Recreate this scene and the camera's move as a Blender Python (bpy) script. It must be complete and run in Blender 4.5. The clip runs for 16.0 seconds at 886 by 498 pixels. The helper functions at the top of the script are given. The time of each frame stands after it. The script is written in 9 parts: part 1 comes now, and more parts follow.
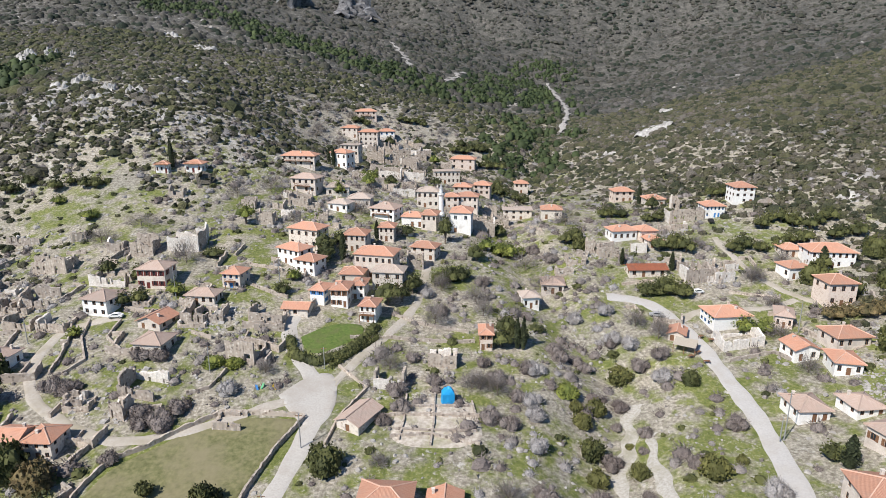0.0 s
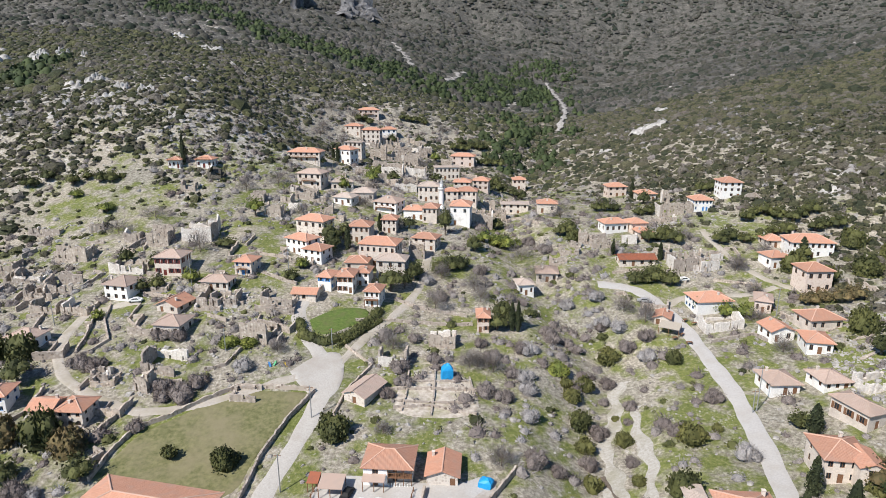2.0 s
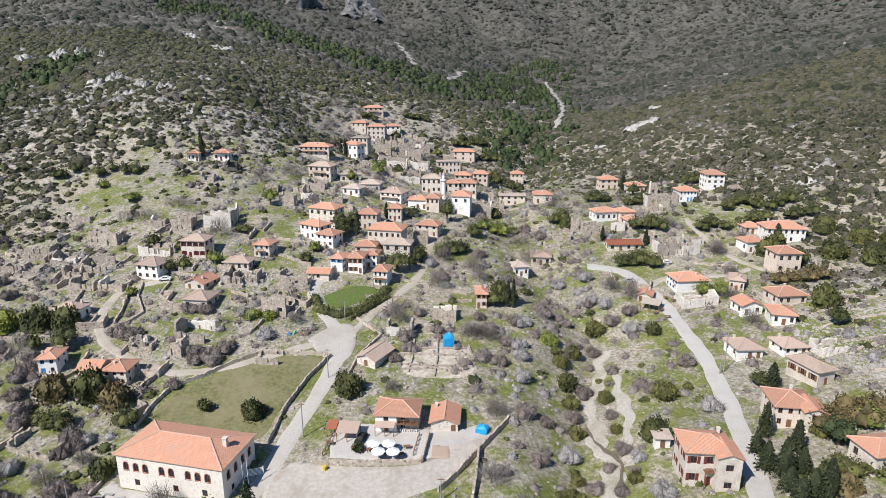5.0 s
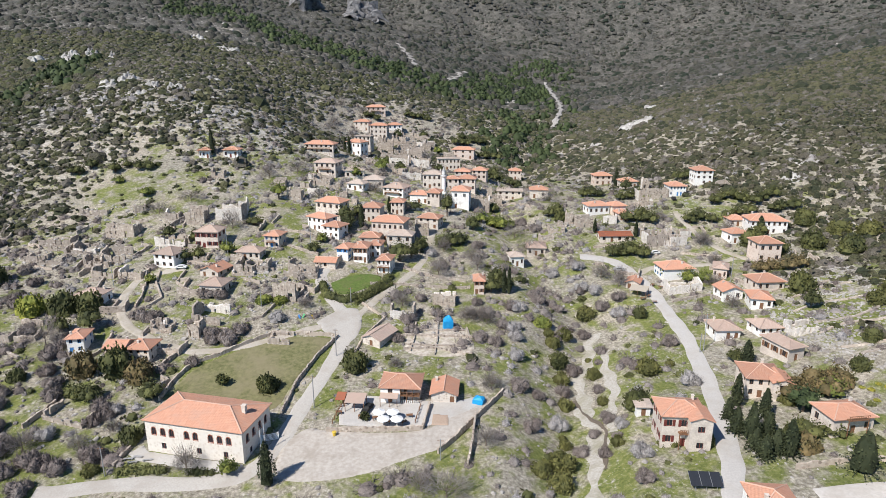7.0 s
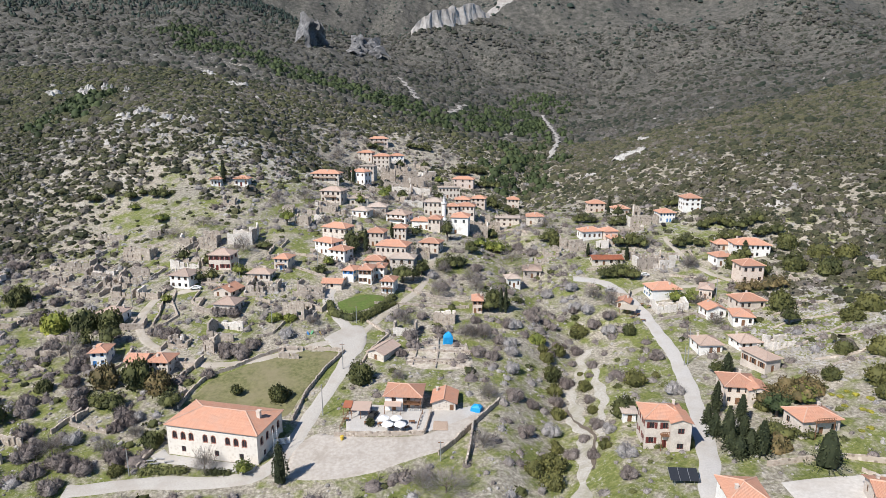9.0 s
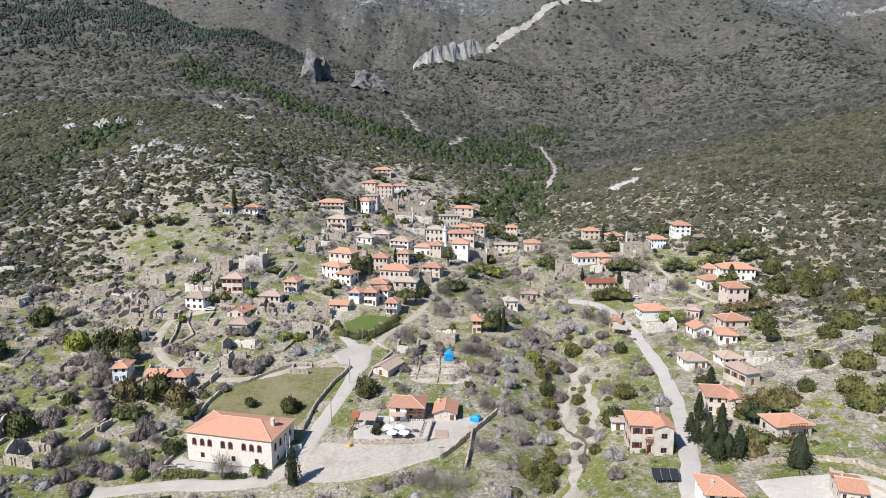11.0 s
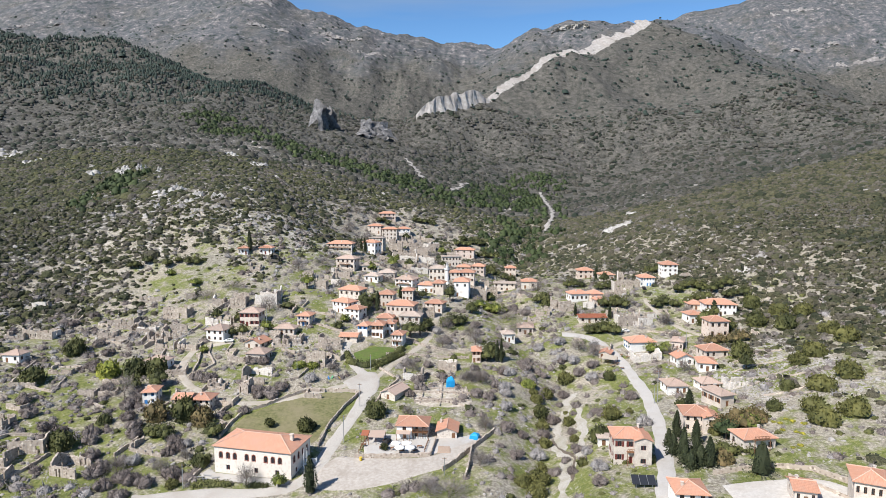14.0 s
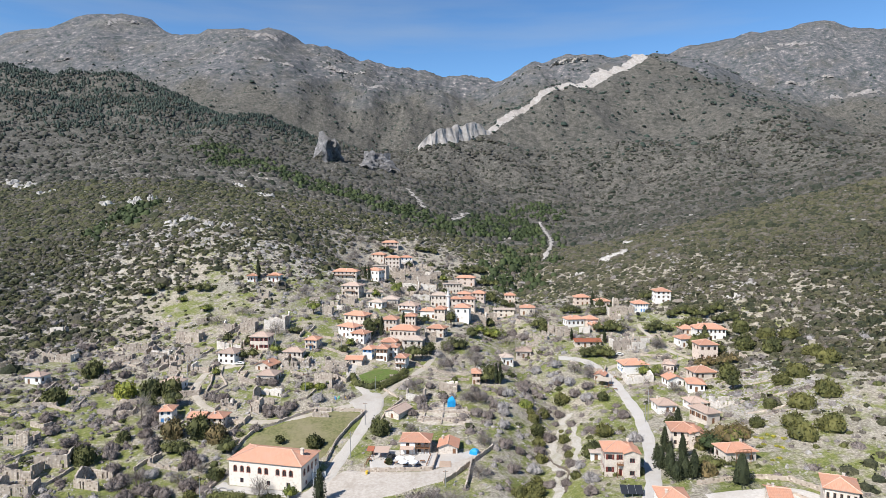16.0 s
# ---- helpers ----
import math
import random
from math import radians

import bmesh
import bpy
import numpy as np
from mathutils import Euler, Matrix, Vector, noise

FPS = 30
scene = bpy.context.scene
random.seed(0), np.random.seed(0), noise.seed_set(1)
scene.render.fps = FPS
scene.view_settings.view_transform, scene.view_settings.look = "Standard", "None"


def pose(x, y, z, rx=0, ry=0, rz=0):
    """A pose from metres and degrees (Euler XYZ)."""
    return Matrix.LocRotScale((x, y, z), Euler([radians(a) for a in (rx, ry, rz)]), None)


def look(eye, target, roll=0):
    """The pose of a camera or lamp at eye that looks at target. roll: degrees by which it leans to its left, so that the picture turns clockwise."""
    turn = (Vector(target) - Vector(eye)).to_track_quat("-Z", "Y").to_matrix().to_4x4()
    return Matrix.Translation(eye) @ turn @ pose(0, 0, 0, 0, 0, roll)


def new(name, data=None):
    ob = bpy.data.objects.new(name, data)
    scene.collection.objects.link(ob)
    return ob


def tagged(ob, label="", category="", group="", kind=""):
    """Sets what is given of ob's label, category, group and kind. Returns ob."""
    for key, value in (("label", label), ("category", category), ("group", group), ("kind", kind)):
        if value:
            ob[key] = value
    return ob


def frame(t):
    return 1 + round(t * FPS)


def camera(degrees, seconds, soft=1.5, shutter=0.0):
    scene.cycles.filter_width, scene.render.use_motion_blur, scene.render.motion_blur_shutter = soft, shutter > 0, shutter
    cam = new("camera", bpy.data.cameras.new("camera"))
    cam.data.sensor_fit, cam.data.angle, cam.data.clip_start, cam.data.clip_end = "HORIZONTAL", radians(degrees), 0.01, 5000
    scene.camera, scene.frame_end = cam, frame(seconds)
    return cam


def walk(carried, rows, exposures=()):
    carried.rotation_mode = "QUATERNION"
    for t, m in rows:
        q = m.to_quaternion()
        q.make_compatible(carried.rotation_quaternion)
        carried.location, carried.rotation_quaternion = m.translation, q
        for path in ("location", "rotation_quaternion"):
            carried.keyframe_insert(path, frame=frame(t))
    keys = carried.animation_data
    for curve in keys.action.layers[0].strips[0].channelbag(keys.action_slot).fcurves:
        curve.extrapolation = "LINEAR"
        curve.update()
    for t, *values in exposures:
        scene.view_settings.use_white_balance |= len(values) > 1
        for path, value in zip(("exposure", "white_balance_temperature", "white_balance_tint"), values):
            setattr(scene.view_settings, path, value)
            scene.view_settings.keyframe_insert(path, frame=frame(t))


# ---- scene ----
cam = camera(70.9, 16.0, soft=0.7)
METRES, EYE, TILT, LEAN, TURN = 110.0, 85.0, -15.8, 0.0, 0.0
ROWS = [
    (0.0, 0.0, 0.0, 0.0, 0.0, 0.0, -0.0),
    (0.5, 0.0016, -0.0261, -0.0075, 0.03, -0.01, -0.01),
    (1.0, 0.0024, -0.0526, -0.015, 0.03, -0.01, -0.04),
    (1.5, 0.0025, -0.0799, -0.0229, 0.05, -0.02, -0.06),
    (2.0, 0.0025, -0.1067, -0.0308, 0.07, -0.02, -0.07),
    (2.5, 0.0024, -0.1346, -0.0385, 0.09, -0.03, -0.09),
    (3.0, 0.0016, -0.163, -0.0464, 0.11, -0.04, -0.11),
    (3.5, 0.001, -0.1914, -0.0542, 0.14, -0.04, -0.13),
    (4.0, 0.0006, -0.22, -0.0625, 0.16, -0.07, -0.13),
    (6.5, 0.0035, -0.3654, -0.1061, 0.27, -0.08, -0.16),
    (7.0, 0.0048, -0.3949, -0.1142, 0.29, -0.03, -0.14),
    (7.5, 0.0054, -0.4249, -0.1229, 0.3, 0.66, -0.14),
    (8.0, 0.0059, -0.4549, -0.1308, 0.32, 1.37, -0.14),
    (8.5, 0.0067, -0.4853, -0.139, 0.34, 2.11, -0.14),
    (9.0, 0.0071, -0.5157, -0.1469, 0.36, 2.83, -0.14),
    (11.5, 0.0087, -0.6727, -0.1907, 0.5, 6.39, -0.13),
    (12.0, 0.0081, -0.7056, -0.2, 0.53, 7.1, -0.14),
    (12.5, 0.008, -0.7379, -0.2093, 0.57, 7.79, -0.15),
    (13.0, 0.0085, -0.7701, -0.2187, 0.6, 8.46, -0.16),
    (13.5, 0.0088, -0.8023, -0.2277, 0.62, 9.13, -0.15),
    (14.0, 0.0096, -0.8347, -0.2364, 0.65, 9.8, -0.16),
    (14.5, 0.01, -0.8668, -0.2454, 0.69, 10.48, -0.16),
    (15.0, 0.0107, -0.8987, -0.2543, 0.73, 11.16, -0.16),
    (15.5, 0.0115, -0.9304, -0.263, 0.76, 11.84, -0.16),
    (16.0, 0.012, -0.9622, -0.2714, 0.79, 12.53, -0.16),
]
walk(cam, [(t, pose(0, 0, EYE, TILT, LEAN, TURN) @ pose(METRES * x, METRES * y, METRES * z, 90 + pitch, roll, yaw)) for t, x, y, z, yaw, pitch, roll in ROWS], [(0.0, 0.37), (4.0, 0.37), (9.0, 0.40), (12.5, 0.48), (16.0, 0.54)])
SUN_AZIMUTH, SUN_ELEVATION = 226.0, 46.0

# ---- daylight ----
world = bpy.data.worlds.new("daylight")
scene.world = world
world.use_nodes = True
wt = world.node_tree
sky = wt.nodes.new("ShaderNodeTexSky")
sky.sky_type, sky.sun_disc = "NISHITA", False
sky.sun_elevation, sky.sun_rotation = radians(SUN_ELEVATION), radians(SUN_AZIMUTH)
sky.air_density, sky.dust_density, sky.ozone_density = 1.2, 0.2, 4.0
way = wt.nodes.new("ShaderNodeTexCoord")
stretch = wt.nodes.new("ShaderNodeMapping")
stretch.inputs["Scale"].default_value, stretch.inputs["Rotation"].default_value = (1.2, 1.2, 9.0), (0.0, 0.16, 0.0)
wisp = wt.nodes.new("ShaderNodeTexNoise")
wisp.inputs["Scale"].default_value, wisp.inputs["Detail"].default_value = 1.6, 6.0
veil = wt.nodes.new("ShaderNodeMapRange")
veil.inputs["From Min"].default_value, veil.inputs["From Max"].default_value, veil.inputs["To Max"].default_value = 0.5, 0.78, 0.4
clear = wt.nodes.new("ShaderNodeMix")
clear.data_type, clear.blend_type = "RGBA", "MULTIPLY"
clear.inputs[0].default_value, clear.inputs[7].default_value = 1.0, (0.72, 1.0, 1.30, 1)
cloudy = wt.nodes.new("ShaderNodeMix")
cloudy.data_type = "RGBA"
cloudy.inputs[7].default_value = (5.5, 6.2, 7.0, 1)
rise = wt.nodes.new("ShaderNodeSeparateXYZ")
low_sky = wt.nodes.new("ShaderNodeMapRange")
low_sky.inputs["From Max"].default_value, low_sky.inputs["To Min"].default_value, low_sky.inputs["To Max"].default_value = 0.45, 1.75, 1.0
haze = wt.nodes.new("ShaderNodeVectorMath")
haze.operation = "SCALE"
wt.links.new(way.outputs["Generated"], rise.inputs[0])
wt.links.new(rise.outputs["Z"], low_sky.inputs["Value"])
wt.links.new(low_sky.outputs[0], haze.inputs["Scale"])
wt.links.new(way.outputs["Generated"], stretch.inputs["Vector"])
wt.links.new(stretch.outputs[0], wisp.inputs["Vector"])
wt.links.new(wisp.outputs["Fac"], veil.inputs["Value"])
wt.links.new(sky.outputs[0], clear.inputs[6])
wt.links.new(clear.outputs[2], haze.inputs[0])
wt.links.new(haze.outputs[0], cloudy.inputs[6])
wt.links.new(veil.outputs[0], cloudy.inputs[0])
wt.links.new(cloudy.outputs[2], wt.nodes["Background"].inputs[0])
wt.nodes["Background"].inputs[1].default_value = 0.057
lamp = bpy.data.lights.new("sun", "SUN")
lamp.energy, lamp.angle, lamp.color = 5.0, radians(0.53), (1.0, 0.946, 0.884)
sun = new("sun", lamp)
a, e = radians(SUN_AZIMUTH), radians(SUN_ELEVATION)
sun.matrix_basis = look((200 * math.sin(a) * math.cos(e), 200 * math.cos(a) * math.cos(e), 200 * math.sin(e) + 50), (0, 0, 50))


# ---- materials ----
def shader(name, rough=0.9):
    m = bpy.data.materials.new(name)
    m.use_nodes = True
    n, l = m.node_tree.nodes, m.node_tree.links
    bsdf = n["Principled BSDF"]
    bsdf.inputs["Roughness"].default_value = rough
    bsdf.inputs["Specular IOR Level"].default_value = 0.25
    return m, n, l, bsdf


def noise_node(n, l, place, scale, detail=4.0, rough=0.6):
    t = n.new("ShaderNodeTexNoise")
    t.inputs["Scale"].default_value, t.inputs["Detail"].default_value, t.inputs["Roughness"].default_value = scale, detail, rough
    l.new(place, t.inputs["Vector"])
    return t.outputs["Fac"]


def ramp(n, l, fac, stops):
    r = n.new("ShaderNodeValToRGB")
    while len(r.color_ramp.elements) < len(stops):
        r.color_ramp.elements.new(0.5)
    for e, (at, colour) in zip(r.color_ramp.elements, stops):
        e.position, e.color = at, (*colour, 1)
    l.new(fac, r.inputs["Fac"])
    return r.outputs["Color"]


def mixed(n, l, fac, one, two, how="MIX"):
    m = n.new("ShaderNodeMix")
    m.data_type, m.blend_type = "RGBA", how
    for socket, value in ((m.inputs[0], fac), (m.inputs[6], one), (m.inputs[7], two)):
        if isinstance(value, (int, float)):
            socket.default_value = value
        elif isinstance(value, tuple):
            socket.default_value = (*value, 1)
        else:
            l.new(value, socket)
    return m.outputs[2]


def relief(n, l, bsdf, height, strength, distance):
    b = n.new("ShaderNodeBump")
    b.inputs["Strength"].default_value, b.inputs["Distance"].default_value = strength, distance
    l.new(height, b.inputs["Height"])
    l.new(b.outputs[0], bsdf.inputs["Normal"])


def surface(name, dark, light, stain=None, coarse=0.35, fine=4.0, rough=0.9, bump=0.4, depth=0.05, spread=0.0, stained=0.45):
    """Two scales of variation, a stain colour and a fine relief; spread: how far whole objects differ."""
    m, n, l, bsdf = shader(name, rough)
    place = n.new("ShaderNodeNewGeometry").outputs["Position"]
    grain = noise_node(n, l, place, fine, 5)
    blotch = noise_node(n, l, place, coarse, 4)
    colour = ramp(n, l, grain, [(0.3, dark), (0.7, light)])
    if stain:
        colour = mixed(n, l, ramp(n, l, blotch, [(stained, (0, 0, 0)), (stained + 0.25, (0.8, 0.8, 0.8))]), colour, stain)
    if spread:
        one = n.new("ShaderNodeObjectInfo").outputs["Random"]
        colour = mixed(n, l, 1.0, colour, ramp(n, l, one, [(0, (1 - spread,) * 3), (1, (1 + spread, 1 + spread * 0.8, 1 + spread * 0.6))]), "MULTIPLY")
    l.new(colour, bsdf.inputs["Base Color"])
    relief(n, l, bsdf, grain, bump, depth)
    return m


def masonry(name, mortar, stones, size=2.2, bump=0.8):
    """Rubble stone: cells of uneven colour with pale joints."""
    m, n, l, bsdf = shader(name, 0.92)
    place = n.new("ShaderNodeNewGeometry").outputs["Position"]
    v = n.new("ShaderNodeTexVoronoi")
    v.inputs["Scale"].default_value = size
    l.new(place, v.inputs["Vector"])
    grey = n.new("ShaderNodeSeparateColor")
    l.new(v.outputs["Color"], grey.inputs[0])
    colour = ramp(n, l, grey.outputs[0], [(i / (len(stones) - 1), c) for i, c in enumerate(stones)])
    colour = mixed(n, l, ramp(n, l, v.outputs["Distance"], [(0.35, (0, 0, 0)), (0.6, (1, 1, 1))]), colour, mortar)
    blotch = noise_node(n, l, place, 0.3, 5)
    colour = mixed(n, l, ramp(n, l, blotch, [(0.4, (0, 0, 0)), (0.75, (0.55, 0.55, 0.55))]), colour, mortar)
    one = n.new("ShaderNodeObjectInfo").outputs["Random"]
    colour = mixed(n, l, 1.0, colour, ramp(n, l, one, [(0, (0.85, 0.85, 0.85)), (1, (1.12, 1.1, 1.06))]), "MULTIPLY")
    l.new(colour, bsdf.inputs["Base Color"])
    relief(n, l, bsdf, v.outputs["Distance"], bump, 0.06)
    return m


def tiles(name, dark, light, moss):
    """Clay tiles: rows along the slope from the roof's own UV in metres."""
    m, n, l, bsdf = shader(name, 0.85)
    place = n.new("ShaderNodeNewGeometry").outputs["Position"]
    uv = n.new("ShaderNodeUVMap").outputs[0]
    stretch = n.new("ShaderNodeMapping")
    stretch.inputs["Scale"].default_value = (4.5, 0.5, 1)
    l.new(uv, stretch.inputs["Vector"])
    streak = noise_node(n, l, stretch.outputs[0], 1.0, 3)
    wave = n.new("ShaderNodeTexWave")
    wave.bands_direction = "X"
    wave.inputs["Scale"].default_value, wave.inputs["Distortion"].default_value = 1.3, 0.6
    l.new(uv, wave.inputs["Vector"])
    colour = ramp(n, l, streak, [(0.3, dark), (0.68, light)])
    blotch = noise_node(n, l, place, 0.45, 5)
    colour = mixed(n, l, ramp(n, l, blotch, [(0.48, (0, 0, 0)), (0.72, (0.75, 0.75, 0.75))]), colour, moss)
    one = n.new("ShaderNodeObjectInfo").outputs["Random"]
    colour = mixed(n, l, 1.0, colour, ramp(n, l, one, [(0, (0.80, 0.83, 0.87)), (0.5, (0.98, 0.98, 1.0)), (1, (1.1, 1.12, 1.16))]), "MULTIPLY")
    l.new(colour, bsdf.inputs["Base Color"])
    relief(n, l, bsdf, wave.outputs["Fac"], 0.6, 0.06)
    return m


def foliage(name, dark, light, dry=None, coarse=0.12):
    m, n, l, bsdf = shader(name, 0.75)
    place = n.new("ShaderNodeNewGeometry").outputs["Position"]
    island = n.new("ShaderNodeNewGeometry").outputs["Random Per Island"]
    colour = mixed(n, l, ramp(n, l, noise_node(n, l, place, coarse, 3), [(0.35, (0, 0, 0)), (0.65, (1, 1, 1))]), dark, light)
    if dry:
        colour = mixed(n, l, ramp(n, l, noise_node(n, l, place, coarse * 2.3, 3), [(0.5, (0, 0, 0)), (0.62, (0.8, 0.8, 0.8))]), colour, dry)
    colour = mixed(n, l, 1.0, colour, ramp(n, l, island, [(0, (0.6, 0.62, 0.6)), (1, (1.4, 1.36, 1.3))]), "MULTIPLY")
    l.new(colour, bsdf.inputs["Base Color"])
    return m


def brush(name, dark, light):
    """Leafless twigs: tone by drifts, with lit stems and shaded gaps painted in as a fine tangle."""
    m, n, l, bsdf = shader(name, 0.9)
    place = n.new("ShaderNodeNewGeometry").outputs["Position"]
    tone = mixed(n, l, ramp(n, l, noise_node(n, l, place, 0.16, 2), [(0.35, (0, 0, 0)), (0.65, (1, 1, 1))]), dark, light)
    tangle = noise_node(n, l, place, 4.5, 4, 0.75)
    # shade between twigs is put into the colour by noise
    tone = mixed(n, l, 1.0, tone, ramp(n, l, tangle, [(0.34, (0.45, 0.44, 0.44)), (0.5, (0.92, 0.92, 0.92)), (0.68, (1.4, 1.38, 1.37))]), "MULTIPLY")
    l.new(tone, bsdf.inputs["Base Color"])
    bsdf.inputs["Specular IOR Level"].default_value = 0.05
    relief(n, l, bsdf, tangle, 0.35, 0.1)
    return m


def scrubland(name, kinds, coarse=0.02, gain=1.0):
    """Mixed shrubs: every bush takes one of the kinds' colours, in drifts over the slope."""
    m, n, l, bsdf = shader(name, 0.8)
    place = n.new("ShaderNodeNewGeometry").outputs["Position"]
    island = n.new("ShaderNodeNewGeometry").outputs["Random Per Island"]
    drift = n.new("ShaderNodeMath")
    drift.operation = "MULTIPLY_ADD"
    drift.inputs[1].default_value, drift.inputs[2].default_value = 1.0, -0.46
    l.new(noise_node(n, l, place, coarse, 4), drift.inputs[0])
    pick = n.new("ShaderNodeMath")
    pick.operation = "MULTIPLY_ADD"
    pick.inputs[1].default_value = 0.85
    l.new(island, pick.inputs[0])
    l.new(drift.outputs[0], pick.inputs[2])
    colour = ramp(n, l, pick.outputs[0], [((i + 0.5) / len(kinds), tuple(c * gain for c in k)) for i, k in enumerate(kinds)])
    grain = ramp(n, l, noise_node(n, l, place, 2.2, 3), [(0.32, (0.4, 0.4, 0.4)), (0.68, (1.55, 1.55, 1.5))])
    l.new(mixed(n, l, 1.0, colour, grain, "MULTIPLY"), bsdf.inputs["Base Color"])
    relief(n, l, bsdf, noise_node(n, l, place, 1.6, 4), 1.0, 0.5)
    return m


def plain(name, colour, rough=0.5, metal=0.0):
    m, n, l, bsdf = shader(name, rough)
    place = n.new("ShaderNodeNewGeometry").outputs["Position"]
    wear = ramp(n, l, noise_node(n, l, place, 3.0, 4), [(0.3, (0.86, 0.86, 0.86)), (0.7, (1.06, 1.06, 1.06))])
    l.new(mixed(n, l, 1.0, colour, wear, "MULTIPLY"), bsdf.inputs["Base Color"])
    bsdf.inputs["Metallic"].default_value = metal
    return m


def ground_cover():
    """Soil, grass, scrub litter and bare limestone, laid by the cover of the land."""
    m, n, l, bsdf = shader("ground_cover", 0.95)
    place = n.new("ShaderNodeNewGeometry").outputs["Position"]
    at = n.new("ShaderNodeAttribute")
    at.attribute_name = "cover"
    part = n.new("ShaderNodeSeparateColor")
    l.new(at.outputs["Color"], part.inputs[0])
    fine, mid, big = noise_node(n, l, place, 1.1, 6, 0.7), noise_node(n, l, place, 0.16, 5, 0.65), noise_node(n, l, place, 0.035, 4)
    speck = n.new("ShaderNodeTexVoronoi")
    speck.inputs["Scale"].default_value = 1.5
    l.new(place, speck.inputs["Vector"])
    soil = ramp(n, l, fine, [(0.34, (0.14, 0.122, 0.098)), (0.5, (0.272, 0.248, 0.205)), (0.67, (0.47, 0.438, 0.38))])
    grass = ramp(n, l, fine, [(0.34, (0.082, 0.104, 0.026)), (0.55, (0.165, 0.182, 0.058)), (0.72, (0.29, 0.275, 0.15))])
    stone = ramp(n, l, fine, [(0.32, (0.20, 0.185, 0.165)), (0.5, (0.40, 0.38, 0.35)), (0.68, (0.58, 0.56, 0.52))])
    scrub = ramp(n, l, fine, [(0.32, (0.034, 0.034, 0.032)), (0.5, (0.078, 0.076, 0.070)), (0.7, (0.19, 0.18, 0.165))])

    scrub = mixed(n, l, 1.0, scrub, ramp(n, l, noise_node(n, l, place, 0.1, 7, 0.75), [(0.38, (0.5, 0.53, 0.5)), (0.62, (1.4, 1.36, 1.34))]), "MULTIPLY")

    def patches(amount, field, soft):
        add = n.new("ShaderNodeMath")
        add.operation = "ADD"
        l.new(amount, add.inputs[0])
        l.new(field, add.inputs[1])
        less = n.new("ShaderNodeMapRange")
        less.inputs["From Min"].default_value, less.inputs["From Max"].default_value = 1.0 - soft, 1.0 + soft
        l.new(add.outputs[0], less.inputs["Value"])
        return less.outputs[0]

    colour = mixed(n, l, patches(part.outputs[0], mid, 0.08), soil, grass)
    colour = mixed(n, l, patches(part.outputs[1], mid, 0.07), colour, scrub)
    colour = mixed(n, l, patches(part.outputs[2], noise_node(n, l, place, 0.36, 6, 0.72), 0.05), colour, stone)
    # mountain scrub and rock; the blue lean is distant haze put into the colour
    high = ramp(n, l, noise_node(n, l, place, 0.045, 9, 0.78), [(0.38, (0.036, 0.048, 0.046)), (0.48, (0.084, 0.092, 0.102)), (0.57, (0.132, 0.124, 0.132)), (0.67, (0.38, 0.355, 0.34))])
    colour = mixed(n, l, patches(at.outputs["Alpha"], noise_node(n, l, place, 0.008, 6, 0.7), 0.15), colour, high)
    pebbles = ramp(n, l, speck.outputs["Distance"], [(0.12, (0.6, 0.6, 0.6)), (0.24, (0, 0, 0))])
    strewn = ramp(n, l, noise_node(n, l, place, 0.09, 5, 0.7), [(0.44, (0, 0, 0)), (0.6, (1, 1, 1))])
    colour = mixed(n, l, mixed(n, l, 1.0, pebbles, strewn, "MULTIPLY"), colour, (0.52, 0.5, 0.46))
    colour = mixed(n, l, 1.0, colour, ramp(n, l, big, [(0.3, (0.82, 0.84, 0.82)), (0.7, (1.15, 1.12, 1.08))]), "MULTIPLY")
    l.new(colour, bsdf.inputs["Base Color"])
    relief(n, l, bsdf, fine, 0.7, 0.4)
    return m


GROUND = ground_cover()
WALLS = {
    "white": surface("white_plaster", (0.66, 0.65, 0.62), (0.82, 0.81, 0.78), (0.5, 0.47, 0.42), 0.5, 3, bump=0.15, spread=0.05, stained=0.52),
    "cream": surface("cream_plaster", (0.52, 0.46, 0.40), (0.68, 0.615, 0.545), (0.42, 0.365, 0.32), 0.5, 3, bump=0.2, spread=0.08),
    "stone": masonry("rubble_stone", (0.57, 0.525, 0.475), [(0.31, 0.262, 0.225), (0.48, 0.425, 0.375), (0.63, 0.58, 0.525), (0.40, 0.345, 0.30)], 1.6),
    "pink": masonry("pinkish_stone", (0.62, 0.535, 0.48), [(0.42, 0.31, 0.25), (0.54, 0.43, 0.36), (0.62, 0.53, 0.46), (0.46, 0.35, 0.29)]),
}
WALLS["school"] = masonry("pale_dressed_stone", (0.74, 0.69, 0.62), [(0.60, 0.53, 0.46), (0.70, 0.65, 0.58), (0.78, 0.74, 0.68), (0.64, 0.58, 0.51)], 1.6, 0.4)
WALLS["brick"] = surface("red_brick_surround", (0.30, 0.12, 0.08), (0.40, 0.18, 0.12))
RUIN = masonry("old_rubble_stone", (0.37, 0.32, 0.275), [(0.12, 0.096, 0.08), (0.33, 0.28, 0.235), (0.56, 0.51, 0.45), (0.22, 0.175, 0.145)], 1.3)
OLD_PLASTER = surface("flaking_white_plaster", (0.46, 0.42, 0.37), (0.74, 0.71, 0.67), (0.36, 0.30, 0.25), 0.4, 2, bump=0.4, spread=0.1, stained=0.5)
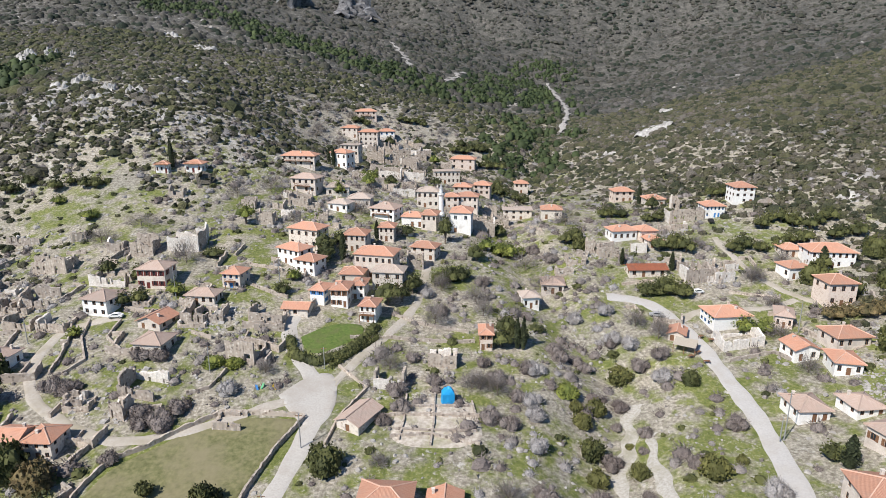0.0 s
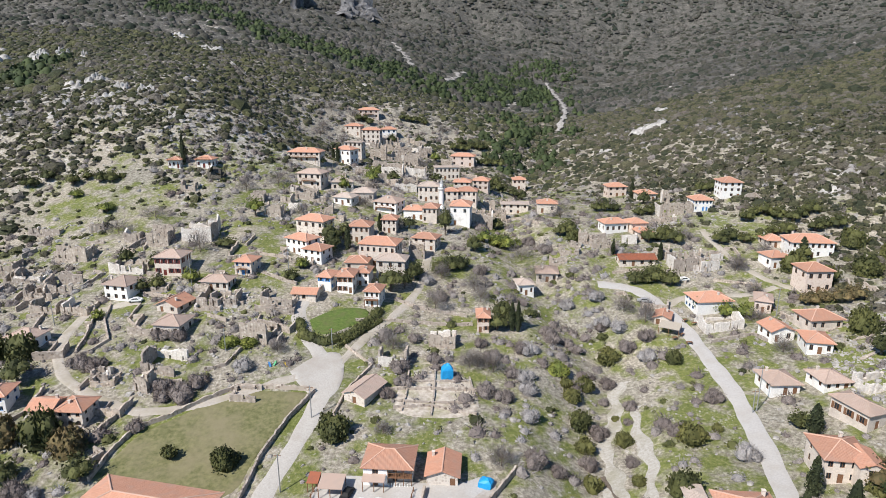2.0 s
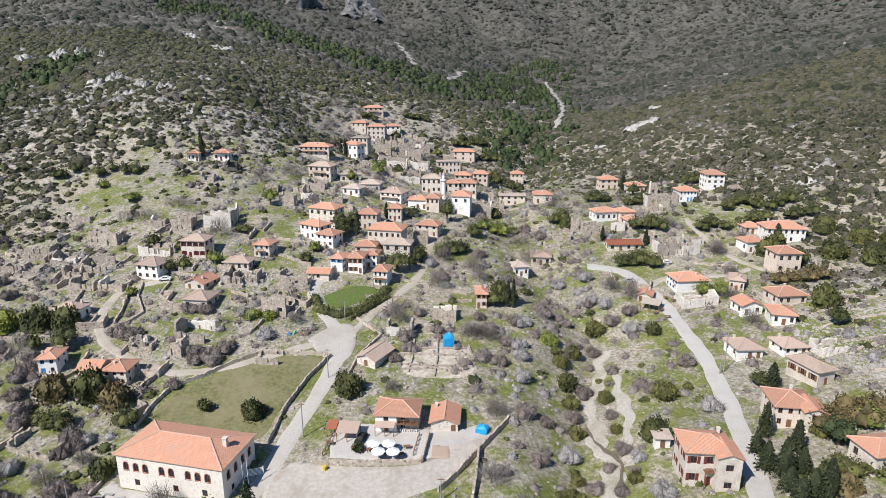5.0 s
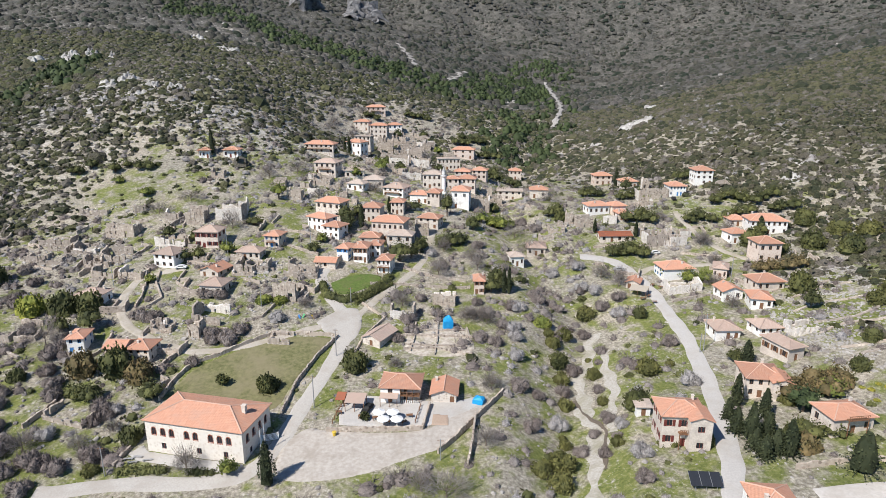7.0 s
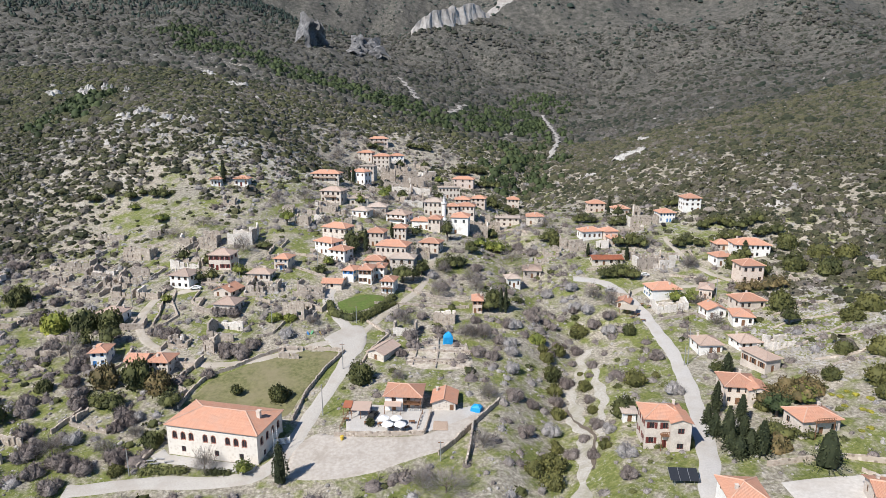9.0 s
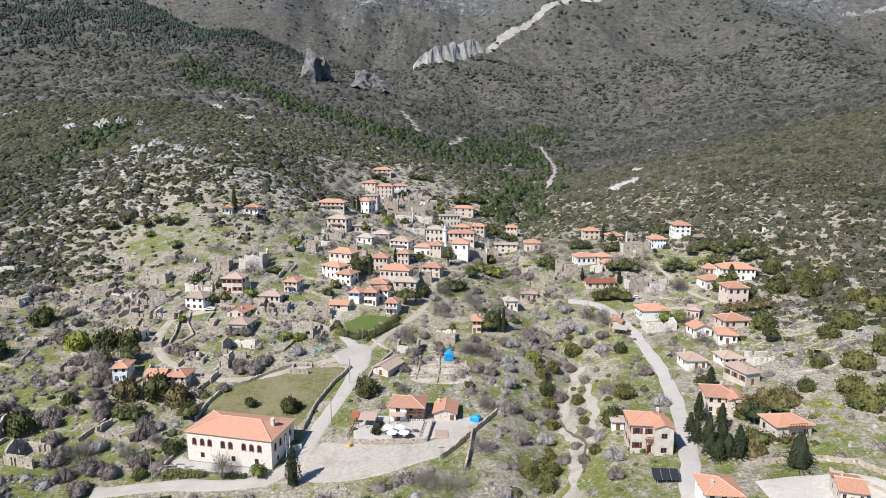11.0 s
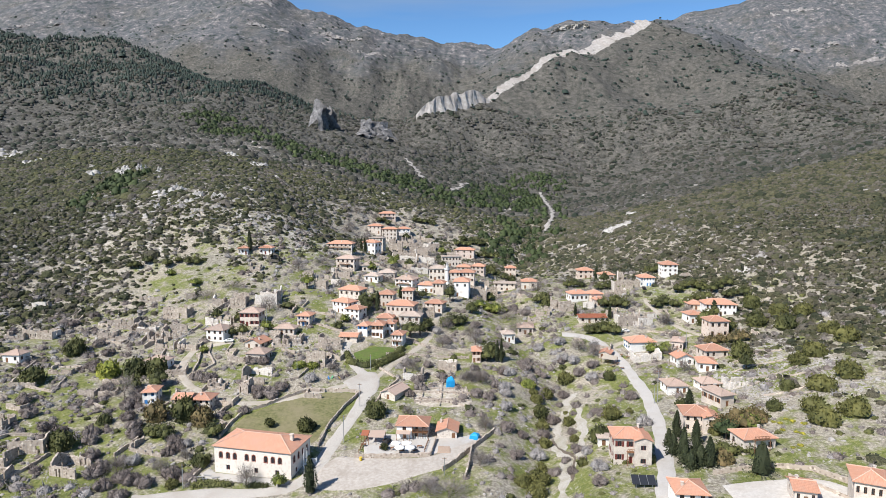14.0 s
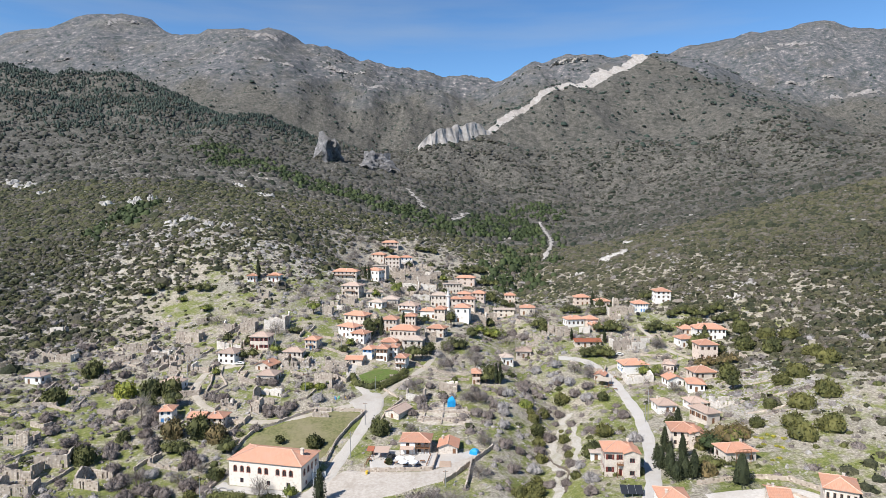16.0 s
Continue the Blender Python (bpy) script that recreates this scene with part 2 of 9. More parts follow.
TILES = {
    "orange": tiles("orange_tiles", (0.42, 0.20, 0.125), (0.55, 0.30, 0.20), (0.42, 0.26, 0.19)),
    "old": tiles("weathered_tiles", (0.35, 0.245, 0.19), (0.48, 0.37, 0.30), (0.36, 0.29, 0.235)),
    "rust": tiles("rust_red_sheet", (0.24, 0.075, 0.04), (0.36, 0.13, 0.07), (0.2, 0.09, 0.06)),
    "pale": tiles("pale_tiles", (0.36, 0.28, 0.22), (0.52, 0.43, 0.36), (0.33, 0.30, 0.26)),
}
TILES["school_ridge"] = tiles("ridge_tiles", (0.52, 0.31, 0.22), (0.66, 0.44, 0.33), (0.5, 0.33, 0.25))
FAR_ROCK = surface("weathered_mountain_rock", (0.17, 0.16, 0.155), (0.33, 0.31, 0.295), (0.12, 0.115, 0.11), 0.02, 0.12, 0.95, 0.6, 1.5)
CRAG = surface("grey_cliff_rock", (0.06, 0.06, 0.064), (0.27, 0.265, 0.265), (0.10, 0.095, 0.095), 0.08, 0.22, 0.95, 0.8, 1.0)
WHITE_ROCK = surface("white_cliff_rock", (0.25, 0.232, 0.216), (0.43, 0.408, 0.386), (0.27, 0.24, 0.215), 0.03, 0.16, 0.95, 0.5, 1.5)
OUTCROP = surface("weathered_limestone_rib", (0.24, 0.23, 0.215), (0.58, 0.56, 0.53), (0.16, 0.15, 0.14), 0.12, 0.5, 0.95, 0.9, 0.8)
ROAD = surface("pale_dirt_road", (0.355, 0.333, 0.302), (0.455, 0.432, 0.396), (0.335, 0.302, 0.262), 0.13, 2.6, 0.95, 0.15, 0.05, stained=0.46)
LOT = surface("trodden_beige_dirt", (0.33, 0.298, 0.262), (0.45, 0.415, 0.372), (0.28, 0.245, 0.205), 0.22, 1.1, 0.95, 0.3, 0.08, stained=0.5)
YARD = surface("pale_concrete_yard", (0.42, 0.395, 0.36), (0.54, 0.515, 0.48), (0.38, 0.34, 0.295), 0.16, 1.4, 0.95, 0.3, 0.08, stained=0.48)
PANEL = plain("dark_solar_glass", (0.03, 0.033, 0.04), 0.3)
PAVING = surface("grey_stone_paving", (0.37, 0.355, 0.335), (0.46, 0.443, 0.42), (0.365, 0.335, 0.295), 0.18, 2.4, 0.9, 0.15)
DIRT = surface("brown_dirt_track", (0.33, 0.295, 0.25), (0.43, 0.395, 0.345), (0.27, 0.24, 0.17), 0.2, 1.6, 0.95, 0.2)
GRAVEL = surface("pale_stream_gravel", (0.30, 0.28, 0.24), (0.47, 0.445, 0.40), (0.24, 0.225, 0.15), 0.2, 1.8, 0.95, 0.4)
ROCK = surface("limestone", (0.22, 0.207, 0.19), (0.46, 0.44, 0.41), (0.21, 0.19, 0.17), 0.25, 0.9, 0.95, 0.8, 0.3)
FIELD = surface("grazed_meadow", (0.088, 0.094, 0.038), (0.205, 0.195, 0.095), (0.215, 0.188, 0.115), 0.12, 0.9, 0.95, 0.5, stained=0.42)
MUD = surface("wet_brown_mud", (0.10, 0.08, 0.06), (0.17, 0.14, 0.11), fine=2.0, rough=0.5)
LAWN = surface("lawn", (0.06, 0.10, 0.02), (0.13, 0.175, 0.045), (0.12, 0.125, 0.05), 0.35, 1.3, 0.9, 0.4)
MAQUIS = scrubland("maquis_leaves", [(0.024, 0.029, 0.015), (0.044, 0.048, 0.022), (0.078, 0.078, 0.036), (0.056, 0.052, 0.038), (0.100, 0.090, 0.078)], 0.025, 1.16)
EAST_MAQUIS = scrubland("olive_brown_maquis", [(0.028, 0.033, 0.018), (0.052, 0.054, 0.029), (0.082, 0.079, 0.044), (0.074, 0.067, 0.048), (0.110, 0.099, 0.084)], 0.03, 1.06)
UPLAND = scrubland("upland_scrub", [(0.020, 0.029, 0.019), (0.046, 0.049, 0.036), (0.074, 0.070, 0.058), (0.052, 0.051, 0.043), (0.108, 0.099, 0.092)], 0.012, 0.92)
FAR_WOOD = foliage("far_forest", (0.018, 0.031, 0.026), (0.034, 0.050, 0.041), None, 0.01)
EVERGREEN = foliage("evergreen_leaves", (0.036, 0.043, 0.016), (0.092, 0.097, 0.034), None, 0.1)
OLIVE = foliage("olive_green_leaves", (0.062, 0.066, 0.022), (0.120, 0.118, 0.040), None, 0.15)
BROOM = foliage("yellow_blossom", (0.14, 0.15, 0.035), (0.32, 0.29, 0.04), None, 0.6)
SPRING = foliage("spring_leaves", (0.13, 0.155, 0.03), (0.23, 0.235, 0.045), None, 0.4)
RUSSET = foliage("brownish_green_leaves", (0.075, 0.066, 0.028), (0.16, 0.12, 0.06), None, 0.5)
FRESH = foliage("fresh_leaves", (0.075, 0.10, 0.026), (0.15, 0.165, 0.036), None, 0.2)
PINE = foliage("pine_needles", (0.028, 0.043, 0.017), (0.053, 0.072, 0.028), None, 0.05)
DARK_CYPRESS = foliage("cypress_leaves", (0.026, 0.035, 0.017), (0.050, 0.060, 0.028), None, 0.3)
TWIGS = brush("bare_twigs", (0.16, 0.142, 0.131), (0.275, 0.252, 0.237))
MAUVE_TWIGS = brush("mauve_brown_twigs", (0.138, 0.116, 0.107), (0.215, 0.188, 0.174))
GREY_TWIGS = brush("pale_grey_twigs", (0.225, 0.212, 0.206), (0.33, 0.317, 0.31))
BARK = surface("bark", (0.10, 0.075, 0.055), (0.2, 0.165, 0.13), fine=6)
GLASS = plain("dark_window_glass", (0.025, 0.03, 0.035), 0.12)
WOOD = surface("brown_wood", (0.13, 0.065, 0.035), (0.24, 0.13, 0.075), fine=5)
TRIM = {
    "brown": WOOD,
    "white": plain("white_paint", (0.75, 0.75, 0.73), 0.5),
    "blue": plain("blue_paint", (0.06, 0.22, 0.5), 0.5),
    "red": plain("dark_red_paint", (0.15, 0.04, 0.034), 0.5),
    "grey": plain("grey_paint", (0.33, 0.33, 0.33), 0.5),
}
SAND = surface("brown_sand", (0.30, 0.22, 0.165), (0.42, 0.33, 0.26))
DIG = surface("pale_stony_dig_soil", (0.28, 0.24, 0.195), (0.56, 0.51, 0.44), (0.22, 0.22, 0.11), 0.16, 0.9, 0.95, 0.6, 0.1, stained=0.5)
AWNING = plain("faded_beige_canvas", (0.42, 0.37, 0.30), 0.8)
YELLOW = plain("yellow_plastic", (0.6, 0.42, 0.06), 0.5)
GREEN_PAINT = plain("green_plastic", (0.08, 0.35, 0.16), 0.5)
STEEL = plain("galvanised_steel", (0.42, 0.43, 0.44), 0.45, 0.6)
TARP = plain("blue_tarpaulin", (0.02, 0.30, 0.62), 0.45)
CANVAS = plain("white_canvas", (0.8, 0.8, 0.78), 0.8)
BLACK = plain("black_rubber", (0.02, 0.02, 0.02), 0.7)


# ---- land ----
CRESTS = {
    "west_spur": (0.40, 60, [(-1453, 1350, 430), (-1018, 1300, 400), (-741, 1200, 405), (-396, 1050, 325), (-234, 980, 255), (-133, 820, 165), (-72, 690, 100)]),
    "west_peak": (0.85, 160, [(-3065, 2700, 671), (-2024, 2700, 862), (-1537, 2800, 1007), (-1140, 2600, 844), (-780, 2500, 851), (-371, 2500, 716), (-46, 2600, 667), (254, 2700, 667)]),
    "saddle": (0.7, 120, [(254, 2700, 667), (445, 2500, 715), (629, 2400, 696), (851, 2400, 704)]),
    "white_ridge": (0.55, 25, [(-41, 1080, 268), (60, 1180, 300), (272, 1400, 385), (566, 1700, 511)]),
    "east_hill": (0.42, 90, [(566, 1700, 511), (640, 1350, 335), (760, 1080, 232), (900, 850, 165), (950, 500, 120)]),
    "east_peak": (0.85, 160, [(1054, 3000, 852), (1416, 2900, 931), (1732, 2900, 971), (1977, 2800, 904), (2730, 2700, 721)]),
}
STREAM = [(10, 20, 3.5), (27, 66, 5), (36, 113, 6), (47, 149, 6), (36, 183, 4.5), (24, 250, 6), (45, 330, 7), (70, 470, 9), (20, 600, 9), (-38, 765, 9)]


BASE = (-10.8194, 0.1336, -0.004, 0.6784)
SWELLS = [
    (-700, 250, -4), (-700, 462, -4), (-700, 674, -11), (-700, 886, -31), (-700, 1098, -27), (-450, 250, -22), (-450, 462, -3), (-450, 674, -9),
    (-450, 886, -17), (-450, 1098, -16), (-200, 250, -4), (-200, 462, 28), (-200, 674, -18), (-200, 886, -18), (-200, 1098, -12), (50, 250, 2),
    (50, 462, -15), (50, 674, -15), (50, 886, -22), (50, 1098, -17), (300, 250, 7), (300, 462, 4), (300, 674, 8), (300, 886, -14), (300, 1098, -16),
    (550, 250, 6), (550, 462, 7), (550, 674, 2), (550, 886, -7), (550, 1098, -10), (800, 886, -5), (800, 1098, -8),
]
LOWER_TERRACES = [
    (-210, 110, -0.5), (-210, 180, -4.6), (-140, 40, -2.0), (-140, 110, -2.8), (-140, 180, -3.7), (-70, 40, -2.4), (-70, 110, -2.1), (-70, 180, 4.5),
    (0, 40, 1.9), (0, 110, 1.6), (0, 180, -1.0), (70, 40, 8.5), (70, 110, -6.5), (70, 180, -1.5), (140, 110, 9.0), (140, 180, -7.9), (210, 110, 3.6),
    (210, 180, -1.3),
]
UPPER_TERRACES = [
    (-210, 250, -9.7), (-210, 320, 7.3), (-210, 390, 5.9), (-140, 320, 18.1), (-140, 390, 6.4), (-70, 250, 2.6), (-70, 390, -14.3), (0, 320, 3.1),
    (0, 390, -7.0), (70, 250, 2.4), (70, 320, -8.3), (70, 390, -9.7), (140, 250, 1.3), (140, 320, -1.2), (140, 390, 5.2), (210, 250, 3.4),
    (210, 320, 4.7), (210, 390, 6.8),
]


def crest_height(x, y, slope, soft, line):
    """The flanks of a crest that runs through the places of line."""
    top = np.full(np.shape(x), -1e4)
    for (ax, ay, az), (bx, by, bz) in zip(line, line[1:]):
        k = np.clip(((x - ax) * (bx - ax) + (y - ay) * (by - ay)) / ((bx - ax) ** 2 + (by - ay) ** 2), 0, 1)
        away = np.hypot(x - ax - k * (bx - ax), y - ay - k * (by - ay))
        top = np.maximum(top, az + k * (bz - az) - slope * (np.sqrt(away**2 + soft**2) - soft))
    return top


def base_height(x, y):
    ahead = 40 + 25 * np.logaddexp(0, (y - 40) / 25)
    fade = 1 / (1 + np.maximum(120 - y, 0) ** 2 / 20000)
    floor = BASE[0] + BASE[1] * ahead + BASE[2] * x + fade * BASE[3] * x * x / 1000 / (1 + np.abs(x) / 400)
    floor = floor - crest_height(x, y, 0.4, 2, STREAM) * (crest_height(x, y, 0.4, 2, STREAM) > 0)
    floor = 190 - 40 * np.logaddexp(0, (190 - floor) / 40)
    tops = [floor] + [crest_height(x, y, *c) for c in CRESTS.values()]
    most = np.max(tops, axis=0)
    return most + 14 * np.log(sum(np.exp((t - most) / 14) for t in tops))


def mounds(x, y, radius, rows):
    return sum(h * np.exp(-((x - a) ** 2 + (y - b) ** 2) / (2 * radius**2)) for a, b, h in rows)


def rough(x, y):
    """Gullies and knolls, growing with the distance from the village."""
    far = np.clip((np.hypot(x, y - 180) - 330) / 900, 0, 1)
    out = 0
    for n, (size, high) in enumerate(((420, 22), (190, 11), (90, 5), (41, 2.2))):
        a, b = 0.7 + n * 1.3, 1.9 * n
        u, v = (x * np.cos(a) + y * np.sin(a)) / size, (y * np.cos(a) - x * np.sin(a)) / size
        out = out + high * np.sin(6.28 * u + 1.7 * np.sin(6.28 * v * 0.63 + b) + b) * np.sin(6.28 * v * 0.81 + 1.4 * np.sin(6.28 * u * 0.57 + 2 * b))
    bumps = 0.25 * np.sin(x / 5.3 + 1.3 * np.sin(y / 7.1)) * np.sin(y / 6.1 + 1.1 * np.sin(x / 8.3))
    return out * far * 0.8 + bumps * np.clip((np.hypot(x, y - 150) - 40) / 60, 0.3, 1)


def land(x, y):
    """The height of the ground."""
    x, y = np.asarray(x, float), np.asarray(y, float)
    z = base_height(x, y) + mounds(x, y, 190, SWELLS) + mounds(x, y, 46, LOWER_TERRACES) + mounds(x, y, 46, UPPER_TERRACES)
    return z + rough(x, y)


# ---- builders ----
KEEP_CLEAR = []


def mesh_of(name, verts, faces, material, uvs=None):
    me = bpy.data.meshes.new(name)
    me.from_pydata([tuple(map(float, v)) for v in verts], [], [tuple(f) for f in faces])
    if uvs:
        layer = me.uv_layers.new(name="UVMap")
        layer.data.foreach_set("uv", [c for uv in uvs for c in uv])
    me.materials.append(material)
    return me


def bulk(name, verts, tris, material, smooth=False):
    """A large mesh of triangles from arrays."""
    me = bpy.data.meshes.new(name)
    me.vertices.add(len(verts))
    me.vertices.foreach_set("co", np.asarray(verts, np.float32).ravel())
    me.loops.add(3 * len(tris))
    me.loops.foreach_set("vertex_index", np.asarray(tris, np.int32).ravel())
    me.polygons.add(len(tris))
    me.polygons.foreach_set("loop_start", np.arange(0, 3 * len(tris), 3, dtype=np.int32))
    me.polygons.foreach_set("use_smooth", np.full(len(tris), smooth))
    me.update(calc_edges=True)
    me.materials.append(material)
    return me


def child(name, mesh, parent, m=None, label=""):
    ob = new(name, mesh)
    ob.parent = parent
    if m is not None:
        ob.matrix_basis = m
    return tagged(ob, label)


def part(name, bm, material, parent, label="", m=None):
    me = bpy.data.meshes.new(name)
    bm.to_mesh(me)
    bm.free()
    me.materials.append(material)
    return child(name, me, parent, m, label)


def box(bm, x0, x1, y0, y1, z0, z1):
    v = [bm.verts.new(p) for p in ((x0, y0, z0), (x1, y0, z0), (x1, y1, z0), (x0, y1, z0), (x0, y0, z1), (x1, y0, z1), (x1, y1, z1), (x0, y1, z1))]
    for f in ((3, 2, 1, 0), (4, 5, 6, 7), (0, 1, 5, 4), (1, 2, 6, 5), (2, 3, 7, 6), (3, 0, 4, 7)):
        bm.faces.new([v[i] for i in f])


def tube(bm, a, b, r0, r1, sides=6):
    a, b = Vector(a), Vector(b)
    turn = (b - a).to_track_quat("Z", "Y")
    rings = []
    for p, r in ((a, r0), (b, r1)):
        rings.append([bm.verts.new(p + turn @ Vector((r * math.cos(k * 6.2832 / sides), r * math.sin(k * 6.2832 / sides), 0))) for k in range(sides)])
    for k in range(sides):
        bm.faces.new((rings[0][k], rings[0][(k + 1) % sides], rings[1][(k + 1) % sides], rings[1][k]))
    bm.faces.new(rings[1])
    bm.faces.new(rings[0][::-1])


def facade(verts, faces, m, width, z0, z1, holes, depth=0.22):
    """One wall, seen from -y of m, with openings (x, z, wide, high) cut through to a reveal."""
    xs = sorted({-width / 2, width / 2, *(v for x, z, w, h in holes for v in (x - w / 2, x + w / 2))})
    zs = sorted({z0, z1, *(v for x, z, w, h in holes for v in (z, z + h))})

    def quad(*points):
        at = len(verts)
        verts.extend(m @ Vector(p) for p in points)
        faces.append((at, at + 1, at + 2, at + 3))

    for a, b in zip(xs, xs[1:]):
        for c, d in zip(zs, zs[1:]):
            if not any(x - w / 2 - 1e-6 <= a and b <= x + w / 2 + 1e-6 and z - 1e-6 <= c and d <= z + h + 1e-6 for x, z, w, h in holes):
                quad((a, 0, c), (b, 0, c), (b, 0, d), (a, 0, d))
    for x, z, w, h in holes:
        a, b, c, d = x - w / 2, x + w / 2, z, z + h
        quad((a, 0, c), (a, 0, d), (a, depth, d), (a, depth, c))
        quad((b, 0, d), (b, 0, c), (b, depth, c), (b, depth, d))
        quad((a, 0, d), (b, 0, d), (b, depth, d), (a, depth, d))
        quad((b, 0, c), (a, 0, c), (a, depth, c), (b, depth, c))


def window_meshes(trim):
    bm = bmesh.new()
    for x0, x1, z0, z1 in ((-0.5, -0.42, 0, 1), (0.42, 0.5, 0, 1), (-0.42, 0.42, 0.92, 1), (-0.42, 0.42, 0, 0.08), (-0.035, 0.035, 0.08, 0.92)):
        box(bm, x0, x1, 0.1, 0.17, z0, z1)
    frame_mesh = bpy.data.meshes.new("window")
    bm.to_mesh(frame_mesh)
    bm.free()
    frame_mesh.materials.append(TRIM[trim])
    bm = bmesh.new()
    box(bm, -0.46, 0.46, 0.13, 0.15, 0.04, 0.96)
    pane = bpy.data.meshes.new("pane")
    bm.to_mesh(pane)
    bm.free()
    pane.materials.append(GLASS)
    bm = bmesh.new()
    box(bm, -0.25, 0.25, -0.05, -0.005, 0, 1)
    for k in range(5):
        box(bm, -0.2, 0.2, -0.07, -0.05, 0.08 + k * 0.18, 0.2 + k * 0.18)
    shutter = bpy.data.meshes.new("shutter")
    bm.to_mesh(shutter)
    bm.free()
    shutter.materials.append(TRIM[trim])
    return frame_mesh, pane, shutter


WINDOWS = {k: window_meshes(k) for k in TRIM}


def door_mesh(trim):
    bm = bmesh.new()
    box(bm, -0.5, 0.5, 0.1, 0.16, 0, 1)
    for x in (-0.24, 0.24):
        for z in (0.1, 0.55):
            box(bm, x - 0.16, x + 0.16, 0.07, 0.1, z, z + 0.36)
    me = bpy.data.meshes.new("door")
    bm.to_mesh(me)
    bm.free()
    me.materials.append(TRIM[trim])
    return me


DOORS = {k: door_mesh(k) for k in TRIM}


def roof_mesh(w, d, z, rise, kind, over, material, ruined=0.0):
    """A tiled roof: a slab with eaves, UV in metres along the eaves and up the slope."""
    a, b, t = w / 2 + over, d / 2 + over, 0.16
    if kind == "flat":
        rise, run = 0.25, 0
    along = w >= d
    if kind in ("hip", "flat"):
        half = max(a - b, 0.05) if along else max(b - a, 0.05)
        top = [(-half, 0), (half, 0)] if along else [(0, -half), (0, half)]
    elif kind == "gable":
        top = [(-a, 0), (a, 0)]
    else:
        top = [(0, -b), (0, b)]
    low = [(-a, -b), (a, -b), (a, b), (-a, b)]
    verts = [(x, y, z) for x, y in low] + [(x, y, z + rise) for x, y in top]
    if kind == "gablefront" or (kind in ("hip", "flat") and not along):
        tops = [(0, 1, 4), (1, 2, 5, 4), (2, 3, 5), (3, 0, 4, 5)]
        if kind == "gablefront":
            tops = [(1, 2, 5, 4), (3, 0, 4, 5)]
    else:
        tops = [(0, 1, 5, 4), (1, 2, 5), (2, 3, 4, 5), (3, 0, 4)]
        if kind == "gable":
            tops = [(0, 1, 5, 4), (2, 3, 4, 5)]
    n = len(verts)
    verts += [(x, y, h - t) for x, y, h in verts]
    faces = list(tops) + [tuple(i + n for i in f[::-1]) for f in tops]
    edges = {}
    for f in tops:
        for i, j in zip(f, f[1:] + f[:1]):
            edges[(i, j)] = 1
    for i, j in list(edges):
        if (j, i) not in edges:
            faces.append((j, i, i + n, j + n))
    uvs = []
    for f in faces:
        p = [Vector(verts[i]) for i in f]
        normal = (p[1] - p[0]).cross(p[2] - p[0]).normalized()
        flat = Vector((normal.y, -normal.x, 0))
        flat = flat.normalized() if flat.length > 0.01 else Vector((1, 0, 0))
        up = normal.cross(flat)
        uvs += [(q.dot(flat), q.dot(up)) for q in p]
    ridge = []
    for f in tops:
        for i, j in zip(f, f[1:] + f[:1]):
            if (j, i) in edges and i < j:
                ridge.append((verts[i], verts[j]))
    return mesh_of("roof", verts, faces, material, uvs), ridge


STOREY = {1: "single-storey", 2: "two-storey", 3: "three-storey"}
WALL_WORD = {"white": "white plastered", "cream": "cream plastered", "stone": "grey rubble-stone", "pink": "pinkish stone"}
ROOF_WORD = {"orange": "orange clay-tiled", "old": "weathered pinkish tiled", "rust": "rust-red sheet", "pale": "pale faded tiled"}
KIND_WORD = {"hip": "hipped roof", "gable": "pitched roof", "gablefront": "gabled roof", "flat": "low roof"}


